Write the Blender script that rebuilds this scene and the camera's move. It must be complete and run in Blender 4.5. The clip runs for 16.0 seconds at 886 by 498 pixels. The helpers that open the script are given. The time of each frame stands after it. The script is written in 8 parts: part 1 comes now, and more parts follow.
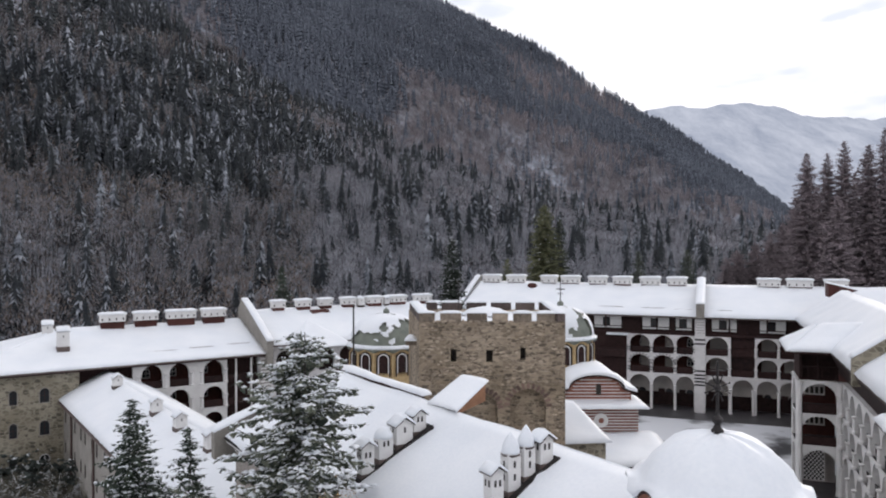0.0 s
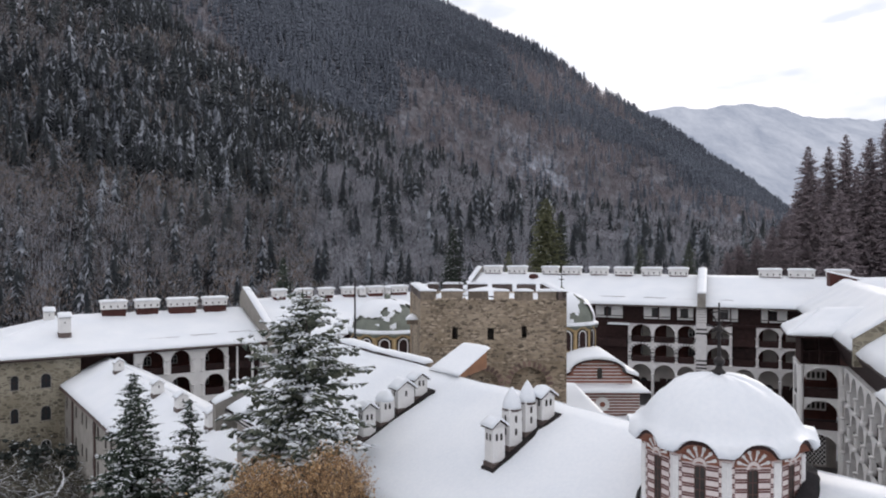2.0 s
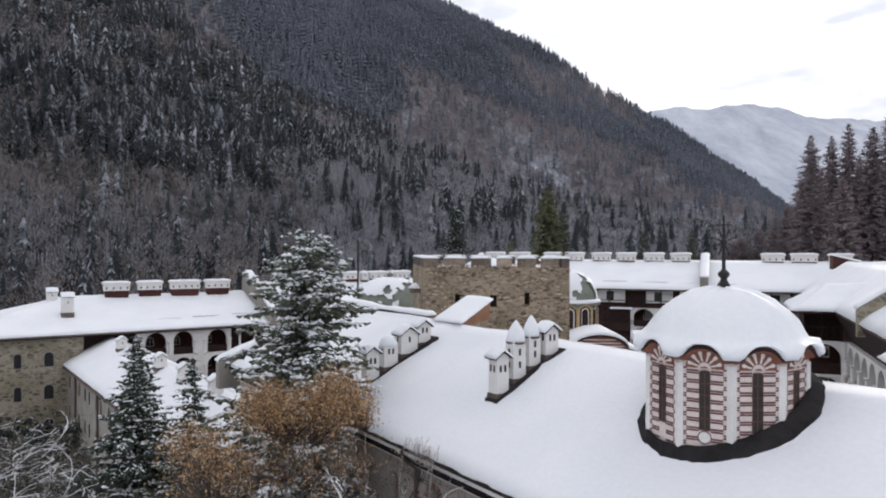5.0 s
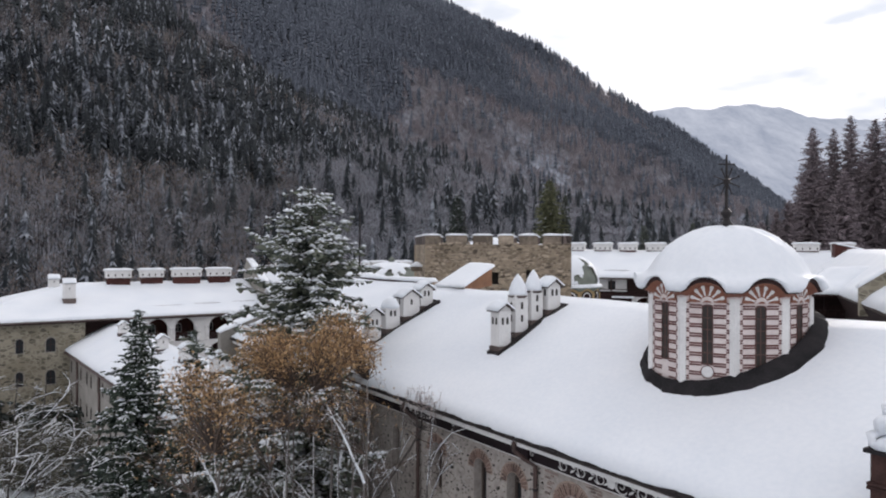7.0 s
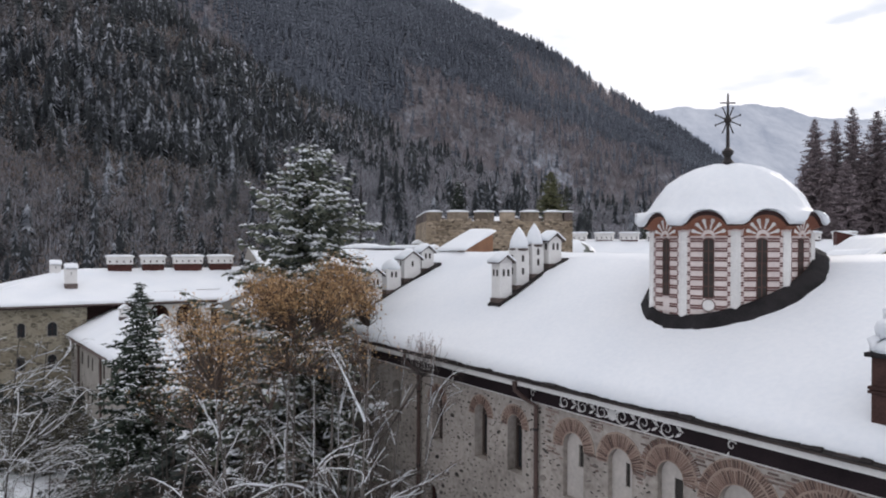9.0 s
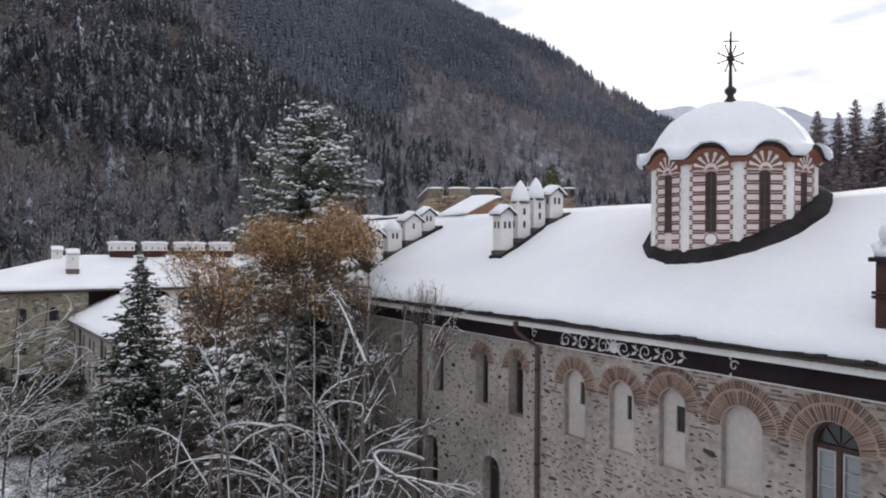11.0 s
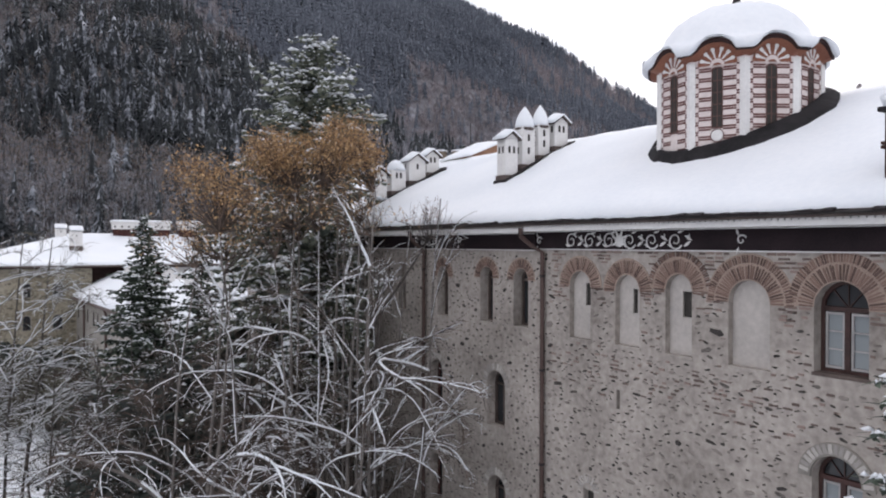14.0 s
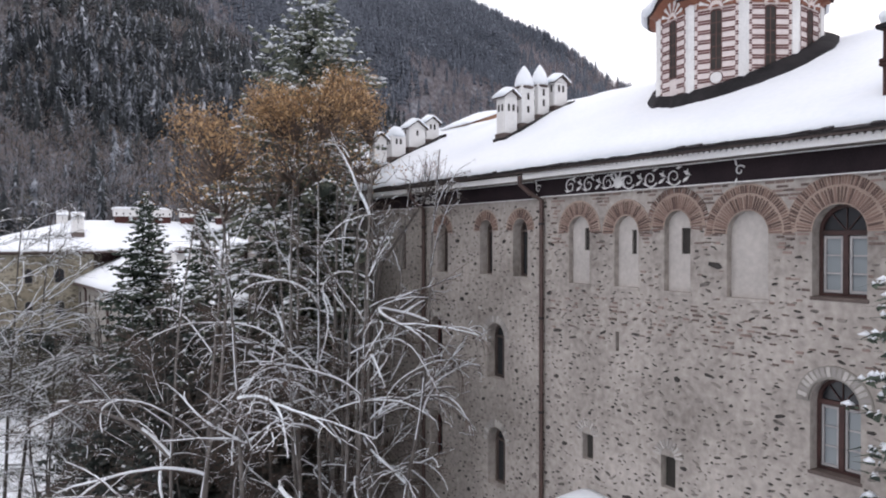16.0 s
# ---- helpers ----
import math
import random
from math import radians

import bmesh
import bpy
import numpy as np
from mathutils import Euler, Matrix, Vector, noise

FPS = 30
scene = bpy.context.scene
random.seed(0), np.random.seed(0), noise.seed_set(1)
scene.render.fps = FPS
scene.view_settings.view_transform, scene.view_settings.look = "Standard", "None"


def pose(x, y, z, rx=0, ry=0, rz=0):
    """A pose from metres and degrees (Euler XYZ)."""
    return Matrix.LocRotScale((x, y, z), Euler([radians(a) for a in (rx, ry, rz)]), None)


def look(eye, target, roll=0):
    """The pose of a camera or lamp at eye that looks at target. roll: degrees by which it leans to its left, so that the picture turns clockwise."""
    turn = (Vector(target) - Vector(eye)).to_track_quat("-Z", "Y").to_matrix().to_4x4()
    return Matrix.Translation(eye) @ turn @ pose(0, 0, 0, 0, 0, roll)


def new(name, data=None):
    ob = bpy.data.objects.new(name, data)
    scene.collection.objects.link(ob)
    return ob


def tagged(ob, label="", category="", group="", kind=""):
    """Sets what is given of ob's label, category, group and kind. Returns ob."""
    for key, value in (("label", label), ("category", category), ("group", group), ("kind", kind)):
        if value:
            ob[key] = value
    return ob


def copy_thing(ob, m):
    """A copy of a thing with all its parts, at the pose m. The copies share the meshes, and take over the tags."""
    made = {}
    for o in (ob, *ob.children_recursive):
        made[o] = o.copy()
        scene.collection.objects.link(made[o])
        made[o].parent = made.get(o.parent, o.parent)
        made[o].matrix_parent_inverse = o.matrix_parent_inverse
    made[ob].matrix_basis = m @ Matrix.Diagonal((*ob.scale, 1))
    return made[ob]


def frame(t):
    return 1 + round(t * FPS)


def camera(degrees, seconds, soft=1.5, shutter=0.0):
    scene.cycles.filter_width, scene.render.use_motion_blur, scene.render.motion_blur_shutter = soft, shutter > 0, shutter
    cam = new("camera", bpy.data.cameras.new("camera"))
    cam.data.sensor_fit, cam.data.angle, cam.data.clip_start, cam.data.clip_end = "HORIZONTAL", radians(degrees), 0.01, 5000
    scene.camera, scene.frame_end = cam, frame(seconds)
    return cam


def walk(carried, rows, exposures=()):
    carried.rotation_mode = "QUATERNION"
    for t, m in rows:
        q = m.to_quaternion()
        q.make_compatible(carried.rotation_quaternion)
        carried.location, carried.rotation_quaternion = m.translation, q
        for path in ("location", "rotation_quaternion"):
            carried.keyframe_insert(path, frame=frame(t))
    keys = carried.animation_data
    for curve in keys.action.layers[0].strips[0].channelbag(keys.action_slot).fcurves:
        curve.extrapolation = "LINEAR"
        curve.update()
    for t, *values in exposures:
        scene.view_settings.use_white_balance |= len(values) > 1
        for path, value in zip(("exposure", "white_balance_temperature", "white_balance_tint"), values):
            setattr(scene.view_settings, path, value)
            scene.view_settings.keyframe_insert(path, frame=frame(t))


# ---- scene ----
cam = camera(62.1, 16.0, 2.0)
METRES, EYE, TILT, LEAN, TURN = 11.0, 22.0, -0.3, 0.0, 0.0
ROWS = [
    (0.0, 0.0, 0.0, 0.0, 0.0, 0.0, -0.0),
    (0.5, -0.0016, 0.001, -0.0303, 0.02, 0.02, -0.02),
    (1.0, -0.0013, 0.0009, -0.0638, 0.04, 0.05, -0.04),
    (1.5, -0.0006, 0.0007, -0.0938, 0.06, 0.06, -0.06),
    (2.0, -0.0012, -0.0009, -0.1275, 0.09, 0.06, -0.08),
    (2.5, -0.0028, -0.0026, -0.1567, 0.1, 0.07, -0.07),
    (3.0, -0.0033, -0.0049, -0.1897, 0.14, 0.06, -0.09),
    (3.5, -0.0036, -0.0051, -0.2179, 0.16, 0.06, -0.1),
    (4.0, -0.0046, -0.0039, -0.251, 0.18, 0.08, -0.1),
    (6.5, -0.0081, 0.0013, -0.4099, 0.32, 0.13, -0.14),
    (7.0, -0.0083, 0.0008, -0.4442, 0.34, 0.14, -0.14),
    (7.5, -0.0074, 0.0004, -0.4748, 0.37, 0.15, -0.17),
    (8.0, -0.0065, -0.0, -0.509, 0.4, 0.14, -0.18),
    (8.5, -0.0065, 0.001, -0.5394, 0.42, 0.14, -0.19),
    (9.0, -0.0066, 0.0021, -0.5738, 0.45, 0.12, -0.19),
    (11.5, -0.0035, 0.0121, -0.7362, 0.63, 0.09, -0.25),
    (12.0, -0.0047, 0.0135, -0.7714, 0.66, 0.08, -0.24),
    (12.5, -0.0061, 0.0144, -0.8017, 0.7, 0.07, -0.22),
    (13.0, -0.0072, 0.0147, -0.8355, 0.74, 0.02, -0.2),
    (13.5, -0.0078, 0.0156, -0.8645, 0.77, -0.02, -0.18),
    (14.0, -0.0075, 0.0155, -0.8963, 0.81, -0.09, -0.14),
    (14.5, -0.0056, 0.015, -0.9234, 0.84, -0.17, -0.12),
    (15.0, -0.0035, 0.0143, -0.9557, 0.88, -0.24, -0.09),
    (15.5, -0.0021, 0.0152, -0.9823, 0.9, -0.3, -0.05),
    (16.0, -0.0017, 0.015, -0.9988, 0.95, -0.36, 0.01),
]
walk(cam, [(t, pose(0, 0, EYE, TILT, LEAN, TURN) @ pose(METRES * x, METRES * y, METRES * z, 90 + pitch, roll, yaw)) for t, x, y, z, yaw, pitch, roll in ROWS],
     exposures=[(0, 0.23, 6500, 14), (9, 0.17, 6500, 14), (13, 0.30, 6500, 15), (16, 0.66, 6500, 16)])

# ---- world and sun ----
SUN_AZ, SUN_EL = 31.0, 17.0      # bearing to the right of the walk's heading, height above the horizon
world = bpy.data.worlds.new("winter_sky")
scene.world = world
world.use_nodes = True
wn, wl = world.node_tree.nodes, world.node_tree.links
wn.clear()
w_out = wn.new("ShaderNodeOutputWorld")
w_bg = wn.new("ShaderNodeBackground")
w_sky = wn.new("ShaderNodeTexSky")
w_sky.sky_type, w_sky.sun_disc = "NISHITA", False
w_sky.sun_elevation, w_sky.sun_rotation = radians(SUN_EL), radians(SUN_AZ)
w_sky.altitude, w_sky.dust_density = 1100, 1.5
w_co = wn.new("ShaderNodeTexCoord")
w_map = wn.new("ShaderNodeMapping")
w_map.inputs["Scale"].default_value = (2.2, 2.2, 7.0)
w_cloud = wn.new("ShaderNodeTexNoise")
w_cloud.inputs["Scale"].default_value, w_cloud.inputs["Detail"].default_value = 1.6, 5
w_ramp = wn.new("ShaderNodeValToRGB")
w_ramp.color_ramp.elements[0].position, w_ramp.color_ramp.elements[0].color = 0.36, (0.45, 0.45, 0.45, 1)
w_ramp.color_ramp.elements[1].position, w_ramp.color_ramp.elements[1].color = 0.52, (1, 1, 1, 1)
w_mix = wn.new("ShaderNodeMixRGB")
w_mix.inputs["Color2"].default_value = (8.85, 8.95, 9.25, 1)
w_thin = wn.new("ShaderNodeTexNoise")
w_thin.inputs["Scale"].default_value, w_thin.inputs["Detail"].default_value = 3.4, 3
w_gap = wn.new("ShaderNodeValToRGB")
w_gap.color_ramp.elements[0].position, w_gap.color_ramp.elements[0].color = 0.56, (8.85, 8.95, 9.25, 1)
w_gap.color_ramp.elements[1].position, w_gap.color_ramp.elements[1].color = 0.70, (6.6, 7.1, 7.7, 1)
wl.new(w_map.outputs["Vector"], w_thin.inputs["Vector"])
wl.new(w_thin.outputs["Fac"], w_gap.inputs["Fac"])
wl.new(w_gap.outputs["Color"], w_mix.inputs["Color2"])
wl.new(w_co.outputs["Generated"], w_map.inputs["Vector"])
wl.new(w_map.outputs["Vector"], w_cloud.inputs["Vector"])
wl.new(w_cloud.outputs["Fac"], w_ramp.inputs["Fac"])
wl.new(w_ramp.outputs["Color"], w_mix.inputs["Fac"])
wl.new(w_sky.outputs["Color"], w_mix.inputs["Color1"])
wl.new(w_mix.outputs["Color"], w_bg.inputs["Color"])
wl.new(w_bg.outputs["Background"], w_out.inputs["Surface"])
w_bg.inputs["Strength"].default_value = 0.11

sun = new("sun", bpy.data.lights.new("sun", "SUN"))
sun.data.energy, sun.data.angle, sun.data.color = 0.9, radians(10), (1.0, 0.93, 0.84)
SUN_WAY = Vector((math.sin(radians(SUN_AZ)) * math.cos(radians(SUN_EL)), math.cos(radians(SUN_AZ)) * math.cos(radians(SUN_EL)), math.sin(radians(SUN_EL))))
sun.matrix_world = look(SUN_WAY * 300, (0, 0, 0))
scene.view_settings.exposure = 0.0

# ---- materials ----
def material(name, low, high, scale=4.0, rough=0.8, bump=0.2, detail=6, fine=30.0, metal=0.0, rand=0.0, spread=0.35, emit=None):
    """Two scales of noise between two colours, with fine relief."""
    m = bpy.data.materials.new(name)
    m.use_nodes = True
    n, l = m.node_tree.nodes, m.node_tree.links
    b = n["Principled BSDF"]
    co = n.new("ShaderNodeTexCoord")
    a = n.new("ShaderNodeTexNoise")
    a.inputs["Scale"].default_value, a.inputs["Detail"].default_value = scale, detail
    f = n.new("ShaderNodeTexNoise")
    f.inputs["Scale"].default_value, f.inputs["Detail"].default_value = fine, 4
    l.new(co.outputs["Object"], a.inputs["Vector"])
    l.new(co.outputs["Object"], f.inputs["Vector"])
    mx = n.new("ShaderNodeMath")
    mx.operation = "MULTIPLY_ADD"
    mx.inputs[1].default_value = 0.4
    l.new(f.outputs["Fac"], mx.inputs[0])
    sc = n.new("ShaderNodeMath")
    sc.operation = "MULTIPLY_ADD"
    sc.inputs[1].default_value, sc.inputs[2].default_value = 0.6, 0.0
    l.new(a.outputs["Fac"], sc.inputs[0])
    l.new(sc.outputs[0], mx.inputs[2])
    r = n.new("ShaderNodeValToRGB")
    r.color_ramp.elements[0].position, r.color_ramp.elements[1].position = 0.5 - spread / 2, 0.5 + spread / 2
    r.color_ramp.elements[0].color, r.color_ramp.elements[1].color = (*low, 1), (*high, 1)
    fac = mx.outputs[0]
    if rand:
        info = n.new("ShaderNodeObjectInfo")
        geo = n.new("ShaderNodeNewGeometry")
        s1 = n.new("ShaderNodeMath")
        s1.operation = "ADD"
        l.new(info.outputs["Random"], s1.inputs[0])
        l.new(geo.outputs["Random Per Island"], s1.inputs[1])
        s2 = n.new("ShaderNodeMath")
        s2.operation = "FRACT"
        l.new(s1.outputs[0], s2.inputs[0])
        s3 = n.new("ShaderNodeMath")
        s3.operation = "MULTIPLY_ADD"
        s3.inputs[1].default_value, s3.inputs[2].default_value = rand, -rand / 2
        l.new(s2.outputs[0], s3.inputs[0])
        s4 = n.new("ShaderNodeMath")
        s4.operation = "ADD"
        l.new(fac, s4.inputs[0])
        l.new(s3.outputs[0], s4.inputs[1])
        fac = s4.outputs[0]
    l.new(fac, r.inputs["Fac"])
    l.new(r.outputs["Color"], b.inputs["Base Color"])
    b.inputs["Roughness"].default_value, b.inputs["Metallic"].default_value = rough, metal
    if bump:
        bp = n.new("ShaderNodeBump")
        bp.inputs["Strength"].default_value, bp.inputs["Distance"].default_value = bump, 0.05
        l.new(mx.outputs[0], bp.inputs["Height"])
        l.new(bp.outputs["Normal"], b.inputs["Normal"])
    return m


SNOW = material("snow", (0.725, 0.765, 0.81), (0.825, 0.85, 0.875), 0.35, 0.6, 0.15, fine=9)
PLASTER = material("limewash", (0.62, 0.61, 0.60), (0.80, 0.79, 0.77), 1.2, 0.85, 0.15, fine=18)
MORTAR = material("rubble_mortar", (0.18, 0.158, 0.140), (0.525, 0.48, 0.435), 0.42, 0.9, 0.8, fine=7, spread=0.36)
RUBBLE = material("rubble_stone", (0.042, 0.037, 0.034), (0.250, 0.222, 0.200), 2.0, 0.85, 0.4, rand=0.75)
TOWERSTONE = material("tower_stone", (0.125, 0.100, 0.077), (0.46, 0.375, 0.285), 0.55, 0.9, 0.6, fine=4, rand=0.34)
ARCADE = material("weathered_limewash", (0.60, 0.58, 0.57), (0.80, 0.785, 0.775), 0.8, 0.85, 0.2, fine=8)
RENDER = material("grey_render", (0.20, 0.185, 0.165), (0.32, 0.30, 0.27), 0.8, 0.9, 0.3, fine=6)
BRICK = material("red_brick", (0.10, 0.064, 0.053), (0.23, 0.152, 0.124), 3.0, 0.85, 0.3, rand=0.6)
BRICKRED = material("red_paint_band", (0.19, 0.07, 0.05), (0.32, 0.13, 0.09), 3.0, 0.8, 0.15, rand=0.3)
DARKWOOD = material("dark_wood", (0.015, 0.008, 0.008), (0.046, 0.023, 0.021), 2.5, 0.7, 0.3, rand=0.2)
REDWOOD = material("red_brown_wood", (0.045, 0.017, 0.015), (0.105, 0.04, 0.033), 2.5, 0.7, 0.3, rand=0.2)
for worn in (DARKWOOD, REDWOOD):
    worn.node_tree.nodes["Principled BSDF"].inputs["Specular IOR Level"].default_value = 0.2
OCHREWOOD = material("ochre_soffit", (0.16, 0.07, 0.036), (0.31, 0.15, 0.073), 2.0, 0.7, 0.2)
LEAD = material("weathered_lead", (0.12, 0.138, 0.118), (0.24, 0.26, 0.215), 0.9, 0.55, 0.2, metal=0.2)
IRON = material("black_iron", (0.015, 0.013, 0.013), (0.04, 0.035, 0.035), 6, 0.5, 0.1, metal=0.5)
PIPE = material("brown_pipe", (0.05, 0.028, 0.024), (0.10, 0.06, 0.05), 4, 0.5, 0.1)
YELLOW = material("yellow_paint", (0.38, 0.265, 0.13), (0.56, 0.42, 0.23), 2, 0.8, 0.1)
BLACKPAINT = material("black_paint", (0.014, 0.013, 0.013), (0.038, 0.032, 0.032), 2, 0.75, 0.1)
# near-black that stands in for the shade inside openings
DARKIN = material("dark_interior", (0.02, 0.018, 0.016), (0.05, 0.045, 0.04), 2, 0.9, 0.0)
BARK = material("bark", (0.032, 0.028, 0.026), (0.10, 0.088, 0.078), 5, 0.9, 0.5)
NEEDLE = material("spruce_needles", (0.028, 0.042, 0.033), (0.085, 0.11, 0.08), 1.5, 0.8, 0.0, rand=0.6)
# pines lifted to mauve: lens flare and haze are put into the colour
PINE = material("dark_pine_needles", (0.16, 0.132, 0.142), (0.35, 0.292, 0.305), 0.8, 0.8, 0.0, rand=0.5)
RUST = material("withered_leaves", (0.27, 0.155, 0.075), (0.58, 0.385, 0.20), 1.5, 0.8, 0.0, rand=0.9)
TWIG = material("bare_twigs", (0.04, 0.034, 0.032), (0.10, 0.085, 0.078), 0.02, 0.9, 0.0, rand=0.6)
BLACKSLATE = material("black_slate", (0.010, 0.010, 0.011), (0.034, 0.031, 0.033), 2.5, 0.75, 0.5, rand=0.2)
SOOTBRICK = material("sooty_brick", (0.022, 0.014, 0.013), (0.075, 0.042, 0.037), 3.5, 0.85, 0.5, rand=0.2)
PALEBARK = material("pale_bark", (0.06, 0.052, 0.047), (0.22, 0.20, 0.185), 3.5, 0.9, 0.5)
for worn in (BLACKSLATE, SOOTBRICK, BLACKPAINT):
    worn.node_tree.nodes["Principled BSDF"].inputs["Specular IOR Level"].default_value = 0.12
ROOFTILE = material("stone_slates", (0.06, 0.045, 0.04), (0.13, 0.10, 0.09), 3, 0.8, 0.3, rand=0.4)


def glass(name):
    m = bpy.data.materials.new(name)
    m.use_nodes = True
    b = m.node_tree.nodes["Principled BSDF"]
    b.inputs["Base Color"].default_value = (0.25, 0.28, 0.29, 1)
    b.inputs["Roughness"].default_value = 0.12
    b.inputs["Specular IOR Level"].default_value = 0.45
    return m


GLASS = glass("window_glass")
DARKGLASS = glass("dark_window_glass")
DARKGLASS.node_tree.nodes["Principled BSDF"].inputs["Base Color"].default_value = (0.03, 0.032, 0.035, 1)


def terrain_material():
    """Forest floor: snow between leaf litter and rock, broken up at several scales."""
    m = bpy.data.materials.new("snowy_forest_floor")
    m.use_nodes = True
    n, l = m.node_tree.nodes, m.node_tree.links
    b = n["Principled BSDF"]
    co = n.new("ShaderNodeTexCoord")
    mp = n.new("ShaderNodeMapping")
    mp.inputs["Scale"].default_value = (1, 1, 0.35)
    l.new(co.outputs["Object"], mp.inputs["Vector"])
    big = n.new("ShaderNodeTexNoise")
    big.inputs["Scale"].default_value, big.inputs["Detail"].default_value = 0.006, 8
    fin = n.new("ShaderNodeTexNoise")
    fin.inputs["Scale"].default_value, fin.inputs["Detail"].default_value = 0.12, 8
    fin.inputs["Roughness"].default_value = 0.7
    l.new(mp.outputs["Vector"], big.inputs["Vector"])
    l.new(mp.outputs["Vector"], fin.inputs["Vector"])
    r1 = n.new("ShaderNodeValToRGB")
    r1.color_ramp.elements[0].position, r1.color_ramp.elements[1].position = 0.40, 0.68
    r1.color_ramp.elements[0].color, r1.color_ramp.elements[1].color = (0.125, 0.13, 0.15, 1), (0.42, 0.45, 0.51, 1)
    l.new(fin.outputs["Fac"], r1.inputs["Fac"])
    r2 = n.new("ShaderNodeValToRGB")
    r2.color_ramp.elements[0].position, r2.color_ramp.elements[1].position = 0.42, 0.6
    r2.color_ramp.elements[0].color, r2.color_ramp.elements[1].color = (0.72, 0.66, 0.63, 1), (1, 1, 1, 1)
    l.new(big.outputs["Fac"], r2.inputs["Fac"])
    mu = n.new("ShaderNodeMixRGB")
    mu.blend_type = "MULTIPLY"
    mu.inputs["Fac"].default_value = 1
    l.new(r1.outputs["Color"], mu.inputs["Color1"])
    l.new(r2.outputs["Color"], mu.inputs["Color2"])
    l.new(mu.outputs["Color"], b.inputs["Base Color"])
    b.inputs["Roughness"].default_value = 0.95
    return m


FLOOR = terrain_material()


def paving_material():
    """Wet dark flagstones with trodden snow lying in patches."""
    m = bpy.data.materials.new("wet_paving")
    m.use_nodes = True
    n, l = m.node_tree.nodes, m.node_tree.links
    b = n["Principled BSDF"]
    co = n.new("ShaderNodeTexCoord")
    a = n.new("ShaderNodeTexNoise")
    a.inputs["Scale"].default_value, a.inputs["Detail"].default_value = 0.16, 6
    l.new(co.outputs["Object"], a.inputs["Vector"])
    r = n.new("ShaderNodeValToRGB")
    r.color_ramp.elements[0].position, r.color_ramp.elements[1].position = 0.38, 0.50
    r.color_ramp.elements[0].color, r.color_ramp.elements[1].color = (0.06, 0.06, 0.065, 1), (0.70, 0.72, 0.75, 1)
    l.new(a.outputs["Fac"], r.inputs["Fac"])
    l.new(r.outputs["Color"], b.inputs["Base Color"])
    b.inputs["Roughness"].default_value = 0.5
    return m


PAVING = paving_material()
WETSTONE = material("wet_flagstones", (0.035, 0.033, 0.036), (0.11, 0.105, 0.11), 0.6, 0.4, 0.2, fine=5)


def rubble_material(name, low, high, mortar, scale=3.0, flat=1.9, edge=0.06):
    """Coursed rubble seen from afar: uneven flat stones in paler mortar, with relief."""
    m = bpy.data.materials.new(name)
    m.use_nodes = True
    n, l = m.node_tree.nodes, m.node_tree.links
    b = n["Principled BSDF"]
    co = n.new("ShaderNodeTexCoord")
    warp = n.new("ShaderNodeTexNoise")
    warp.inputs["Scale"].default_value = scale * 0.8
    mix = n.new("ShaderNodeMixRGB")
    mix.inputs["Fac"].default_value = 0.12
    l.new(co.outputs["Object"], warp.inputs["Vector"])
    l.new(co.outputs["Object"], mix.inputs["Color1"])
    l.new(warp.outputs["Color"], mix.inputs["Color2"])
    mp = n.new("ShaderNodeMapping")
    mp.inputs["Scale"].default_value = (1, 1, flat)
    l.new(mix.outputs["Color"], mp.inputs["Vector"])
    v = n.new("ShaderNodeTexVoronoi")
    v.inputs["Scale"].default_value = scale
    e = n.new("ShaderNodeTexVoronoi")
    e.feature = "DISTANCE_TO_EDGE"
    e.inputs["Scale"].default_value = scale
    l.new(mp.outputs["Vector"], v.inputs["Vector"])
    l.new(mp.outputs["Vector"], e.inputs["Vector"])
    sep = n.new("ShaderNodeSeparateColor")
    l.new(v.outputs["Color"], sep.inputs["Color"])
    r = n.new("ShaderNodeValToRGB")
    r.color_ramp.elements[0].color, r.color_ramp.elements[1].color = (*low, 1), (*high, 1)
    l.new(sep.outputs["Red"], r.inputs["Fac"])
    st = n.new("ShaderNodeTexNoise")
    st.inputs["Scale"].default_value, st.inputs["Detail"].default_value = 0.35, 6
    l.new(co.outputs["Object"], st.inputs["Vector"])
    stain = n.new("ShaderNodeValToRGB")
    stain.color_ramp.elements[0].position, stain.color_ramp.elements[1].position = 0.35, 0.62
    stain.color_ramp.elements[0].color, stain.color_ramp.elements[1].color = (0.62, 0.6, 0.56, 1), (1, 1, 1, 1)
    l.new(st.outputs["Fac"], stain.inputs["Fac"])
    lim = n.new("ShaderNodeMath")
    lim.operation = "LESS_THAN"
    lim.inputs[1].default_value = edge
    l.new(e.outputs["Distance"], lim.inputs[0])
    jm = n.new("ShaderNodeMixRGB")
    jm.inputs["Color2"].default_value = (*mortar, 1)
    l.new(lim.outputs[0], jm.inputs["Fac"])
    l.new(r.outputs["Color"], jm.inputs["Color1"])
    mu = n.new("ShaderNodeMixRGB")
    mu.blend_type = "MULTIPLY"
    mu.inputs["Fac"].default_value = 1
    l.new(jm.outputs["Color"], mu.inputs["Color1"])
    l.new(stain.outputs["Color"], mu.inputs["Color2"])
    l.new(mu.outputs["Color"], b.inputs["Base Color"])
    bp = n.new("ShaderNodeBump")
    bp.inputs["Strength"].default_value, bp.inputs["Distance"].default_value = 0.6, 0.06
    l.new(e.outputs["Distance"], bp.inputs["Height"])
    l.new(bp.outputs["Normal"], b.inputs["Normal"])
    b.inputs["Roughness"].default_value = 0.9
    return m


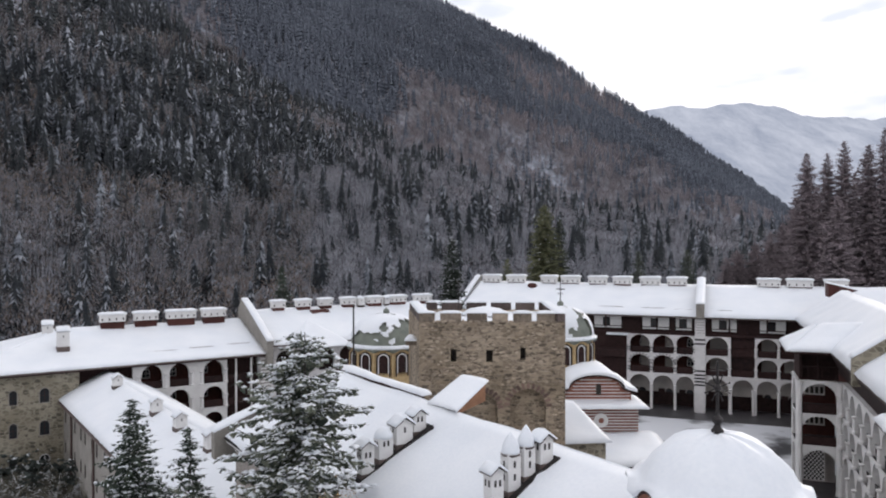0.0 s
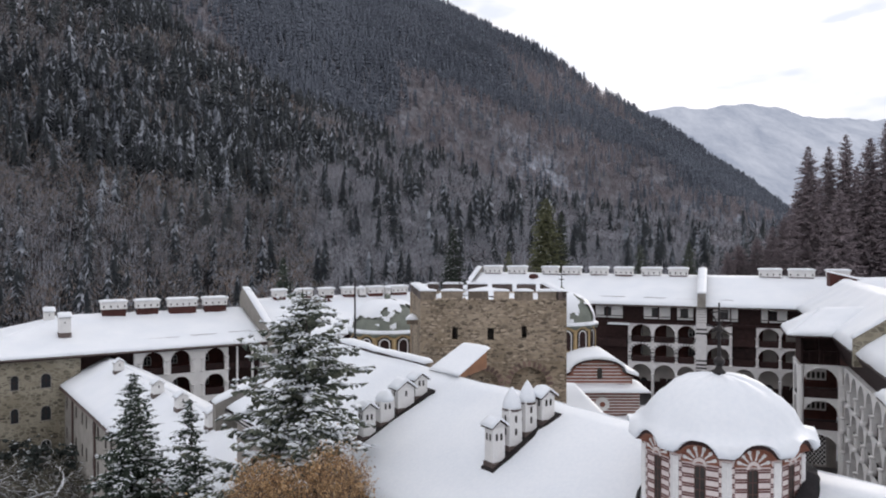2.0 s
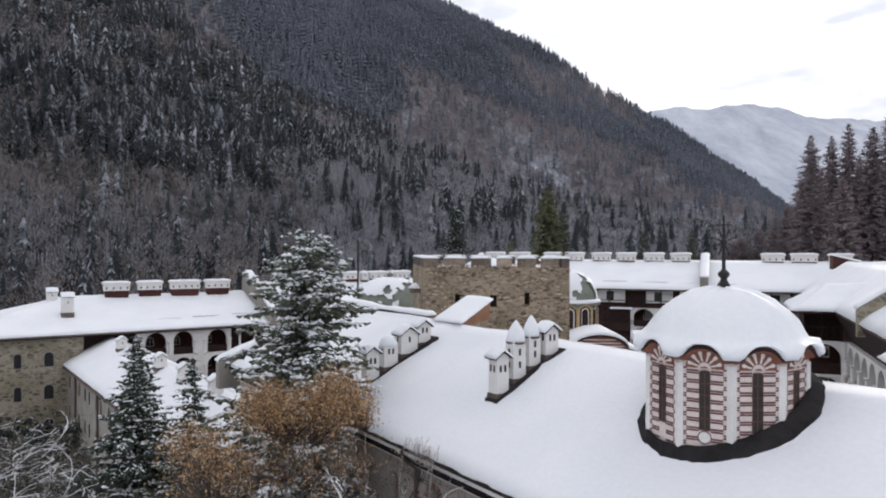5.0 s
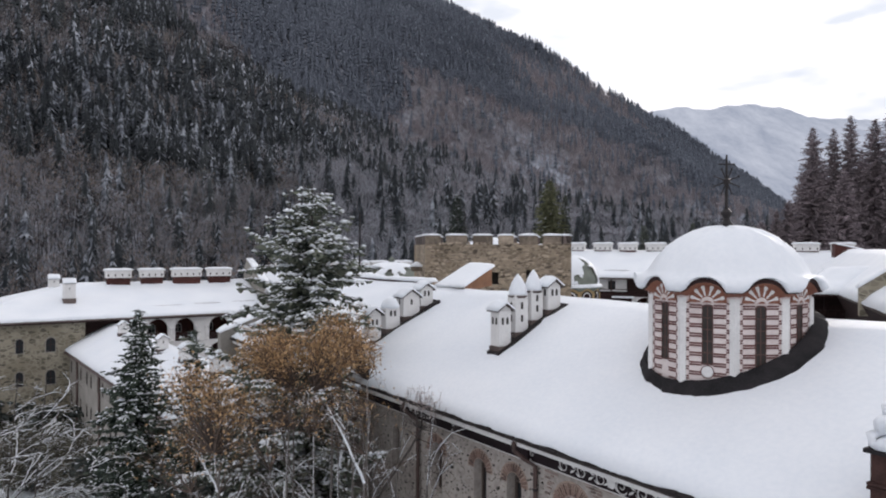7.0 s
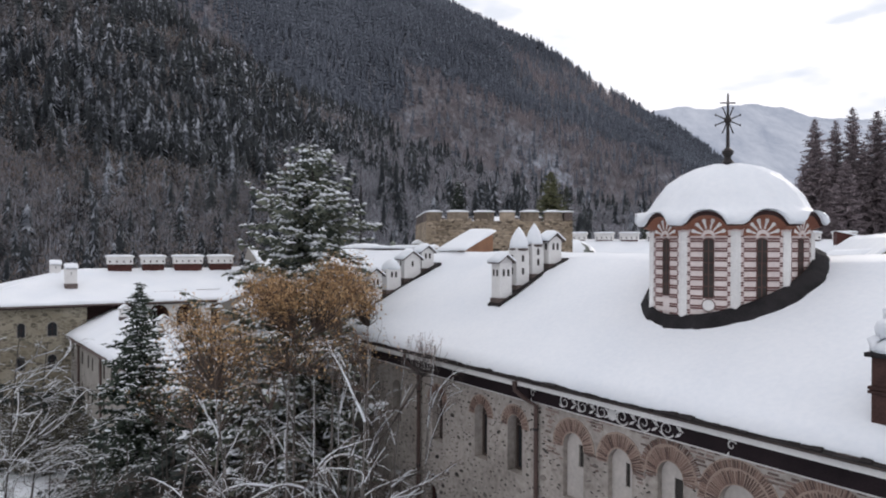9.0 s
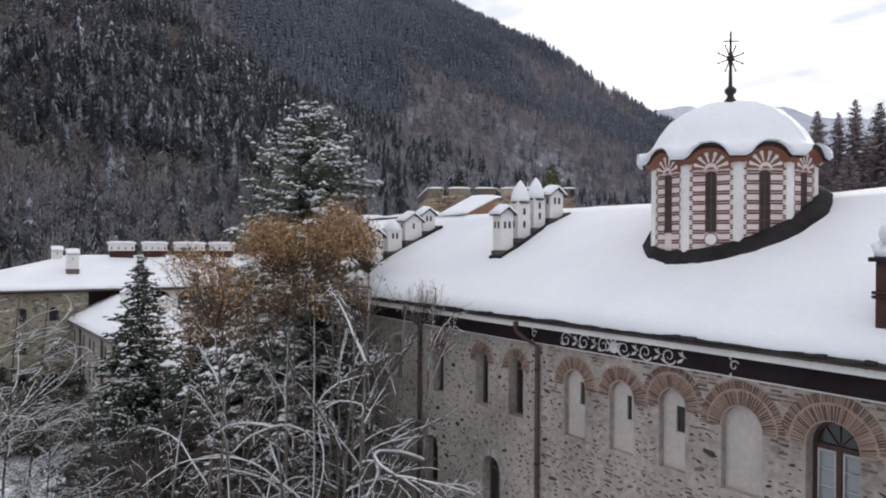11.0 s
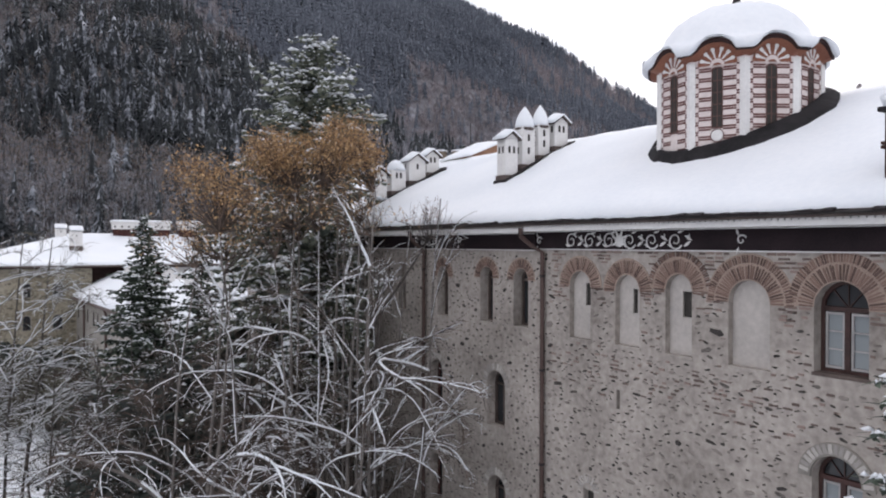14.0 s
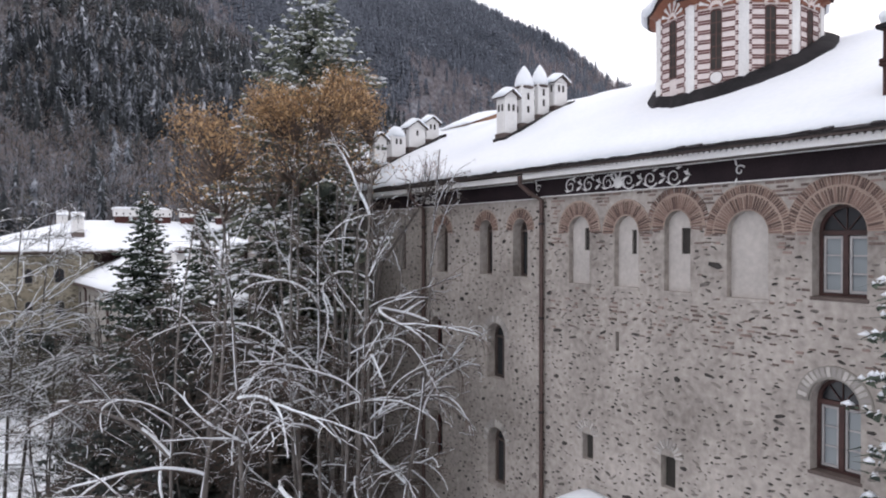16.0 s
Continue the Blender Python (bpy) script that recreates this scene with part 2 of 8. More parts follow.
WESTSTONE = rubble_material("ochre_rubble", (0.13, 0.117, 0.09), (0.39, 0.35, 0.27), (0.37, 0.337, 0.265), 2.4, 1.7, 0.09)
TOWERWALL = rubble_material("tower_rubble", (0.11, 0.088, 0.066), (0.44, 0.355, 0.262), (0.36, 0.295, 0.218), 3.3, 2.0, 0.07)

# ---- building helpers ----
def mesh_of(name, bm, mat, smooth=False):
    me = bpy.data.meshes.new(name)
    bm.to_mesh(me)
    bm.free()
    for m in (mat if isinstance(mat, (list, tuple)) else [mat]):
        me.materials.append(m)
    if smooth:
        me.shade_smooth()
    return me


def part(name, bm, mat, parent=None, label="", m=None, smooth=False):
    """Links a bmesh as one object, under a thing or a part if one is given."""
    ob = new(name, mesh_of(name, bm, mat, smooth))
    if m is not None:
        ob.matrix_basis = m
    ob.parent = parent
    return tagged(ob, label)


def again(ob, m, parent=None):
    """Another object on the same mesh."""
    o = new(ob.name.split(".")[0], ob.data)
    o.matrix_basis = m
    o.parent = parent if parent else ob.parent
    if "label" in ob:
        o["label"] = ob["label"]
    return o


def thing(name, m, label, category, group="", kind=""):
    e = new(name)
    e.matrix_basis = m
    e.empty_display_size = 0.2
    return tagged(e, label, category, group, kind)


def box(x0, x1, y0, y1, z0, z1, bm=None, bevel=0.0):
    own = bmesh.new()
    bmesh.ops.create_cube(own, size=1)
    for v in own.verts:
        v.co = Vector((x0 + (v.co.x + 0.5) * (x1 - x0), y0 + (v.co.y + 0.5) * (y1 - y0), z0 + (v.co.z + 0.5) * (z1 - z0)))
    if bevel:
        bmesh.ops.bevel(own, geom=own.edges[:], offset=bevel, segments=2, profile=0.6, affect="EDGES")
    return join(bm, own)


def join(bm, own):
    if bm is None:
        return own
    me = bpy.data.meshes.new("tmp")
    own.to_mesh(me)
    own.free()
    bm.from_mesh(me)
    bpy.data.meshes.remove(me)
    return bm


def tube(points, radii, sides=6, bm=None, cap=True):
    """A tapering round bar along points."""
    own = bm if bm is not None else bmesh.new()
    rings = []
    pts = [Vector(p) for p in points]
    for i, p in enumerate(pts):
        way = (pts[min(i + 1, len(pts) - 1)] - pts[max(i - 1, 0)]).normalized()
        side = way.orthogonal().normalized()
        if i and len(rings):
            side = (last - way * last.dot(way)).normalized() if (last - way * last.dot(way)).length > 1e-4 else side
        last = side
        up = way.cross(side)
        r = radii[i] if isinstance(radii, (list, tuple)) else radii
        rings.append([own.verts.new(p + (side * math.cos(a) + up * math.sin(a)) * r) for a in (2 * math.pi * k / sides for k in range(sides))])
    for a, b in zip(rings, rings[1:]):
        for k in range(sides):
            own.faces.new((a[k], a[(k + 1) % sides], b[(k + 1) % sides], b[k]))
    if cap:
        own.faces.new(rings[0][::-1])
        own.faces.new(rings[-1])
    return own


def lathe(profile, sides=24, bm=None, turn=0.0):
    """A turned form from (radius, height) pairs."""
    own = bm if bm is not None else bmesh.new()
    rings = []
    for r, z in profile:
        rings.append([own.verts.new((r * math.cos(turn + 2 * math.pi * k / sides), r * math.sin(turn + 2 * math.pi * k / sides), z)) for k in range(sides)])
    for a, b in zip(rings, rings[1:]):
        for k in range(sides):
            own.faces.new((a[k], a[(k + 1) % sides], b[(k + 1) % sides], b[k]))
    own.faces.new(rings[0][::-1])
    own.faces.new(rings[-1])
    return own


def arch(x, w, z0, z1, n=10, rise=None):
    """Outline of an opening with a round head: centre x, width w, foot z0, crown z1."""
    r = w / 2
    h = r if rise is None else rise
    pts = [(x - r, z0), (x + r, z0)]
    for k in range(n + 1):
        a = math.pi * k / n
        pts.append((x + r * math.cos(a), z1 - h + h * math.sin(a)))
    return pts


def slab(outer, holes, y0, y1, bm=None):
    """An upright slab in the xz plane from y0 to y1, with openings cut through it."""
    own = bmesh.new()
    for loop in [outer, *holes]:
        vs = [own.verts.new((x, y0, z)) for x, z in loop]
        for i in range(len(vs)):
            own.edges.new((vs[i], vs[(i + 1) % len(vs)]))
    bmesh.ops.triangle_fill(own, edges=own.edges[:], use_beauty=True)
    bmesh.ops.recalc_face_normals(own, faces=own.faces[:])
    g = bmesh.ops.extrude_face_region(own, geom=own.faces[:])
    bmesh.ops.translate(own, verts=[v for v in g["geom"] if isinstance(v, bmesh.types.BMVert)], vec=(0, y1 - y0, 0))
    bmesh.ops.recalc_face_normals(own, faces=own.faces[:])
    return join(bm, own)


def poly(faces, bm=None):
    """Faces from corner lists, welded."""
    own = bmesh.new()
    for f in faces:
        own.faces.new([own.verts.new(p) for p in f])
    bmesh.ops.remove_doubles(own, verts=own.verts[:], dist=1e-4)
    bmesh.ops.recalc_face_normals(own, faces=own.faces[:])
    return join(bm, own)


def axes(origin, ux, uy):
    """A frame with x along (ux, uy) on plan, standing at origin."""
    x = Vector((ux, uy, 0)).normalized()
    y = Vector((-x.y, x.x, 0))
    m = Matrix.Identity(4)
    m.col[0][:3], m.col[1][:3], m.col[3][:3] = x, y, origin
    return m


def snow_sheet(corners, thick, step=0.6, rough=0.05, lip=0.12, bm=None, seed=0.0):
    """A blanket of snow over a four-cornered roof face a, b (eave), c, d (ridge): uneven on top, rounded at its edges."""
    a, b, c, d = [Vector(p) for p in corners]
    nu = max(2, min(90, int((b - a).length / step)))
    nv = max(2, min(40, int((d - a).length / step)))
    own = bmesh.new()
    nrm = (b - a).cross(d - a).normalized()
    if nrm.z < 0:
        nrm = -nrm
    top, bot = [], []
    for j in range(nv + 1):
        v = j / nv
        rt, rb = [], []
        for i in range(nu + 1):
            u = i / nu
            p = a.lerp(b, u).lerp(d.lerp(c, u), v)
            edge = min(1.0, min(u, 1 - u) * (b - a).length / 0.35 + 0.15, v * (d - a).length / 0.35 + 0.25)
            k = noise.noise((p * 0.35) + Vector((seed, 0, 0))) * rough * 2 + noise.noise(p * 1.3) * rough
            wob = noise.noise(p * 1.7 + Vector((9, seed, 0))) * lip if j == 0 else 0
            rt.append(own.verts.new(p + nrm * (thick * math.sqrt(edge) + k * edge) + (a - d).normalized() * wob))
            rb.append(own.verts.new(p + (a - d).normalized() * wob * 0.6))
        top.append(rt)
        bot.append(rb)
    for j in range(nv):
        for i in range(nu):
            own.faces.new((top[j][i], top[j][i + 1], top[j + 1][i + 1], top[j + 1][i]))
    for i in range(nu):
        own.faces.new((bot[0][i], bot[0][i + 1], top[0][i + 1], top[0][i]))
        own.faces.new((top[nv][i], top[nv][i + 1], bot[nv][i + 1], bot[nv][i]))
    for j in range(nv):
        own.faces.new((bot[j][0], top[j][0], top[j + 1][0], bot[j + 1][0]))
        own.faces.new((top[j][nu], bot[j][nu], bot[j + 1][nu], top[j + 1][nu]))
    bmesh.ops.recalc_face_normals(own, faces=own.faces[:])
    return join(bm, own)


def bulk(name, verts, faces, mats, index=None, label="", category="", kind="stuff"):
    """One joined object from arrays of triangles."""
    me = bpy.data.meshes.new(name)
    me.vertices.add(len(verts))
    me.vertices.foreach_set("co", np.asarray(verts, dtype=np.float32).ravel())
    me.loops.add(len(faces) * 3)
    me.loops.foreach_set("vertex_index", np.asarray(faces, dtype=np.int32).ravel())
    me.polygons.add(len(faces))
    me.polygons.foreach_set("loop_start", np.arange(0, len(faces) * 3, 3, dtype=np.int32))
    for m in mats:
        me.materials.append(m)
    if index is not None:
        me.polygons.foreach_set("material_index", np.asarray(index, dtype=np.int32))
    me.update(calc_edges=True)
    return tagged(new(name, me), label, category, "", kind)

# ---- land: valley floor, wooded slopes, far snowy range ----
def lattice(x, y, seed):
    """Smooth value noise on arrays, about -1 to 1."""
    xi, yi = np.floor(x).astype(np.int64), np.floor(y).astype(np.int64)
    fx, fy = x - xi, y - yi
    fx, fy = fx * fx * (3 - 2 * fx), fy * fy * (3 - 2 * fy)

    def h(a, b):
        k = (a * 374761393 + b * 668265263 + seed * 974634777) & 0x7FFFFFFF
        k = ((k ^ (k >> 13)) * 1274126177) & 0x7FFFFFFF
        return ((k ^ (k >> 16)) & 0xFFFF) / 32767.5 - 1
    return (h(xi, yi) * (1 - fx) + h(xi + 1, yi) * fx) * (1 - fy) + (h(xi, yi + 1) * (1 - fx) + h(xi + 1, yi + 1) * fx) * fy


def rolling(x, y, size, seed=1, octaves=4):
    total, amp = 0, 1.0
    for k in range(octaves):
        total = total + amp * lattice(x / size * 2 ** k, y / size * 2 ** k, seed + k)
        amp *= 0.5
    return total


# crest lines: bearing (sideways over forward) and steepness of sight from the courtyard's height
SPUR_A = ((-0.95, -0.62, -0.417, -0.297, -0.240, -0.153, -0.087, -0.015, 0.089, 0.20, 0.36, 0.8), (0.47, 0.415, 0.324, 0.261, 0.217, 0.181, 0.140, 0.109, 0.066, 0.030, 0.0, 0.0))
RANGE_B = ((-0.9, -0.3, -0.06, -0.011, 0.058, 0.112, 0.166, 0.211, 0.265, 0.319, 0.38, 0.418, 0.464, 0.51, 0.6, 1.0), (0.5, 0.45, 0.37, 0.328, 0.301, 0.270, 0.240, 0.211, 0.182, 0.149, 0.107, 0.080, 0.042, 0.01, 0.0, 0.05))
RANGE_C = ((-0.2, 0.24, 0.28, 0.334, 0.38, 0.426, 0.50, 0.60, 0.75, 1.2), (0.14, 0.168, 0.174, 0.178, 0.187, 0.181, 0.172, 0.169, 0.18, 0.16))
DEPTH_A, DEPTH_B, DEPTH_C = 900.0, 1900.0, 4200.0


def land(x, y):
    """Height of the ground on plan."""
    x, y = np.asarray(x, dtype=float), np.asarray(y, dtype=float)
    r = np.hypot(x, y)
    b = np.where(y > 0.05 * r, x / np.maximum(y, 1e-3), np.sign(x) * 9)
    d = np.where(np.abs(b) < 1, y, r * 0.7071)
    za = 20 + np.interp(b, *SPUR_A) * DEPTH_A
    zb = 20 + np.interp(b, *RANGE_B) * DEPTH_B
    zc = 20 + np.interp(b, *RANGE_C) * DEPTH_C
    behind = np.clip((0.3 - y / np.maximum(r, 1)) / 0.4, 0, 1)
    za, zb = za * (1 - behind) + 150 * behind, zb * (1 - behind) + 330 * behind
    k = np.clip((d - 125) / (DEPTH_A - 125), 0, 1)
    z = -4 + (za + 4) * k ** 1.1
    k2 = np.clip((d - DEPTH_A) / (DEPTH_B - DEPTH_A), 0, 1)
    dip = za - 60 * np.sin(np.clip(k2 / 0.35, 0, 1) * math.pi)
    z = np.where(d > DEPTH_A, dip + (zb - za) * k2 ** 1.15, z)
    k3 = np.clip((d - DEPTH_B) / 500, 0, 1)
    z = np.where(d > DEPTH_B, zb + (np.minimum(zb, 60.0) - zb) * k3, z)
    k4 = np.clip((d - 2500) / (DEPTH_C - 2500), 0, 1)
    z = np.where(d > 2500, np.minimum(zb, 60.0) + (zc - np.minimum(zb, 60.0)) * k4, z)
    rough = np.clip((d - 140) / 500, 0, 1)
    z = z + rough * (rolling(x, y, 260, 3) * 14 * np.clip(d / 900, 0.2, 1.6) + rolling(x + 0.5 * y, y, 90, 11, 3) * 5)
    return z


def ground_sheet():
    inner = np.linspace(-46, 46, 231)
    outer = np.linspace(46, 314, 68)[1:-1]
    ang = np.radians(np.concatenate([inner, outer]))
    rad = np.concatenate([[0.0], np.linspace(20, 120, 6), 120 + (4700 - 120) * (np.linspace(0, 1, 150)[1:]) ** 2.0])
    A, R = np.meshgrid(ang, rad)
    fore = np.maximum(np.cos(A), 0.7071)
    R2 = np.where(R > 130, R / fore * np.where(np.cos(A) > 0.7071, 1, 0.7071 / 1), R)
    X, Y = R2 * np.sin(A), R2 * np.cos(A)
    Z = land(X, Y)
    nr, na = X.shape
    verts = np.stack([X, Y, Z], -1).reshape(-1, 3)
    i, j = np.meshgrid(np.arange(nr - 1), np.arange(na), indexing="ij")
    a, b = i * na + j, i * na + (j + 1) % na
    c, d = (i + 1) * na + (j + 1) % na, (i + 1) * na + j
    faces = np.concatenate([np.stack([a, c, b], -1).reshape(-1, 3), np.stack([a, d, c], -1).reshape(-1, 3)])
    ob = bulk("ground", verts, faces, [FLOOR, SNOW], label="snowy valley floor and steep wooded mountain slopes", category="ground", kind="structure")
    mid = verts[faces].mean(axis=1)
    ob.data.polygons.foreach_set("material_index", (np.hypot(mid[:, 0], mid[:, 1]) < 125).astype(np.int32))
    ob.data.shade_smooth()
    return ob


ground_sheet()


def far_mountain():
    """The mountain that closes the valley; haze is put into its pale, glowing colour."""
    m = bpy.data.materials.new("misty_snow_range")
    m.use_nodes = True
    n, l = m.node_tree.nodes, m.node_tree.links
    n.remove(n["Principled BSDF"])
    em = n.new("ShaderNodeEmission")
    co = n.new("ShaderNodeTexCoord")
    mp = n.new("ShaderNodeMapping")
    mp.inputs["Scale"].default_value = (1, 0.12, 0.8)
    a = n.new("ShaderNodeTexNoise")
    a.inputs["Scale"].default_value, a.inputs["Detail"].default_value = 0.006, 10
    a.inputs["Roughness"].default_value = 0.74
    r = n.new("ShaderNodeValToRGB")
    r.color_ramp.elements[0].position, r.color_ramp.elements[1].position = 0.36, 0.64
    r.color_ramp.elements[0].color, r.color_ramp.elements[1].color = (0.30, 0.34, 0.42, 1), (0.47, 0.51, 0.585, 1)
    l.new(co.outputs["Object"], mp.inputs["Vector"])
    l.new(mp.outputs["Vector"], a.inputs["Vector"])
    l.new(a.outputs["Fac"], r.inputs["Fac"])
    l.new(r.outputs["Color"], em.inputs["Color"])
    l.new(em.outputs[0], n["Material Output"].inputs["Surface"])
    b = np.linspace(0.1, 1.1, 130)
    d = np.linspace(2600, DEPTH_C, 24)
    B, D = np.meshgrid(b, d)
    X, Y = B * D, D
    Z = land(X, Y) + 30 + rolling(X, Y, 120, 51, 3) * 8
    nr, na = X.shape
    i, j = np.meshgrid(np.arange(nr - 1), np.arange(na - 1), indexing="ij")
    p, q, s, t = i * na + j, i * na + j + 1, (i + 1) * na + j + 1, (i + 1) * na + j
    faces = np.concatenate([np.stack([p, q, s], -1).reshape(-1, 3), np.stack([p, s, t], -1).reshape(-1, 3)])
    ob = bulk("backdrop", np.stack([X, Y, Z], -1).reshape(-1, 3), faces, [m], label="snow-covered mountain closing the valley, its haze painted as a pale glow", category="mountain", kind="structure")
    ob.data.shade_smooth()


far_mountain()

# frosted twigs and needles of the woods
def woods_material(name, colours, size, spread=0.5):
    """Colour that drifts from stand to stand, with a scatter from twig to twig."""
    m = bpy.data.materials.new(name)
    m.use_nodes = True
    n, l = m.node_tree.nodes, m.node_tree.links
    b = n["Principled BSDF"]
    co = n.new("ShaderNodeTexCoord")
    a = n.new("ShaderNodeTexNoise")
    a.inputs["Scale"].default_value, a.inputs["Detail"].default_value = size, 4
    l.new(co.outputs["Object"], a.inputs["Vector"])
    g = n.new("ShaderNodeNewGeometry")
    k = n.new("ShaderNodeMath")
    k.operation = "MULTIPLY_ADD"
    k.inputs[1].default_value = spread * 0.5
    l.new(g.outputs["Random Per Island"], k.inputs[0])
    l.new(a.outputs["Fac"], k.inputs[2])
    r = n.new("ShaderNodeValToRGB")
    e = r.color_ramp.elements
    while len(e) < len(colours):
        e.new(0.5)
    for i, c in enumerate(colours):
        e[i].position = 0.32 + (0.36 + spread * 0.5) * i / (len(colours) - 1)
        e[i].color = (*c, 1)
    l.new(k.outputs[0], r.inputs["Fac"])
    l.new(r.outputs["Color"], b.inputs["Base Color"])
    b.inputs["Roughness"].default_value = 0.9
    b.inputs["Specular IOR Level"].default_value = 0.2
    return m


# farther range: aerial haze is put into these paler, bluer colours
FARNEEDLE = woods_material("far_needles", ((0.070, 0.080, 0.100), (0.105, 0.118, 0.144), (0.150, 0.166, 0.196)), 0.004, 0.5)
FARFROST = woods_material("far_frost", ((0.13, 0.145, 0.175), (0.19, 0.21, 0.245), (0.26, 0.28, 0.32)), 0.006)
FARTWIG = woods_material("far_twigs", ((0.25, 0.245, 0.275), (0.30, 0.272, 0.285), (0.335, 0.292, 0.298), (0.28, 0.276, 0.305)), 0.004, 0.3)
FROST = woods_material("frosted_twigs", ((0.09, 0.10, 0.12), (0.18, 0.194, 0.222), (0.40, 0.425, 0.47)), 0.02, 0.9)
WOODNEEDLE = woods_material("forest_needles", ((0.016, 0.020, 0.025), (0.030, 0.035, 0.040), (0.048, 0.054, 0.058), (0.072, 0.079, 0.082)), 0.012, 0.6)
WOODTWIG = woods_material("forest_twigs", ((0.21, 0.198, 0.208), (0.235, 0.198, 0.182), (0.195, 0.19, 0.204), (0.275, 0.215, 0.175), (0.225, 0.192, 0.188), (0.21, 0.208, 0.226)), 0.009, 0.30)
# rime on the twigs, lightened further to carry the valley's haze
RIMEHAZETWIG = woods_material("rimed_twigs", ((0.345, 0.35, 0.39), (0.39, 0.385, 0.415), (0.315, 0.32, 0.36), (0.36, 0.335, 0.348), (0.36, 0.368, 0.41)), 0.012, 0.34)
TWIGFROST = woods_material("frosted_boughs", ((0.20, 0.21, 0.235), (0.27, 0.285, 0.315), (0.38, 0.40, 0.44)), 0.02, 0.7)
WOODSTEM = woods_material("forest_stems", ((0.03, 0.028, 0.031), (0.055, 0.052, 0.055), (0.10, 0.095, 0.10)), 0.05, 0.6)


def conifer_template(rng, tiers=9, points=6, frost=0.26, slim=1.0):
    """Unit-high conifer: drooping, uneven whorls round a stem, snow lying in clumps on some boughs. Returns corners, triangles, material numbers."""
    v, f, m = [], [], []
    side = rng.random() * 6.28
    for t in range(tiers):
        h = 0.10 + 0.86 * (t / (tiers - 1)) ** 0.95
        r = (0.19 * (1 - h) ** 0.8 + 0.012) * slim
        v.append((0, 0, min(1.0, h + 1.25 / tiers)))
        c = len(v) - 1
        n = points + int(rng.integers(0, 2))
        off = rng.random() * 6.28
        for k in range(n * 2):
            a = off + math.pi * k / n
            rr = r * (rng.uniform(0.8, 1.3) if k % 2 == 0 else rng.uniform(0.45, 0.65))
            v.append((rr * math.cos(a), rr * math.sin(a), h - (0.05 if k % 2 == 0 else -0.015) * (1.3 - h)))
        for k in range(n):
            a = off + 2 * math.pi * k / n
            for j in (2 * k - 1, 2 * k):
                f.append((c, c + 1 + j % (n * 2), c + 1 + (j + 1) % (n * 2)))
                m.append(1 if rng.random() < frost * (1.1 + 0.9 * math.cos(a - side)) else 0)
    return np.array(v), np.array(f), np.array(m)


def bare_template(rng, blades=44, slim=1.0, frost=0.24):
    """Unit-high leafless tree: bare stems below, a hazy dome of thin forked boughs above, some lined with snow."""
    v, f, m = [], [], []

    def blade(p, q, w, k):
        p, q = np.array(p, dtype=float), np.array(q, dtype=float)
        s = np.cross(q - p, rng.normal(size=3))
        s = s / (np.linalg.norm(s) + 1e-9) * w
        i = len(v)
        v.extend([p - s, p + s, q])
        f.append((i, i + 1, i + 2))
        m.append(k)
    for k in range(3):
        lean = rng.normal(size=2) * 0.05
        blade((lean[0], lean[1], -0.05), (lean[0] * 2.4, lean[1] * 2.4, rng.uniform(0.8, 0.95)), 0.016, 2)
    for k in range(9):
        h, a, ln = rng.uniform(0.35, 0.7), rng.random() * 6.28, rng.uniform(0.2, 0.34)
        blade((0, 0, h), (ln * 0.55 * math.cos(a), ln * 0.55 * math.sin(a), h + ln * 0.8), 0.005 * slim, 2)
    for k in range(blades):
        w, a, q = rng.uniform(-0.75, 1.0), rng.random() * 6.28, rng.random() ** 0.4
        side = math.sqrt(1 - w * w) * q
        c = np.array((0.20 * side * math.cos(a), 0.20 * side * math.sin(a), 0.70 + 0.28 * w * q))
        ln = rng.uniform(0.045, 0.10)
        t = np.array((c[0] * 2.5 + rng.normal() * 0.3, c[1] * 2.5 + rng.normal() * 0.3, 0.95 + rng.normal() * 0.4))
        t = t / np.linalg.norm(t) * ln
        blade(c - t * 0.5, c + t * 0.5, 0.0065 * slim, 1 if rng.random() < frost else 0)
    return np.array(v), np.array(f), np.array(m)


def scatter(name, templates, xs, ys, heights, mats, label, rng, sink=0.3, wide=1.0):
    V, F, M, off = [], [], [], 0
    zs = land(xs, ys)
    pick = rng.integers(0, len(templates), len(xs))
    for k, (tv, tf, tm) in enumerate(templates):
        ids = np.nonzero(pick == k)[0]
        if not len(ids):
            continue
        a = rng.random(len(ids)) * 6.283
        s = heights[ids]
        w = s * rng.uniform(0.8, 1.2, len(ids)) * wide
        lean = rng.normal(size=(len(ids), 2)) * 0.03
        X = xs[ids, None] + w[:, None] * (tv[None, :, 0] * np.cos(a)[:, None] - tv[None, :, 1] * np.sin(a)[:, None]) + lean[:, :1] * s[:, None] * tv[None, :, 2]
        Y = ys[ids, None] + w[:, None] * (tv[None, :, 0] * np.sin(a)[:, None] + tv[None, :, 1] * np.cos(a)[:, None]) + lean[:, 1:] * s[:, None] * tv[None, :, 2]
        Z = zs[ids, None] - sink + s[:, None] * tv[None, :, 2]
        V.append(np.stack([X, Y, Z], -1).reshape(-1, 3))
        n = len(tv)
        F.append((tf[None] + (np.arange(len(ids)) * n)[:, None, None] + off).reshape(-1, 3))
        M.append(np.tile(tm, len(ids)))
        off += n * len(ids)
    return bulk(name, np.concatenate(V), np.concatenate(F), mats, np.concatenate(M), label, "forest")


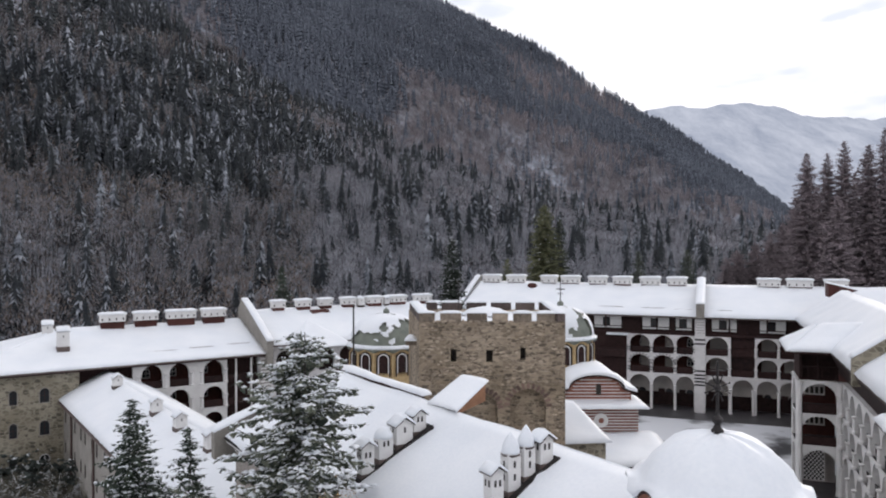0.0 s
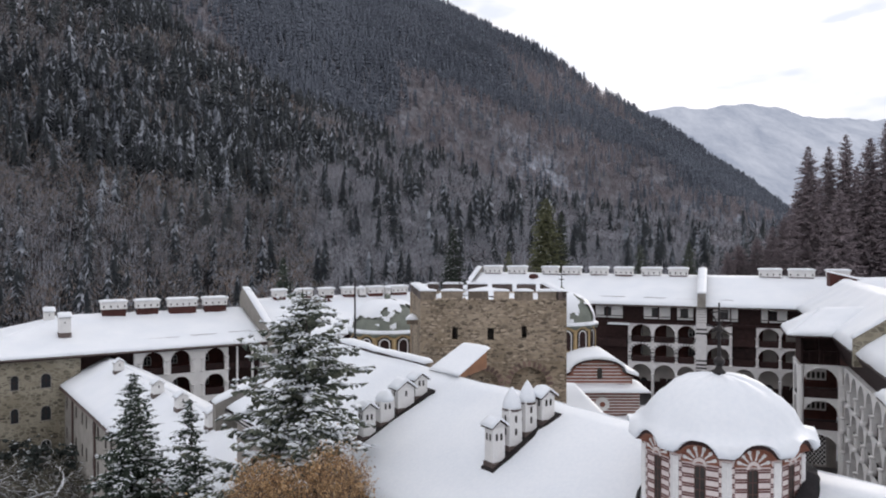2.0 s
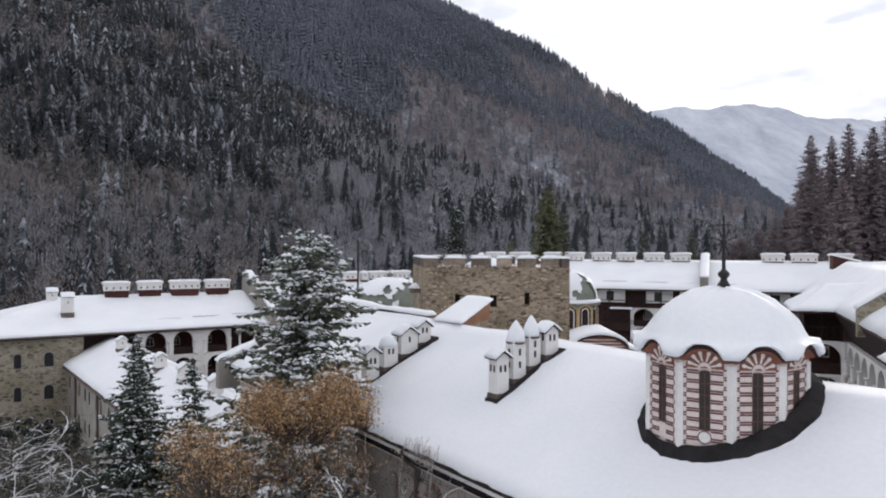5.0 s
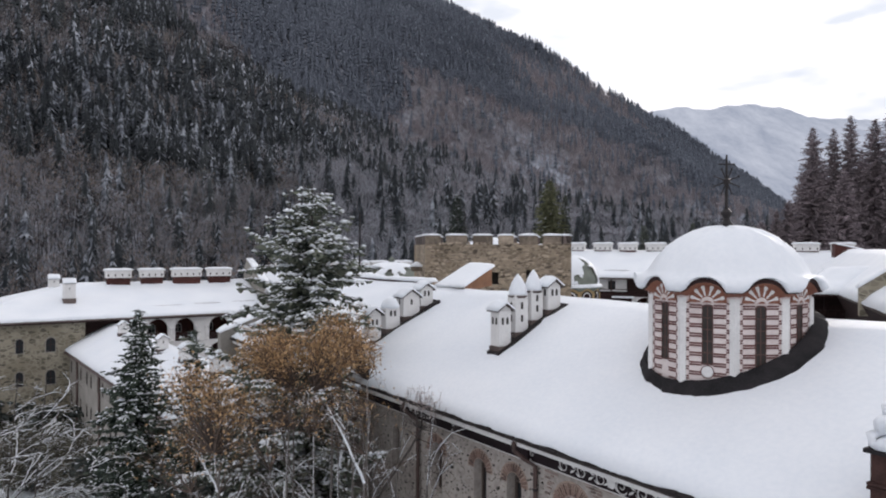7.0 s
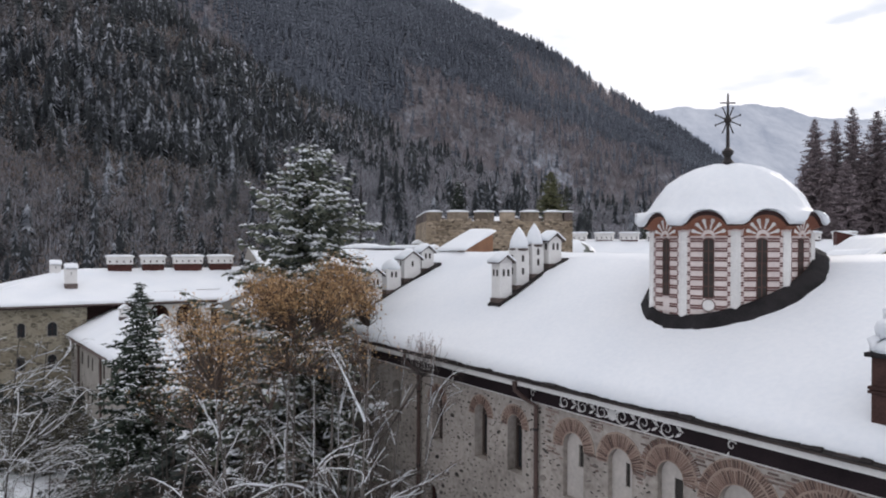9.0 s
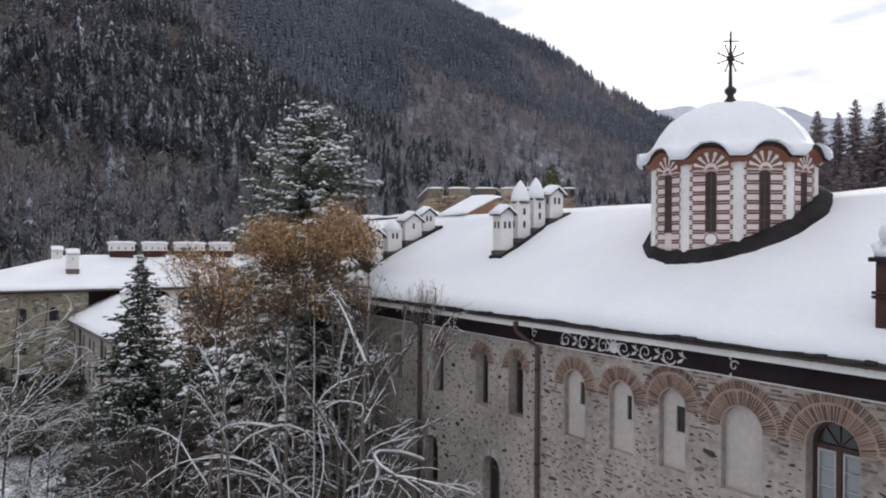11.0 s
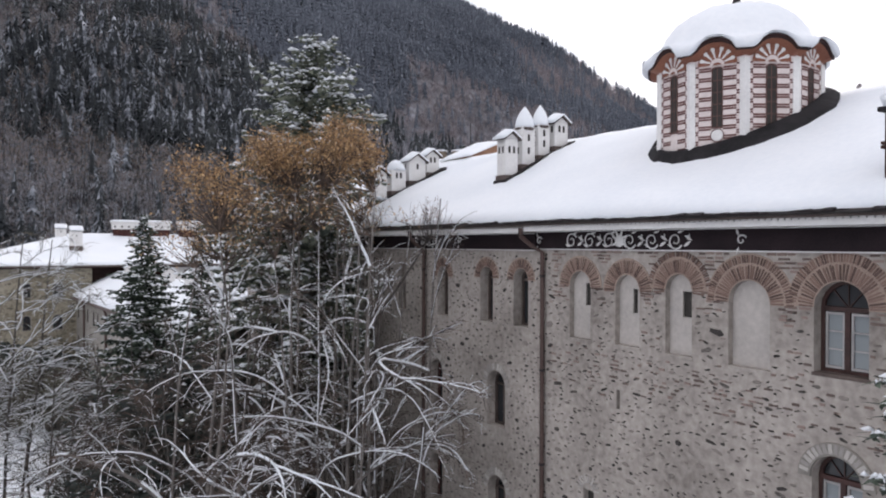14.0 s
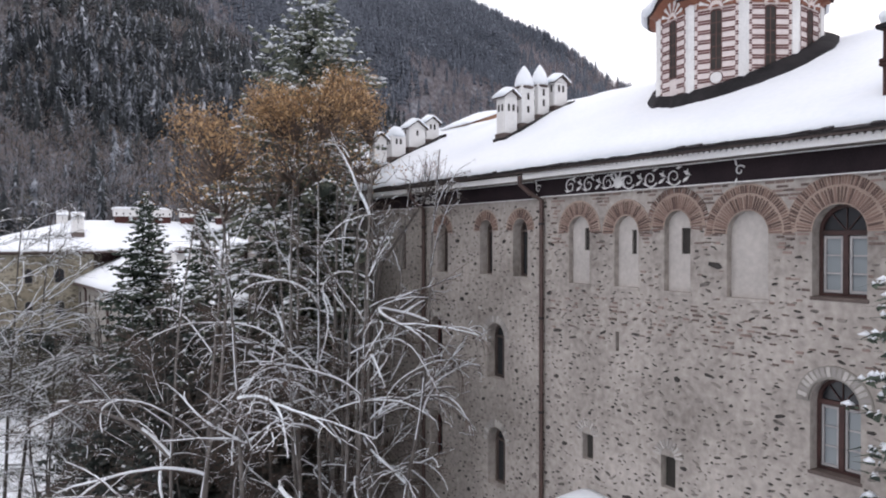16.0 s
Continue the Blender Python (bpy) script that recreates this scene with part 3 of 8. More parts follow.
def forests():
    rng = np.random.default_rng(5)
    fir = [conifer_template(rng, 10, 4, q, w) for q, w in ((0.03, 0.9), (0.05, 1.05), (0.10, 0.95), (0.05, 0.8), (0.18, 1.0), (0.32, 0.9))]
    small = [conifer_template(rng, 5, 4, q, 1.0) for q in (0.02, 0.04, 0.10, 0.20, 0.05)]
    bare = [bare_template(rng, 40, 1.6) for _ in range(7)]
    thin = [bare_template(rng, 14, 2.6) for _ in range(5)]
    # near spur
    n = 15000
    y = np.sqrt(rng.uniform(135.0 ** 2, 930.0 ** 2, n))
    x = rng.uniform(-0.74, 0.80, n) * y
    m = 3600
    y2 = np.sqrt(rng.uniform(132.0 ** 2, 390.0 ** 2, m))
    y3 = rng.uniform(130, 235, 900)
    x, y = np.concatenate([x, rng.uniform(-0.74, 0.80, m) * y2, rng.uniform(-0.74, 0.30, 900) * y3]), np.concatenate([y, y2, y3])
    keep = (x / y < 0.30) | (y < 420) | (rng.random(len(x)) < 0.6)
    x, y = x[keep], y[keep]
    # spruces stand in clumps: a diagonal belt across the slope, thinning towards its foot and towards the valley's mouth
    belt = np.exp(-((y - 470 + 260 * (x / y + 0.25)) / 190) ** 2)
    mix = 1.5 * rolling(x, y, 90, 21, 3) + 0.9 * belt + 0.25 * (y - 480) / 400 - 1.7 * np.clip((x / y + 0.24) / 0.3, 0, 1) + rng.normal(size=len(x)) * 0.3
    mix -= 0.8 * np.clip((430 - y) / 120, 0, 1) * np.clip((x / y + 0.32) / 0.12, 0, 1)
    con = (mix > 0.78) | (rng.random(len(x)) < 0.09)
    close = y < 400
    fine_fir = [conifer_template(rng, 17, 7, q, w) for q, w in ((0.06, 0.95), (0.16, 1.05), (0.26, 0.9), (0.40, 1.0), (0.10, 0.85))]
    fine_bare = [bare_template(rng, 96, 0.9, 0.38) for _ in range(6)]
    k = con & ~close
    scatter("upper_slope_conifers", fir, x[k], y[k], rng.uniform(13, 33, k.sum()), [WOODNEEDLE, FROST], "dark spruces and firs dusted with snow on the mountain slope", rng, wide=1.1)
    rime = x / y + 0.16 * rolling(x, y, 110, 61, 2) > -0.20      # frosted grey woods towards the valley's mouth, haze put into their colour
    for pick, twig, tone in ((~rime, WOODTWIG, "brown"), (rime, RIMEHAZETWIG, "hazy frost-grey")):
        k = ~con & ~close & pick
        scatter("upper_slope_bare_trees", bare, x[k], y[k], rng.uniform(13, 20, k.sum()), [twig, TWIGFROST, WOODSTEM], "leafless " + tone + " beeches on the mountain slope", rng, wide=1.35)
        k = ~con & close & pick
        scatter("lower_slope_bare_trees", fine_bare, x[k], y[k], rng.uniform(12, 19, k.sum()) * np.clip(y[k] / 300, 0.7, 1), [twig, TWIGFROST, WOODSTEM], "tall leafless " + tone + " beeches at the slope's foot", rng, wide=1.25)
    k = con & close
    scatter("lower_slope_conifers", fine_fir, x[k], y[k], rng.uniform(15, 29, k.sum()) * np.clip(y[k] / 310, 0.6, 1), [WOODNEEDLE, FROST], "dark spruces with snow on their boughs at the slope's foot", rng, wide=1.1)
    # far range
    n = 34000
    y = np.sqrt(rng.uniform(1000.0 ** 2, 1930.0 ** 2, n))
    x = rng.uniform(-0.40, 0.56, n) * y
    mix = 1.7 * rolling(x, y, 200, 31, 3) + 0.7 * (y - 1420) / 300 - 0.9 * np.clip((x / y - 0.02) / 0.25, 0, 1) + 0.8 * np.clip((0.06 - x / y) / 0.2, 0, 1) + rng.normal(size=n) * 0.3
    thin_out = (rolling(x, y, 170, 41, 3) > -0.9) | (rng.random(n) < 0.4)
    x, y, mix = x[thin_out], y[thin_out], mix[thin_out]
    con = (mix > -0.15) | (rng.random(len(x)) < 0.12)
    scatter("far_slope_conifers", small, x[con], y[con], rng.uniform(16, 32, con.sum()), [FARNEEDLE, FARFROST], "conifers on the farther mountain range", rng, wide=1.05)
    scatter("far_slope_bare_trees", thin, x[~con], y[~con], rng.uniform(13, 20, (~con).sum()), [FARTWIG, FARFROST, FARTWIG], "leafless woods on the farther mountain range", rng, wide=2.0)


forests()

# ---- the monastery: near range ----
NEAR = axes((1.90, 17.61, 0), 0.548, -0.8365)          # x along the outer wall, y into the court
COURT = 1.6


def gable_roof(parent, x0, x1, ye, ze, yr, zr, yb, zb, thick=0.2, snow=0.2, seed=0.0, material=None, lip=0.12, hip0=0.0, step=0.6):
    """Slates and snow on a two-sided roof; x along the ridge. hip0: how far the ridge stops short of the x0 end."""
    mat = material or ROOFTILE
    t, h = thick, x0 + hip0
    own = poly([[(x0, ye, ze), (x1, ye, ze), (x1, yr, zr), (h, yr, zr)], [(h, yr, zr), (x1, yr, zr), (x1, yb, zb), (x0, yb, zb)],
                [(x0, ye, ze - t), (x1, ye, ze - t), (x1, yr, zr - t), (h, yr, zr - t)], [(h, yr, zr - t), (x1, yr, zr - t), (x1, yb, zb - t), (x0, yb, zb - t)],
                [(x0, ye, ze - t), (x1, ye, ze - t), (x1, ye, ze), (x0, ye, ze)], [(x0, yb, zb - t), (x1, yb, zb - t), (x1, yb, zb), (x0, yb, zb)],
                [(x0, ye, ze - t), (x0, ye, ze), (h, yr, zr), (h, yr, zr - t)], [(h, yr, zr - t), (h, yr, zr), (x0, yb, zb), (x0, yb, zb - t)],
                [(x1, ye, ze - t), (x1, ye, ze), (x1, yr, zr), (x1, yr, zr - t)], [(x1, yr, zr - t), (x1, yr, zr), (x1, yb, zb), (x1, yb, zb - t)]])
    roof = part("roof", own, mat, parent, "dark stone slates under snow")
    s = snow_sheet([(x0, ye, ze), (x1, ye, ze), (x1, yr, zr), (h, yr, zr)], snow, step=step, seed=seed, lip=lip)
    s = snow_sheet([(x1, yb, zb), (x0, yb, zb), (h, yr, zr), (x1, yr, zr)], snow, step=1.5, seed=seed, bm=s)
    if hip0:
        s = snow_sheet([(x0, yb, zb), (x0, ye, ze), (h, yr, zr), (h, yr + 0.02, zr)], snow, step=1.0, seed=seed, bm=s)
    part("roof_snow", s, SNOW, roof, "smooth blanket of white snow", smooth=True)
    return roof


def window(parent, x, w, z0, z1, y, kind="casement", wood=None, seed=0):
    """A window set back in an opening of a wall whose face is at y = 0 of the parent."""
    wood = wood or REDWOOD
    r = w / 2
    spring = z1 - r
    e = thing("window", Matrix.Identity(4), "", "")
    for k in ("label", "category"):
        if k in e:
            del e[k]
    e.parent = parent
    out = arch(x, w, z0, z1)
    inn = arch(x, w - 0.12, z0 + 0.06, z1 - 0.06)
    part("frame", slab(out, [inn], y, y + 0.07), wood, e)
    if kind == "casement":
        part("transom", box(x - r + 0.05, x + r - 0.05, y - 0.01, y + 0.06, spring - 0.06, spring + 0.02, bevel=0.008), wood, e)
        part("mullion", box(x - 0.045, x + 0.045, y - 0.015, y + 0.06, z0 + 0.05, spring - 0.05, bevel=0.01), wood, e)
        for sgn in (-1, 1):
            cx = x + sgn * (w / 4 - 0.01)
            hw = w / 4 - 0.06
            sash = part("sash", slab([(cx - hw, z0 + 0.07), (cx + hw, z0 + 0.07), (cx + hw, spring - 0.07), (cx - hw, spring - 0.07)],
                                     [[(cx - hw + 0.035, z0 + 0.11), (cx + hw - 0.035, z0 + 0.11), (cx + hw - 0.035, spring - 0.11), (cx - hw + 0.035, spring - 0.11)]], y + 0.015, y + 0.05), SASHPAINT, e)
            for j in (1, 2):
                zz = z0 + 0.09 + (spring - z0 - 0.18) * j / 3
                part("glazing_bar", box(cx - hw + 0.03, cx + hw - 0.03, y + 0.02, y + 0.045, zz - 0.012, zz + 0.012), SASHPAINT, sash)
        part("fanlight", slab([(x + (r - 0.05) * math.cos(radians(q)), spring + (r - 0.05) * math.sin(radians(q))) for q in range(0, 181, 12)], [], y + 0.045, y + 0.052), DARKGLASS, e, "dark fanlight pane")
        for a in (50, 90, 130):
            q = radians(a)
            part("fan_bar", tube([(x, y + 0.03, spring), (x + (r - 0.06) * math.cos(q), y + 0.03, spring + (r - 0.06) * math.sin(q))], 0.012, 4), wood, e)
    elif kind == "narrow":
        part("transom", box(x - r + 0.03, x + r - 0.03, y - 0.005, y + 0.06, spring - 0.03, spring + 0.02), wood, e)
        part("mullion", box(x - 0.02, x + 0.02, y - 0.005, y + 0.05, z0 + 0.05, spring - 0.02), wood, e)
    ob = part("pane", slab(arch(x, w - 0.06, z0 + 0.03, z1 - 0.03), [], y + 0.055, y + 0.062), GLASS if kind == "casement" else DARKGLASS, e)
    ob.visible_shadow = False
    return e


SASHPAINT = material("grey_sash_paint", (0.30, 0.29, 0.29), (0.45, 0.43, 0.42), 5, 0.6, 0.1)
NICHE = material("niche_plaster", (0.36, 0.335, 0.31), (0.53, 0.495, 0.46), 0.9, 0.85, 0.15, fine=12)
LACQUER = material("plum_frieze_paint", (0.010, 0.006, 0.008), (0.026, 0.016, 0.019), 1.5, 0.7, 0.1)
LACQUER.node_tree.nodes["Principled BSDF"].inputs["Specular IOR Level"].default_value = 0.2
PALESTONE = material("pale_arch_stone", (0.30, 0.28, 0.262), (0.50, 0.47, 0.44), 3, 0.9, 0.3, rand=0.5)
JOINERY = material("weathered_brown_joinery", (0.05, 0.036, 0.031), (0.125, 0.094, 0.081), 3, 0.75, 0.2, rand=0.2)

CASEMENT = material("dark_red_casement_wood", (0.028, 0.013, 0.011), (0.075, 0.034, 0.029), 3, 0.7, 0.2, rand=0.2)

near_range = thing("residential_range", NEAR, "long rubble-walled monastery range under a deep snow roof", "building", "monastery ranges")

# openings of the outer wall: place along it, width, foot, crown, what fills it
OPENINGS = [(-4.17, 0.57, 10.10, 11.50, "narrow"), (-2.04, 0.57, 10.12, 11.55, "narrow"), (-0.61, 0.58, 10.12, 11.55, "narrow"),
            (1.48, 0.66, 10.05, 11.55, "niche"), (2.87, 0.66, 10.05, 11.52, "niche"), (4.17, 0.62, 10.03, 11.58, "niche"), (5.67, 0.81, 10.00, 11.53, "niche"),
            (7.27, 0.86, 10.12, 11.58, "casement"), (-1.62, 0.76, 7.46, 8.90, "narrow"), (-1.58, 0.76, 4.70, 6.22, "narrow"), (7.22, 0.80, 7.35, 8.86, "casement"),
            (-4.50, 0.66, 7.40, 8.82, "narrow"), (-4.50, 0.66, 4.75, 6.10, "narrow"), (9.6, 0.86, 10.12, 11.58, "casement"), (9.6, 0.80, 7.35, 8.86, "casement")]
for col in range(6):
    for z in (10.1, 7.4, 4.8):
        OPENINGS.append((-6.55 - 2.35 * col, 0.52, z, z + 1.4, "narrow"))
SLOTS = [(1.76, 0.34, 6.23, 6.80), (3.97, 0.36, 6.23, 6.86), (2.63, 0.10, 8.72, 9.12)]
holes = [arch(x, w, a, b) for x, w, a, b, k in OPENINGS]
holes += [[(x - w / 2, a), (x + w / 2, a), (x + w / 2, b), (x - w / 2, b)] for x, w, a, b in SLOTS]
outer_wall = part("outer_wall", slab([(-22, -6), (20, -6), (20, 12.66), (-22, 12.66)], holes, 0, 0.45), MORTAR, near_range, "grey mortar wall studded with dark rubble stones")
part("gable_wall", poly([[(-21.9, 0.45, -6), (-21.9, 10.2, -6), (-21.9, 10.2, 12.5), (-21.9, 4.95, 15.1), (-21.9, 0.45, 12.5)]]), RENDER, near_range)
part("east_gable_wall", poly([[(19.9, 0.45, -6), (19.9, 10.2, -6), (19.9, 10.2, 12.5), (19.9, 4.95, 15.1), (19.9, 0.45, 12.5)]]), RENDER, near_range)
part("court_wall", slab([(-22, -6), (20, -6), (20, 12.5), (-22, 12.5)], [], 10.2, 10.8), PLASTER, near_range)
# dark sheet in place of the rooms' shade
part("inner_wall", slab([(-21.8, -5.9), (19.8, -5.9), (19.8, 12.4), (-21.8, 12.4)], [], 1.6, 1.7), DARKIN, near_range, "near-black wall standing in for the shade of the rooms")
for x, w, a, b, k in OPENINGS:
    if k == "niche":
        part("niche_panel", slab(arch(x, w + 0.04, a - 0.02, b + 0.02), {1.48: [[(1.53, 10.80), (1.76, 10.80), (1.76, 11.29), (1.53, 11.29)]], 2.87: [[(2.92, 10.74), (3.04, 10.74), (3.04, 11.23), (2.92, 11.23)]],
                                  4.17: [[(4.17, 10.76), (4.44, 10.76), (4.44, 11.25), (4.17, 11.25)]]}.get(x, []), 0.13, 0.17), NICHE, near_range, "smooth pale plaster of a blind niche")
        part("niche_sill", box(x - w / 2 - 0.03, x + w / 2 + 0.03, -0.015, 0.13, a - 0.05, a + 0.012, bevel=0.01), MORTAR, near_range)
    else:
        window(near_range, x, w, a, b, 0.20 if k == "casement" else 0.26, k, REDWOOD if x == -4.50 else JOINERY if k == "narrow" else CASEMENT)
        part("sill", box(x - w / 2 - 0.03, x + w / 2 + 0.03, -0.012, 0.26, a - 0.05, a + 0.01, bevel=0.008), MORTAR if k == "narrow" else JOINERY, near_range)
# dark boxes painted as the shade deep in the slots
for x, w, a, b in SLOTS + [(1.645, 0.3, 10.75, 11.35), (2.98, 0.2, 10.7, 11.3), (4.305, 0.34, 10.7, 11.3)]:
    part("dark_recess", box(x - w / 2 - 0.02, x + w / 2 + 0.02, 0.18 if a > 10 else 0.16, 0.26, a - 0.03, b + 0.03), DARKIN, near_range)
roof_near = gable_roof(near_range, -22.0, 20, -0.55, 12.66, 4.95, 15.40, 11.3, 12.5, thick=0.10, snow=0.15, step=0.45)

# eave: slates, scalloped board, painted frieze with white scrolls
one = part("slate", box(-0.088, 0.088, -0.035, 0.16, -0.016, 0.018, bevel=0.008), BLACKPAINT, roof_near, "thick dark slate at the eave")
one.matrix_basis = pose(-21.8, -0.57, 12.66, 25)
rng = random.Random(3)
for k in range(1, 232):
    again(one, pose(-21.8 + 0.1803 * k, -0.57 + rng.uniform(-0.02, 0.04), 12.655 + rng.uniform(-0.012, 0.012), 25 + rng.uniform(-4, 4), 0, rng.uniform(-5, 5)))


def scallops(x0, x1, z0, z1, n):
    pts = [(x0, z0), (x1, z0)]
    w = (x1 - x0) / n
    for k in range(n):
        for j in range(5):
            a = math.pi * j / 5
            pts.append((x1 - w * k - w / 2 + w / 2 * math.cos(a), z1 + w * 0.5 * math.sin(a)))
    pts.append((x0, z1))
    return pts


for x0, x1, dz in ((-22.0, 0.02, -0.03), (0.06, 20.0, 0.0)):
    own = bmesh.new()
    ncut = int((x1 - x0) / 0.115)
    pts = scallops(x0, x1, 12.435 + dz, 12.515 + dz, ncut)
    vs = [own.verts.new((x, -0.46, z)) for x, z in pts]
    ws = [own.verts.new((x, -0.42, z)) for x, z in pts]
    lo = [own.verts.new((x, -0.46, 12.435 + dz)) for x, z in pts]
    n = len(pts)
    for i in range(2, n - 1):
        own.faces.new((vs[i], lo[i], lo[i + 1], vs[i + 1]))
        own.faces.new((vs[i], vs[i + 1], ws[i + 1], ws[i]))
    own.faces.new((vs[0], vs[1], ws[1], ws[0]))
    part("scalloped_board", own, PLASTER, near_range, "white scalloped eave board")
    part("frieze", box(x0, x1, -0.07, 0.0, 12.04 + dz, 12.44 + dz), LACQUER, near_range, "dark plum painted frieze")
    part("frieze_line", box(x0, x1, -0.085, -0.07, 12.015 + dz, 12.035 + dz), PLASTER, near_range)
    part("frieze_line", box(x0, x1, -0.085, -0.07, 12.415 + dz, 12.435 + dz), PLASTER, near_range)
    part("soffit", box(x0, x1, -0.5, -0.02, 12.605, 12.62), DARKWOOD, near_range)


def scroll(cx, cz, r, hand, parent, turns=1.35):
    pts, rad = [], []
    for k in range(26):
        q = k / 25
        a = hand * (q * turns * 2 * math.pi + 0.5)
        rr = r * (1 - 0.78 * q)
        pts.append((cx + rr * math.cos(a), -0.078, cz + rr * math.sin(a)))
        rad.append(0.017 * (1 - 0.5 * q))
    part("scroll", tube(pts, rad, 5), PLASTER, parent, "white painted scroll")


def leaf(cx, cz, ang, ln, parent):
    c, s = math.cos(ang), math.sin(ang)
    pts = [(0, 0), (0.35 * ln, 0.16 * ln), (ln, 0), (0.4 * ln, -0.14 * ln)]
    part("leaf", slab([(cx + c * x - s * z, cz + s * x + c * z) for x, z in pts], [], -0.086, -0.07), PLASTER, parent)


for k in range(6):
    cx = 1.28 + k * 0.575
    scroll(cx, 12.215, 0.175, 1 if k < 3 else -1, near_range)
    leaf(cx + 0.20, 12.10, 0.6, 0.20, near_range)
    leaf(cx + 0.22, 12.31, -0.5, 0.20, near_range)
    leaf(cx - 0.05, 12.08, 2.7, 0.16, near_range)
    leaf(cx + 0.05, 12.36, 0.3, 0.15, near_range)
    leaf(cx + 0.30, 12.22, 1.4, 0.13, near_range)
part("rosette", lathe([(0.02, 0), (0.13, 0.004), (0.10, 0.014), (0.02, 0.018)], 12), PLASTER, near_range, m=pose(2.72, -0.07, 12.215, 90))
for ang in (0.5, 1.2, 2.0, 2.7, 3.6, 5.8):
    leaf(2.72 + 0.08 * math.cos(ang), 12.215 + 0.08 * math.sin(ang), ang, 0.17, near_range)
for cx in (5.52, -3.25, -5.55, 0.12):
    scroll(cx + 0.06, 12.22, 0.10, 1, near_range, 1.0)
    leaf(cx, 12.30, 1.9, 0.14, near_range)
    leaf(cx, 12.10, 4.4, 0.12, near_range)
for k in range(3):
    scroll(-5.15 + 0.33 * k, 12.2, 0.12, -1 if k % 2 else 1, near_range)
    leaf(-5.0 + 0.33 * k, 12.1, 0.4, 0.15, near_range)

# downpipes
for x, jog in ((0.30, -0.28), (-5.08, -0.1)):
    dp = part("downpipe", tube([(x + jog, -0.52, 12.52), (x + jog, -0.50, 12.32), (x + jog * 0.6, -0.30, 12.12), (x, -0.09, 11.95), (x, -0.09, -3.5)], 0.055, 8), PIPE, near_range, "brown metal downpipe")
    for z in (11.4, 9.2, 7.0, 4.8, 2.6):
        part("bracket", lathe([(0.064, z - 0.03), (0.07, z - 0.02), (0.07, z + 0.02), (0.064, z + 0.03)], 8), IRON, dp, m=pose(x, -0.09, 0))
part("gutter", tube([(-22, -0.57, 12.60), (20, -0.57, 12.635)], 0.022, 6), IRON, near_range)

# brick arches over the openings
unit_brick = part("brick", box(-0.5, 0.5, -0.5, 0.5, 0, 1, bevel=0.06), BRICK, outer_wall)
unit_brick.matrix_basis = pose(-2.04, 0, 11.6) @ Matrix.Diagonal((0.05, 0.03, 0.2, 1))


def brick_ring(x, z, r0, r1, pitch, a0=0, a1=180, thick=0.62, jitter=3, seed=0, unit=None):
    rr = random.Random(int(x * 100 + z * 10 + r0 * 1000) + seed)
    n = max(3, int(radians(a1 - a0) * (r0 + r1) / 2 / pitch))
    for k in range(n):
        q = a0 + (a1 - a0) * (k + 0.5) / n + rr.uniform(-jitter, jitter) * 0.3
        ln = (r1 - r0) * rr.uniform(0.86, 1.0)
        m = pose(x + r0 * math.cos(radians(q)), 0.002, z + r0 * math.sin(radians(q)), 0, 90 - q, 0) @ Matrix.Diagonal((pitch * thick * rr.uniform(0.8, 1.15), rr.uniform(0.03, 0.05), ln, 1))
        again(unit or unit_brick, m)


unit_pale = part("stone", box(-0.5, 0.5, -0.5, 0.5, 0, 1, bevel=0.06), PALESTONE, outer_wall)
unit_pale.matrix_basis = pose(-2.3, 0.01, 9.2) @ Matrix.Diagonal((0.16, 0.03, 0.08, 1))
BED = material("pink_arch_mortar", (0.25, 0.185, 0.15), (0.40, 0.31, 0.255), 1.0, 0.9, 0.4)
for x, w, a, b, k in OPENINGS:
    if x < -5:
        continue
    if a > 9:
        r, sp = w / 2, b - w / 2
        ro = r + (0.46 if x > 5 else 0.34 if x > 1 else 0.26)
        ring = [(x + ro * math.cos(radians(q)), sp + ro * math.sin(radians(q))) for q in range(0, 181, 9)] + [(x + r * math.cos(radians(q)), sp + r * math.sin(radians(q))) for q in range(180, -1, -9)]
        part("arch_bed", slab(ring, [], -0.006 - 0.001 * (int(x * 10) % 5), 0.0), BED, outer_wall, "pinkish mortar of a brick arch")
    r, sp = w / 2, b - w / 2
    if x == 7.27 or x == 9.6 and a > 9:
        brick_ring(x, sp, r + 0.02, r + 0.27, 0.048)
        brick_ring(x, sp, r + 0.30, r + 0.46, 0.046, 4, 176)
    elif x == 5.67:
        brick_ring(x, sp, r + 0.02, r + 0.27, 0.048)
        brick_ring(x, sp, r + 0.30, r + 0.44, 0.046, 0, 180)
    elif x == 4.17:
        brick_ring(x, sp, r + 0.03, r + 0.30, 0.048, -8, 188)
        brick_ring(x, sp, r + 0.33, r + 0.45, 0.046, 8, 172)
    elif k == "niche":
        brick_ring(x, sp, r + 0.03, r + 0.32, 0.048, -6, 186)
    elif a > 9:
        brick_ring(x, sp, r + 0.02, r + 0.24, 0.085, 0, 180, 0.75)
    elif k == "narrow":
        brick_ring(x, sp, r + 0.02, r + 0.20, 0.10, 0, 180, 0.75, unit=unit_pale)
for x, w, a, b in SLOTS[:2]:
    brick_ring(x, b - 0.02, 0.17, 0.36, 0.075, 0, 180, 0.6, unit=unit_pale)
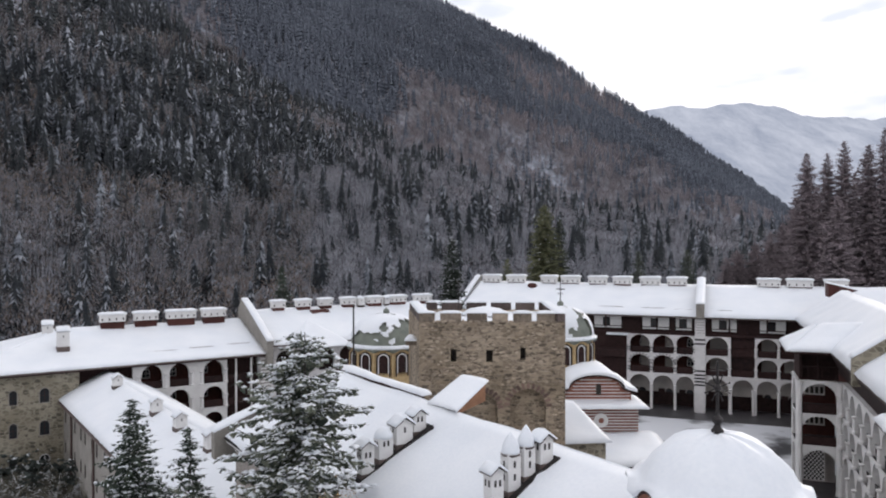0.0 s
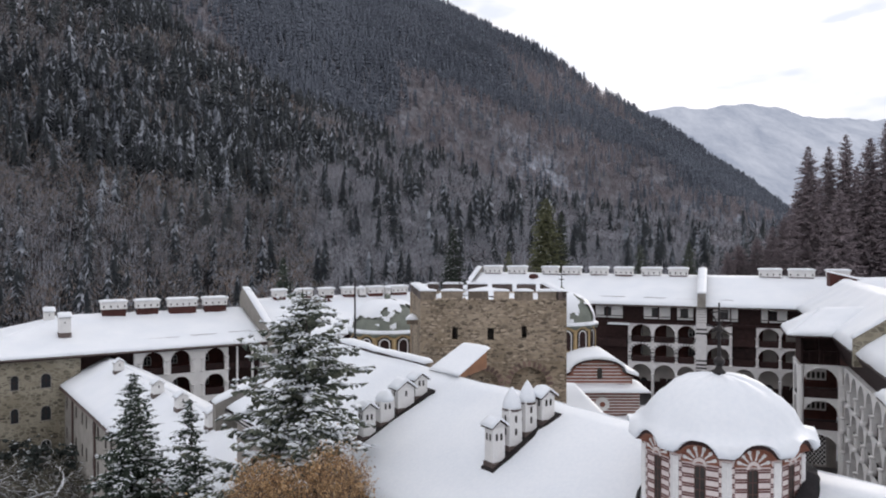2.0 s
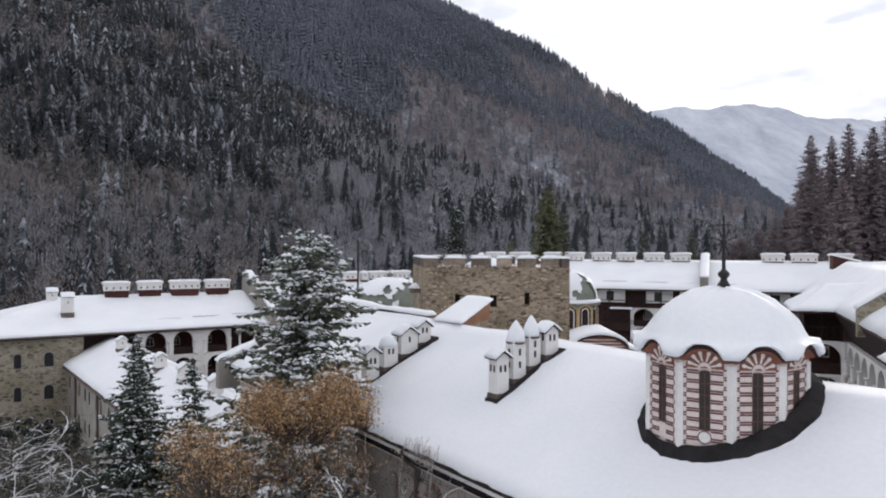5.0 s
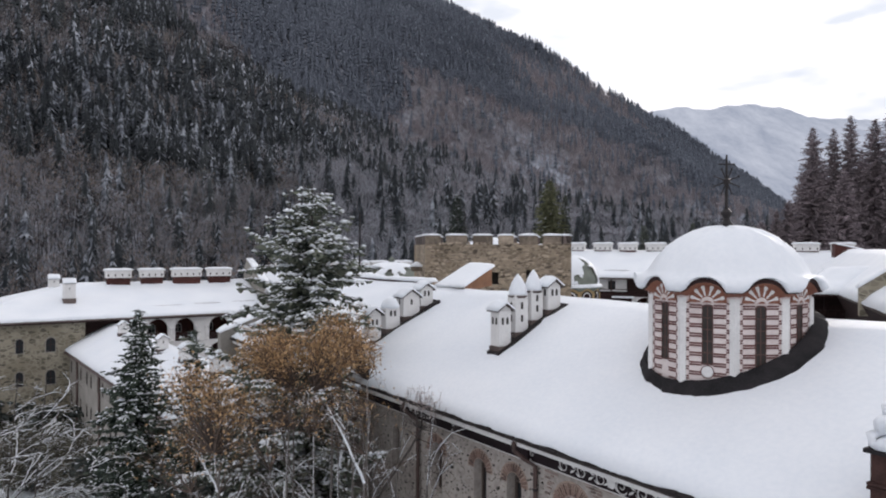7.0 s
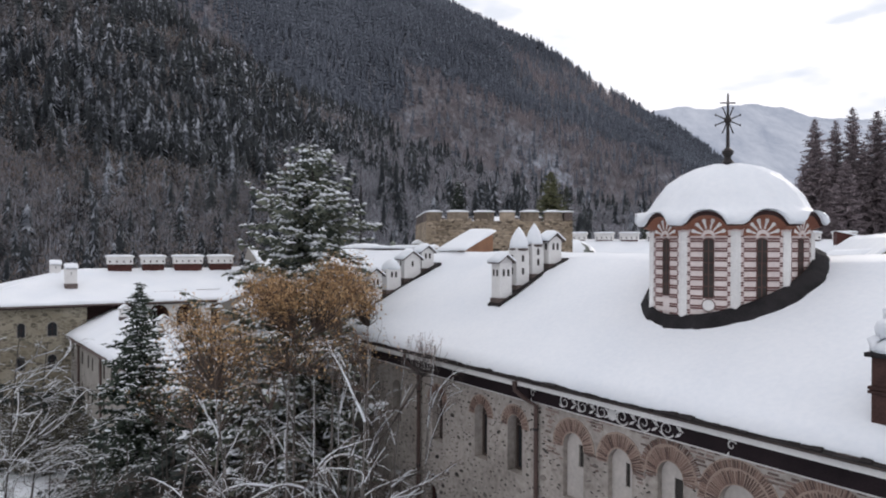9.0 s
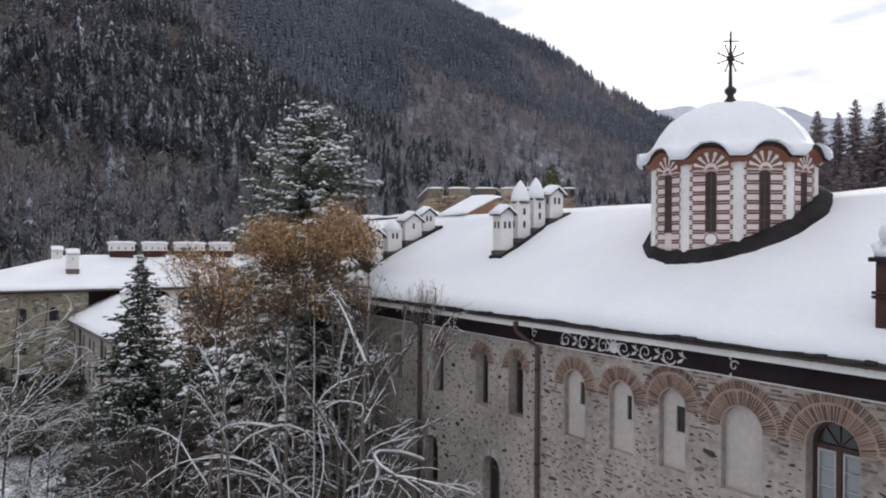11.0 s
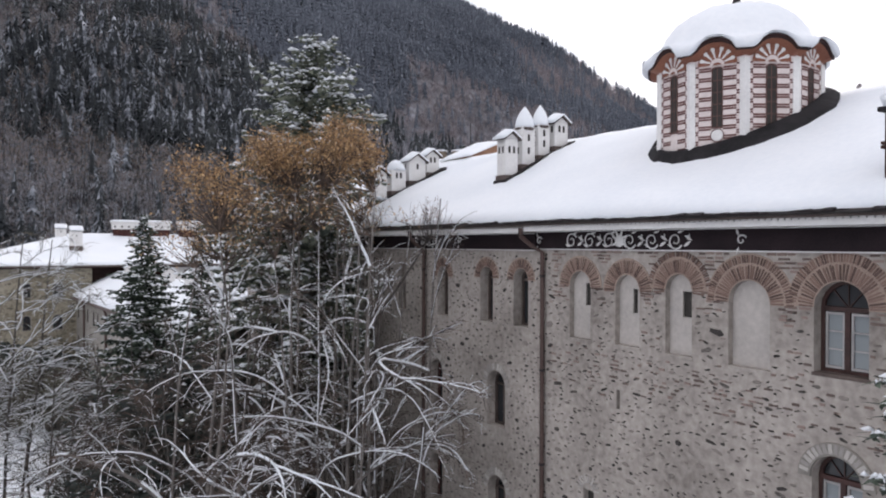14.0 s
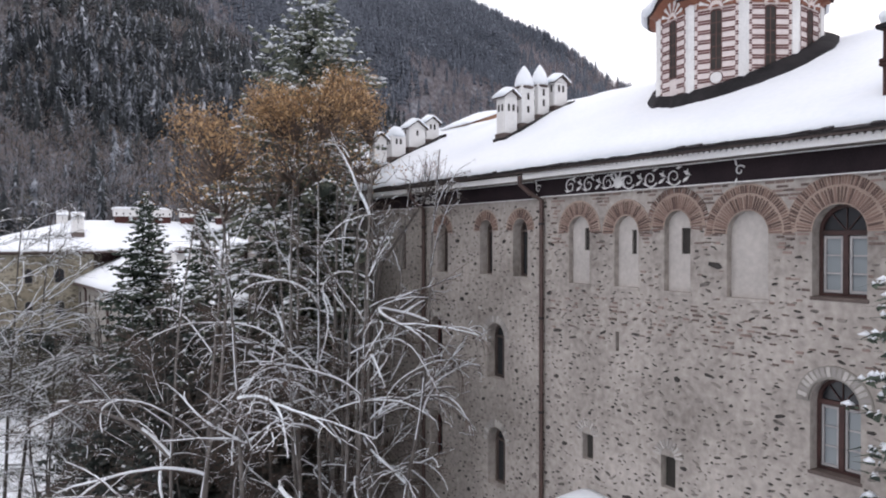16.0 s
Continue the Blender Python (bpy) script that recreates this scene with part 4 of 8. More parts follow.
# pale hood over the lower casement
hood = [(7.22 + 0.61 * math.cos(radians(q)), 8.46 + 0.61 * math.sin(radians(q))) for q in range(0, 181, 10)] + [(7.22 + 0.41 * math.cos(radians(q)), 8.46 + 0.41 * math.sin(radians(q))) for q in range(180, -1, -10)]
part("hood", slab(hood, [], -0.05, 0.0), RENDER, near_range, "grey plaster hood arch over a window")
for q in range(8, 176, 10):
    again(unit_pale, pose(7.22 + 0.44 * math.cos(radians(q)), -0.034, 8.46 + 0.44 * math.sin(radians(q)), 0, 90 - q, 0) @ Matrix.Diagonal((0.062, 0.05, 0.15, 1)))
# courses of thin bricks between and under the arches
rr = random.Random(8)


def blocked(x, z, grow=0.06):
    for ox, w, a, b, k in OPENINGS:
        if abs(x - ox) < w / 2 + grow and a - grow < z < b + grow:
            return True
        ring = 0.48 if a > 9 and ox > 1 else 0.28
        if k != "narrow" or a > 9:
            if z > b - w / 2 and math.hypot(x - ox, z - (b - w / 2)) < w / 2 + ring:
                return True
    for ox, w, a, b in SLOTS:
        if abs(x - ox) < w / 2 + 0.1 and a - 0.08 < z < b + 0.12:
            return True
    return False


course = bmesh.new()
cube = box(-0.5, 0.5, -0.5, 0.5, 0, 1)
THINBRICK = material("thin_bricks", (0.12, 0.088, 0.077), (0.265, 0.195, 0.168), 3, 0.85, 0.3, rand=0.7)
cube_mesh = mesh_of("brick_form", cube, THINBRICK)
def lay_brick(x, z, ln, th):
    me = cube_mesh.copy()
    me.transform(pose(x, 0.002, z, 0, rr.uniform(-1.5, 1.5), 0) @ Matrix.Diagonal((ln, rr.uniform(0.02, 0.035), th, 1)))
    course.from_mesh(me)
    bpy.data.meshes.remove(me)


z = 10.95
while z < 12.0:                      # close courses between the arches
    x = 0.55 + rr.uniform(0, 0.2)
    while x < 9.3:
        ln = rr.uniform(0.10, 0.24)
        if not blocked(x + ln / 2, z, ln / 2 + 0.01) and rr.random() < (0.86 if z > 11.35 else 0.5):
            lay_brick(x + ln / 2, z + rr.uniform(-0.006, 0.006), ln, rr.uniform(0.032, 0.046))
        x += ln + rr.uniform(0.015, 0.05)
    z += 0.072
for k in range(240):                 # scattered courses below
    x, z = rr.uniform(0.5, 9.2), rr.choice((rr.uniform(9.2, 11.2), rr.uniform(8.9, 9.8)))
    z = round(z / 0.085) * 0.085
    ln = rr.uniform(0.06, 0.17)
    if not blocked(x, z, ln / 2 + 0.02):
        lay_brick(x, z, ln, rr.uniform(0.02, 0.045))
tagged(part("thin_brick", course, THINBRICK, outer_wall), kind="stuff")


# rubble stones, proud of the mortar
def stone_shape(seed):
    r = random.Random(seed)
    own = bmesh.new()
    n = r.choice((5, 6, 7))
    ring = [(math.cos(6.283 * k / n + r.uniform(-0.25, 0.25)) * r.uniform(0.75, 1.05), math.sin(6.283 * k / n) * r.uniform(0.7, 1.05)) for k in range(n)]
    a = [own.verts.new((x * 0.5, 0.3, z * 0.5)) for x, z in ring]
    b = [own.verts.new((x * 0.46, -0.35, z * 0.46)) for x, z in ring]
    c = [own.verts.new((x * 0.30, -0.5 - r.uniform(0, 0.1), z * 0.30)) for x, z in ring]
    for p, q in ((a, b), (b, c)):
        for k in range(n):
            own.faces.new((p[k], q[k], q[(k + 1) % n], p[(k + 1) % n]))
    own.faces.new(c)
    bmesh.ops.recalc_face_normals(own, faces=own.faces[:])
    return own


stones = [mesh_of("stone", stone_shape(s), RUBBLE) for s in range(9)]
made, tries, singles = 0, 0, 0
rest = bmesh.new()
rr = random.Random(12)
grid = {}


def cellmates(x, z):
    i, j = int(x * 2), int(z * 2)
    return [q for a in (-1, 0, 1) for b in (-1, 0, 1) for q in grid.get((i + a, j + b), ())]


while made < 5200 and tries < 60000:
    tries += 1
    x = rr.uniform(-14, 9.5)
    z = rr.uniform(3.2, 11.9)
    big = rr.random() < 0.15
    w = rr.uniform(0.14, 0.27) if big else rr.uniform(0.05, 0.13)
    h = w * rr.uniform(0.35, 0.75)
    if x > 0.5 and rr.random() < (0.9 if z > 8.6 else 0.7):
        w *= rr.uniform(1.0, 1.7)
        h = w * rr.uniform(0.20, 0.36)
    if x > 0.5 and z > 11.3 or blocked(x, z, w / 2 + 0.03) or any(abs(x - q[0]) < (w + q[2]) * 0.56 and abs(z - q[1]) < (h + q[3]) * 0.66 for q in cellmates(x, z)):
        continue
    grid.setdefault((int(x * 2), int(z * 2)), []).append((x, z, w, h))
    m = pose(x, 0.0, z, 0, rr.uniform(-25, 25), 0) @ Matrix.Diagonal((w, rr.uniform(0.02, 0.045), h, 1))
    if 1.0 < x < 8.0 and 4.8 < z < 9.8 and singles < 300:
        singles += 1
        o = new("stone", stones[made % 9])
        o.matrix_basis = m
        o.parent = outer_wall
    else:
        me = stones[made % 9].copy()
        me.transform(m)
        rest.from_mesh(me)
        bpy.data.meshes.remove(me)
    made += 1
tagged(part("rubble_stone", rest, RUBBLE, outer_wall), kind="stuff")

# pole by the west end of the ridge, fire gable there
part("gable_boards", poly([[(-22.05, -0.55, 12.56), (-22.05, 4.95, 15.34), (-22.05, 11.3, 12.4), (-22.05, 4.95, 14.6)]]), DARKWOOD, near_range)
pole = thing("antenna_pole", NEAR @ pose(-21.2, 6.0, 0), "thin grey pole rising beside the snowy ridge", "pole")
part("mast", tube([(0, 0, 14.6), (0, 0, 18.9)], [0.06, 0.04], 8), IRON, pole)
part("base", lathe([(0.16, 14.7), (0.16, 15.5), (0.07, 15.75)], 8), IRON, pole)

fire = thing("fire_gable", NEAR @ pose(-22.4, 0, 0, 0, 0, 90), "rendered fire gable with snow on its coping", "wall")
part("wall", slab([(-1.0, 11.6), (1.9, 11.6), (1.9, 14.0), (-1.0, 12.9)], [], -0.25, 0.25), RENDER, fire)
part("coping_snow", snow_sheet([(-1.05, -0.32, 12.92), (1.95, -0.32, 14.02), (1.95, 0.32, 14.02), (-1.05, 0.32, 12.92)], 0.16, step=0.2), SNOW, fire, smooth=True)

part("ridge_board", box(-21.6, -12.9, 5.15, 5.25, 15.1, 15.62), DARKWOOD, near_range, "dark board along the ridge")
part("ridge_snow", snow_sheet([(-21.7, 5.10, 15.60), (-12.8, 5.10, 15.60), (-12.8, 5.55, 15.62), (-21.7, 5.55, 15.62)], 0.16, step=0.2), SNOW, near_range, smooth=True)

# small board canopy low on the wall
canopy = thing("door_canopy", NEAR, "small board canopy on the wall with a cushion of snow", "canopy")
part("board", box(1.45, 2.75, -0.55, 0.0, 5.26, 5.33, bevel=0.015), DARKWOOD, canopy)
for x in (1.6, 2.6):
    part("bracket", tube([(x, 0.0, 4.86), (x, -0.45, 5.26)], 0.03, 6), DARKWOOD, canopy)
part("canopy_snow", snow_sheet([(1.42, -0.58, 5.33), (2.78, -0.58, 5.33), (2.78, -0.01, 5.36), (1.42, -0.01, 5.36)], 0.24, step=0.12, rough=0.05), SNOW, canopy, smooth=True)

# ---- chapel drum on the near roof ----
SIDES = 10
DR, DZ0, DZ1 = 1.79, 12.2, 16.03
drum = thing("chapel_drum", NEAR @ pose(2.82, 3.56, 0, 0, 0, 0), "pink and white striped chapel drum under a snow-laden dome", "dome")
DRUMBAND = material("umber_paint", (0.10, 0.045, 0.04), (0.19, 0.085, 0.075), 3, 0.8, 0.1)
DRUMFRAME = material("red_brown_frame_paint", (0.07, 0.032, 0.028), (0.13, 0.06, 0.05), 3, 0.7, 0.1)
LUNETTE = material("red_brown_lunette_paint", (0.17, 0.062, 0.040), (0.30, 0.125, 0.075), 2.0, 0.75, 0.15)
PINK = material("pink_limewash", (0.60, 0.52, 0.50), (0.75, 0.68, 0.65), 1.5, 0.85, 0.15, fine=16)
# bearing of the face nearest the valley, so that one pilaster looks outwards
TURN0 = radians(-48.5)
part("wall", lathe([(DR, DZ0), (DR, DZ1 + 0.25)], SIDES, turn=TURN0), PINK, drum, "pink limewashed wall")
apothem = DR * math.cos(math.pi / SIDES)
half = DR * math.sin(math.pi / SIDES)
for k in range(SIDES):
    a = TURN0 + 2 * math.pi * k / SIDES
    part("pilaster", poly([[(p.x, p.y, z) for p in edge] for z in (DZ0, DZ1) for edge in [[Matrix.Rotation(a, 2) @ Vector(c) for c in ((DR - 0.12, -0.112), (DR - 0.005, -0.10), (DR + 0.05, 0), (DR - 0.005, 0.10), (DR - 0.12, 0.112))]]]
                          + [[(p.x, p.y, DZ0), (q.x, q.y, DZ0), (q.x, q.y, DZ1), (p.x, p.y, DZ1)] for p, q in [(Matrix.Rotation(a, 2) @ Vector(c), Matrix.Rotation(a, 2) @ Vector(d)) for c, d in
                             (((DR - 0.12, -0.112), (DR - 0.005, -0.10)), ((DR - 0.005, -0.10), (DR + 0.05, 0)), ((DR + 0.05, 0), (DR - 0.005, 0.10)), ((DR - 0.005, 0.10), (DR - 0.12, 0.112)))]]), PLASTER, drum, "white plaster pilaster")
    am = a + math.pi / SIDES
    F = Matrix.Translation((apothem * math.cos(am), apothem * math.sin(am), 0)) @ Matrix.Rotation(am + math.pi / 2, 4, "Z")   # x along the face, -y outwards
    lines = bmesh.new()
    for row in range(15):
        z = 12.92 + row * 0.206
        for sgn in (-1, 1):
            for dz in (0, 0.054):
                if z + dz < 15.93:
                    box(min(sgn * 0.125, sgn * 0.385), max(sgn * 0.125, sgn * 0.385), -0.012, 0.01, z + dz, z + dz + 0.036, bm=lines)
                if z + dz < 15.85:
                    box(min(sgn * 0.385, sgn * 0.475), max(sgn * 0.385, sgn * 0.475), -0.011, 0.01, z + 0.103 + dz, z + 0.138 + dz, bm=lines)
    tagged(part("painted_band", lines, DRUMBAND, drum, "dark red-brown painted double bands", m=F), kind="stuff")
    w = part("window", slab(arch(0, 0.235, 14.60, 15.90, rise=0.06), [arch(0, 0.20, 14.63, 15.87, rise=0.05)], -0.02, 0.05), DRUMFRAME, drum, "thin red-brown window frame", m=F)
    part("pane", slab(arch(0, 0.205, 14.62, 15.88, rise=0.05), [], -0.006, 0.0), DARKIN, w, "dark narrow pane")
    for zz in (14.85, 15.10, 15.35, 15.60):
        part("bar", box(-0.10, 0.10, -0.014, -0.005, zz, zz + 0.018), DRUMFRAME, w)
    part("bar", box(-0.009, 0.009, -0.013, -0.005, 14.64, 15.86), DRUMFRAME, w)
    if k == SIDES - 1:
        med = part("medallion", lathe([(0.02, 0.022), (0.115, 0.020), (0.13, 0.0)], 18), PLASTER, drum, m=F @ pose(0, 0, 14.45, 90))
        part("rim", lathe([(0.130, 0.0), (0.130, 0.014), (0.145, 0.014), (0.145, 0.0)], 18), DRUMBAND, med)
    fan = part("lunette", slab([(0.40 * math.cos(radians(q)), 15.94 + 0.40 * math.sin(radians(q))) for q in range(0, 181, 10)], [], -0.035, 0.0), LUNETTE, drum, "red-brown lunette with white rays", m=F)
    part("hub", slab([(0.15 * math.cos(radians(q)), 15.90 + 0.17 * math.sin(radians(q))) for q in range(0, 181, 15)], [arch(0, 0.19, 15.902, 15.985, 8, rise=0.07)], -0.05, -0.034), PINK, fan, "pale arched window head")
    for q in (18, 46, 74, 106, 134, 162):
        c, s = math.cos(radians(q)), math.sin(radians(q))
        pts = [(0.15, -0.015), (0.26, -0.020), (0.335, -0.042), (0.37, -0.028), (0.37, 0.028), (0.335, 0.042), (0.26, 0.020), (0.15, 0.015)]
        part("ray", slab([(u * c - v * s, 15.94 + u * s + v * c) for u, v in pts], [], -0.048, -0.033), PLASTER, fan)


def wave(a):
    """Rise of the eave over the middle of each face, and its reach at the corners."""
    q = ((a - TURN0) * SIDES / (2 * math.pi)) % 1.0
    k = max(0.0, 1 - (abs(q - 0.5) / 0.34) ** 2.2)
    up = k ** 0.75
    return up


def eave_ring(profile, n=120, wob=0.0, seed=0):
    own = bmesh.new()
    rings = []
    for r, z, lift in profile:
        ring = []
        for k in range(n):
            a = 2 * math.pi * k / n
            u = wave(a)
            rad = r * 0.925 - 0.06 * u * (1 if lift else 0)
            jig = noise.noise(Vector((math.cos(a) * 3 + seed, math.sin(a) * 3, z * 2))) * wob
            ring.append(own.verts.new(((rad + jig) * math.cos(a), (rad + jig) * math.sin(a), z + lift * u + jig * 0.6)))
        rings.append(ring)
    for p, q in zip(rings, rings[1:]):
        for k in range(n):
            own.faces.new((p[k], p[(k + 1) % n], q[(k + 1) % n], q[k]))
    return own


part("soffit", eave_ring([(1.74, 15.99, 0.20), (1.88, 16.05, 0.22), (2.00, 16.11, 0.23), (2.12, 16.15, 0.23)]), LUNETTE, drum, "red-brown painted arched soffit", smooth=True)
part("eave_edge", eave_ring([(2.12, 16.145, 0.23), (2.17, 16.15, 0.23), (2.18, 16.23, 0.23), (1.9, 16.25, 0.18)]), DARKWOOD, drum, "dark wavy eave edge")
snow = eave_ring([(2.06, 16.24, 0.23), (2.20, 16.17, 0.31), (2.28, 16.24, 0.26), (2.27, 16.37, 0.12), (2.02, 16.46, 0.05), (1.86, 16.60, 0), (1.70, 16.86, 0), (1.46, 17.13, 0), (1.17, 17.35, 0), (0.80, 17.52, 0), (0.40, 17.61, 0), (0.05, 17.63, 0)], wob=0.075)
part("dome_snow", snow, SNOW, drum, "thick rounded cap of white snow", smooth=True)
part("roof_shell", lathe([(1.62, 16.5), (1.5, 16.75), (1.0, 17.2), (0.1, 17.45)], 20), LEAD, drum)


def skirt():
    own = bmesh.new()
    n = 90
    rings = []
    for r, up, reach in ((1.79, 0.25, 0.0), (1.84, 0.22, 0.1), (1.88, 0.13, 0.7), (1.92, 0.05, 1.0), (1.94, -0.08, 1.0)):
        ring = []
        for k in range(n):
            a = 2 * math.pi * k / n
            far = r + reach * (0.26 * max(0.0, math.cos(a - 0.05)) ** 2.5 + 0.05 * noise.noise(Vector((math.cos(a) * 4, math.sin(a) * 4, 2))) + 0.05 * noise.noise(Vector((math.cos(a) * 13, math.sin(a) * 13, 5))))
            y = 3.56 + far * math.sin(a)
            roof = 12.81 + (y + 0.55) * 0.498 if y < 4.95 else 15.55 - (y - 4.95) * 0.45
            ring.append(own.verts.new((far * math.cos(a), far * math.sin(a), roof + up + noise.noise(Vector((a * 3, r, 0))) * 0.03)))
        rings.append(ring)
    for p, q in zip(rings, rings[1:]):
        for k in range(n):
            own.faces.new((p[k], p[(k + 1) % n], q[(k + 1) % n], q[k]))
    bmesh.ops.recalc_face_normals(own, faces=own.faces[:])
    return own


part("flashing", skirt(), BLACKSLATE, drum, "bare dark slate flashing round its foot")
cross = thing("iron_cross", NEAR @ pose(2.82, 3.56, -0.14), "black wrought-iron cross with rays on a ball", "cross")
part("base", lathe([(0.13, 17.70), (0.15, 17.80), (0.09, 17.88), (0.07, 17.94), (0.13, 18.02), (0.13, 18.08), (0.05, 18.16)], 12), IRON, cross)
part("shaft", tube([(0, 0, 18.1), (0, 0, 19.42)], [0.045, 0.02], 8), IRON, cross)
part("crossbar", tube([(-0.10, -0.15, 19.2), (0.10, 0.15, 19.2)], 0.016, 6), IRON, cross)
part("hub", lathe([(0.02, 18.70), (0.085, 18.76), (0.085, 18.84), (0.02, 18.90)], 10), IRON, cross)
for k in range(8):
    a = radians(22.5 + 45 * k)
    q = Vector((0.548 * math.cos(a), 0.8365 * math.cos(a), math.sin(a)))
    ray_end = Vector((0, 0, 18.80)) + q * 0.31
    part("ray", tube([(0, 0, 18.80), ray_end], [0.020, 0.012], 5), IRON, cross)
    part("ray_tip", lathe([(0.005, -0.03), (0.026, 0), (0.005, 0.03)], 6), IRON, cross, m=Matrix.Translation(ray_end))


# ---- chimney turrets on the snow roofs ----
def turret(m, w, d, h, cap, label, slits=2, plinth=0.22, group="roof chimneys"):
    """A limewashed chimney house: stem on a dark plinth, slits, and a snowy cap (gable, cone or dome)."""
    e = thing("chimney", m, label, "chimney", group)
    part("plinth", box(-w / 2 - 0.03, w / 2 + 0.03, -d / 2 - 0.03, d / 2 + 0.03, -0.7, plinth, bevel=0.02), ROOFTILE, e, "dark slate plinth")
    part("stem", box(-w / 2, w / 2, -d / 2, d / 2, plinth, h, bevel=0.03), PLASTER, e)
    for face in (0, 90):
        reach = d if face == 0 else w
        for row in (0.62, 0.28) if cap == "cone" else (0.60,):
            for k in range(slits):
                off = (k - (slits - 1) / 2) * 0.17
                zz = plinth + (h - plinth) * row
                part("vent", slab(arch(off, 0.085, zz, zz + 0.21), [], -reach / 2 - 0.004, -reach / 2 + 0.02), DARKIN, e, m=Matrix.Rotation(radians(face), 4, "Z"))
    if cap == "gable":
        t = 0.09
        g = h + d * 0.32
        part("gable", poly([[(-w / 2, -d / 2, h), (-w / 2, d / 2, h), (-w / 2, 0, g)], [(w / 2, -d / 2, h), (w / 2, d / 2, h), (w / 2, 0, g)], [(-w / 2, -d / 2, h), (w / 2, -d / 2, h), (w / 2, 0, g), (-w / 2, 0, g)], [(-w / 2, d / 2, h), (w / 2, d / 2, h), (w / 2, 0, g), (-w / 2, 0, g)]]), PLASTER, e)
        for sgn in (-1, 1):
            part("slate", poly([[(-w / 2 - t, sgn * (d / 2 + t), h - 0.06), (w / 2 + t, sgn * (d / 2 + t), h - 0.06), (w / 2 + t, 0, g + 0.02), (-w / 2 - t, 0, g + 0.02)],
                                [(-w / 2 - t, sgn * (d / 2 + t), h - 0.02), (w / 2 + t, sgn * (d / 2 + t), h - 0.02), (w / 2 + t, 0, g + 0.06), (-w / 2 - t, 0, g + 0.06)]]), ROOFTILE, e)
        own = snow_sheet([(-w / 2 - t, -d / 2 - t, h - 0.02), (w / 2 + t, -d / 2 - t, h - 0.02), (w / 2 + t, 0, g + 0.06), (-w / 2 - t, 0, g + 0.06)], 0.13, step=0.12, rough=0.03, lip=0.05)
        own = snow_sheet([(w / 2 + t, d / 2 + t, h - 0.02), (-w / 2 - t, d / 2 + t, h - 0.02), (-w / 2 - t, 0, g + 0.06), (w / 2 + t, 0, g + 0.06)], 0.13, step=0.12, rough=0.03, lip=0.05, bm=own)
        part("cap_snow", own, SNOW, e, smooth=True)
    elif cap == "cone":
        part("eave", lathe([(max(w, d) * 0.50, h - 0.10), (max(w, d) * 0.60, h - 0.06), (max(w, d) * 0.60, h - 0.03)], 12), ROOFTILE, e)
        part("cap_snow", lathe([(max(w, d) * 0.56, h - 0.03), (max(w, d) * 0.58, h + 0.05), (max(w, d) * 0.53, h + 0.20), (max(w, d) * 0.40, h + 0.36), (max(w, d) * 0.20, h + 0.52), (0.02, h + 0.62)], 12), SNOW, e, smooth=True)
    else:
        part("cap_snow", lathe([(max(w, d) * 0.56, h - 0.03), (max(w, d) * 0.60, h + 0.06), (max(w, d) * 0.46, h + 0.22), (max(w, d) * 0.25, h + 0.34), (0.03, h + 0.38)], 14), SNOW, e, smooth=True)
    return e


def on_near(s, p):
    return 12.72 + (p + 0.55) * 0.498


for s, p, w, d, h, cap, n in ((-4.05, 2.12, 0.42, 0.46, 1.30, "gable", 2), (-4.15, 2.85, 0.40, 0.50, 1.36, "cone", 1), (-4.2, 3.50, 0.38, 0.46, 1.16, "cone", 1), (-4.15, 4.12, 0.46, 0.52, 0.95, "gable", 2),
                              (-10.5, 1.15, 0.44, 0.52, 1.20, "gable", 2), (-10.6, 1.95, 0.46, 0.60, 1.0, "dome", 2), (-10.7, 2.78, 0.54, 0.72, 0.95, "gable", 1), (-10.75, 3.50, 0.48, 0.56, 0.85, "gable", 2)):
    turret(NEAR @ pose(s + 0.18, p - 0.05, on_near(s, p) - 0.10), w, d, h, cap, {"gable": "white chimney house with a snowy gabled cap", "cone": "white chimney turret with a pointed snow cap", "dome": "white chimney turret with a rounded snow cap"}[cap], n)
for s, p0, p1 in ((-3.84, 1.74, 4.45), (-10.36, 0.7, 3.9)):
    curb = thing("chimney_curb", NEAR, "dark sloping slate curb below the white chimneys", "curb", "chimney curbs")
    part("curb", poly([[(s - 0.28, p0, on_near(s, p0) - 0.5), (s + 0.30, p0, on_near(s, p0) - 0.5), (s + 0.30, p0, on_near(s, p0) + 0.14), (s - 0.28, p0, on_near(s, p0) + 0.14)],
                       [(s - 0.28, p1, on_near(s, p1) - 0.5), (s + 0.30, p1, on_near(s, p1) - 0.5), (s + 0.30, p1, on_near(s, p1) + 0.14), (s - 0.28, p1, on_near(s, p1) + 0.14)],
                       [(s + 0.30, p0, on_near(s, p0) - 0.5), (s + 0.30, p1, on_near(s, p1) - 0.5), (s + 0.30, p1, on_near(s, p1) + 0.14), (s + 0.30, p0, on_near(s, p0) + 0.14)],
                       [(s - 0.28, p0, on_near(s, p0) + 0.14), (s + 0.30, p0, on_near(s, p0) + 0.14), (s + 0.30, p1, on_near(s, p1) + 0.14), (s - 0.28, p1, on_near(s, p1) + 0.14)],
                       [(s - 0.28, p0, on_near(s, p0) - 0.5), (s - 0.28, p1, on_near(s, p1) - 0.5), (s - 0.28, p1, on_near(s, p1) + 0.14), (s - 0.28, p0, on_near(s, p0) + 0.14)]]), BLACKPAINT, curb)

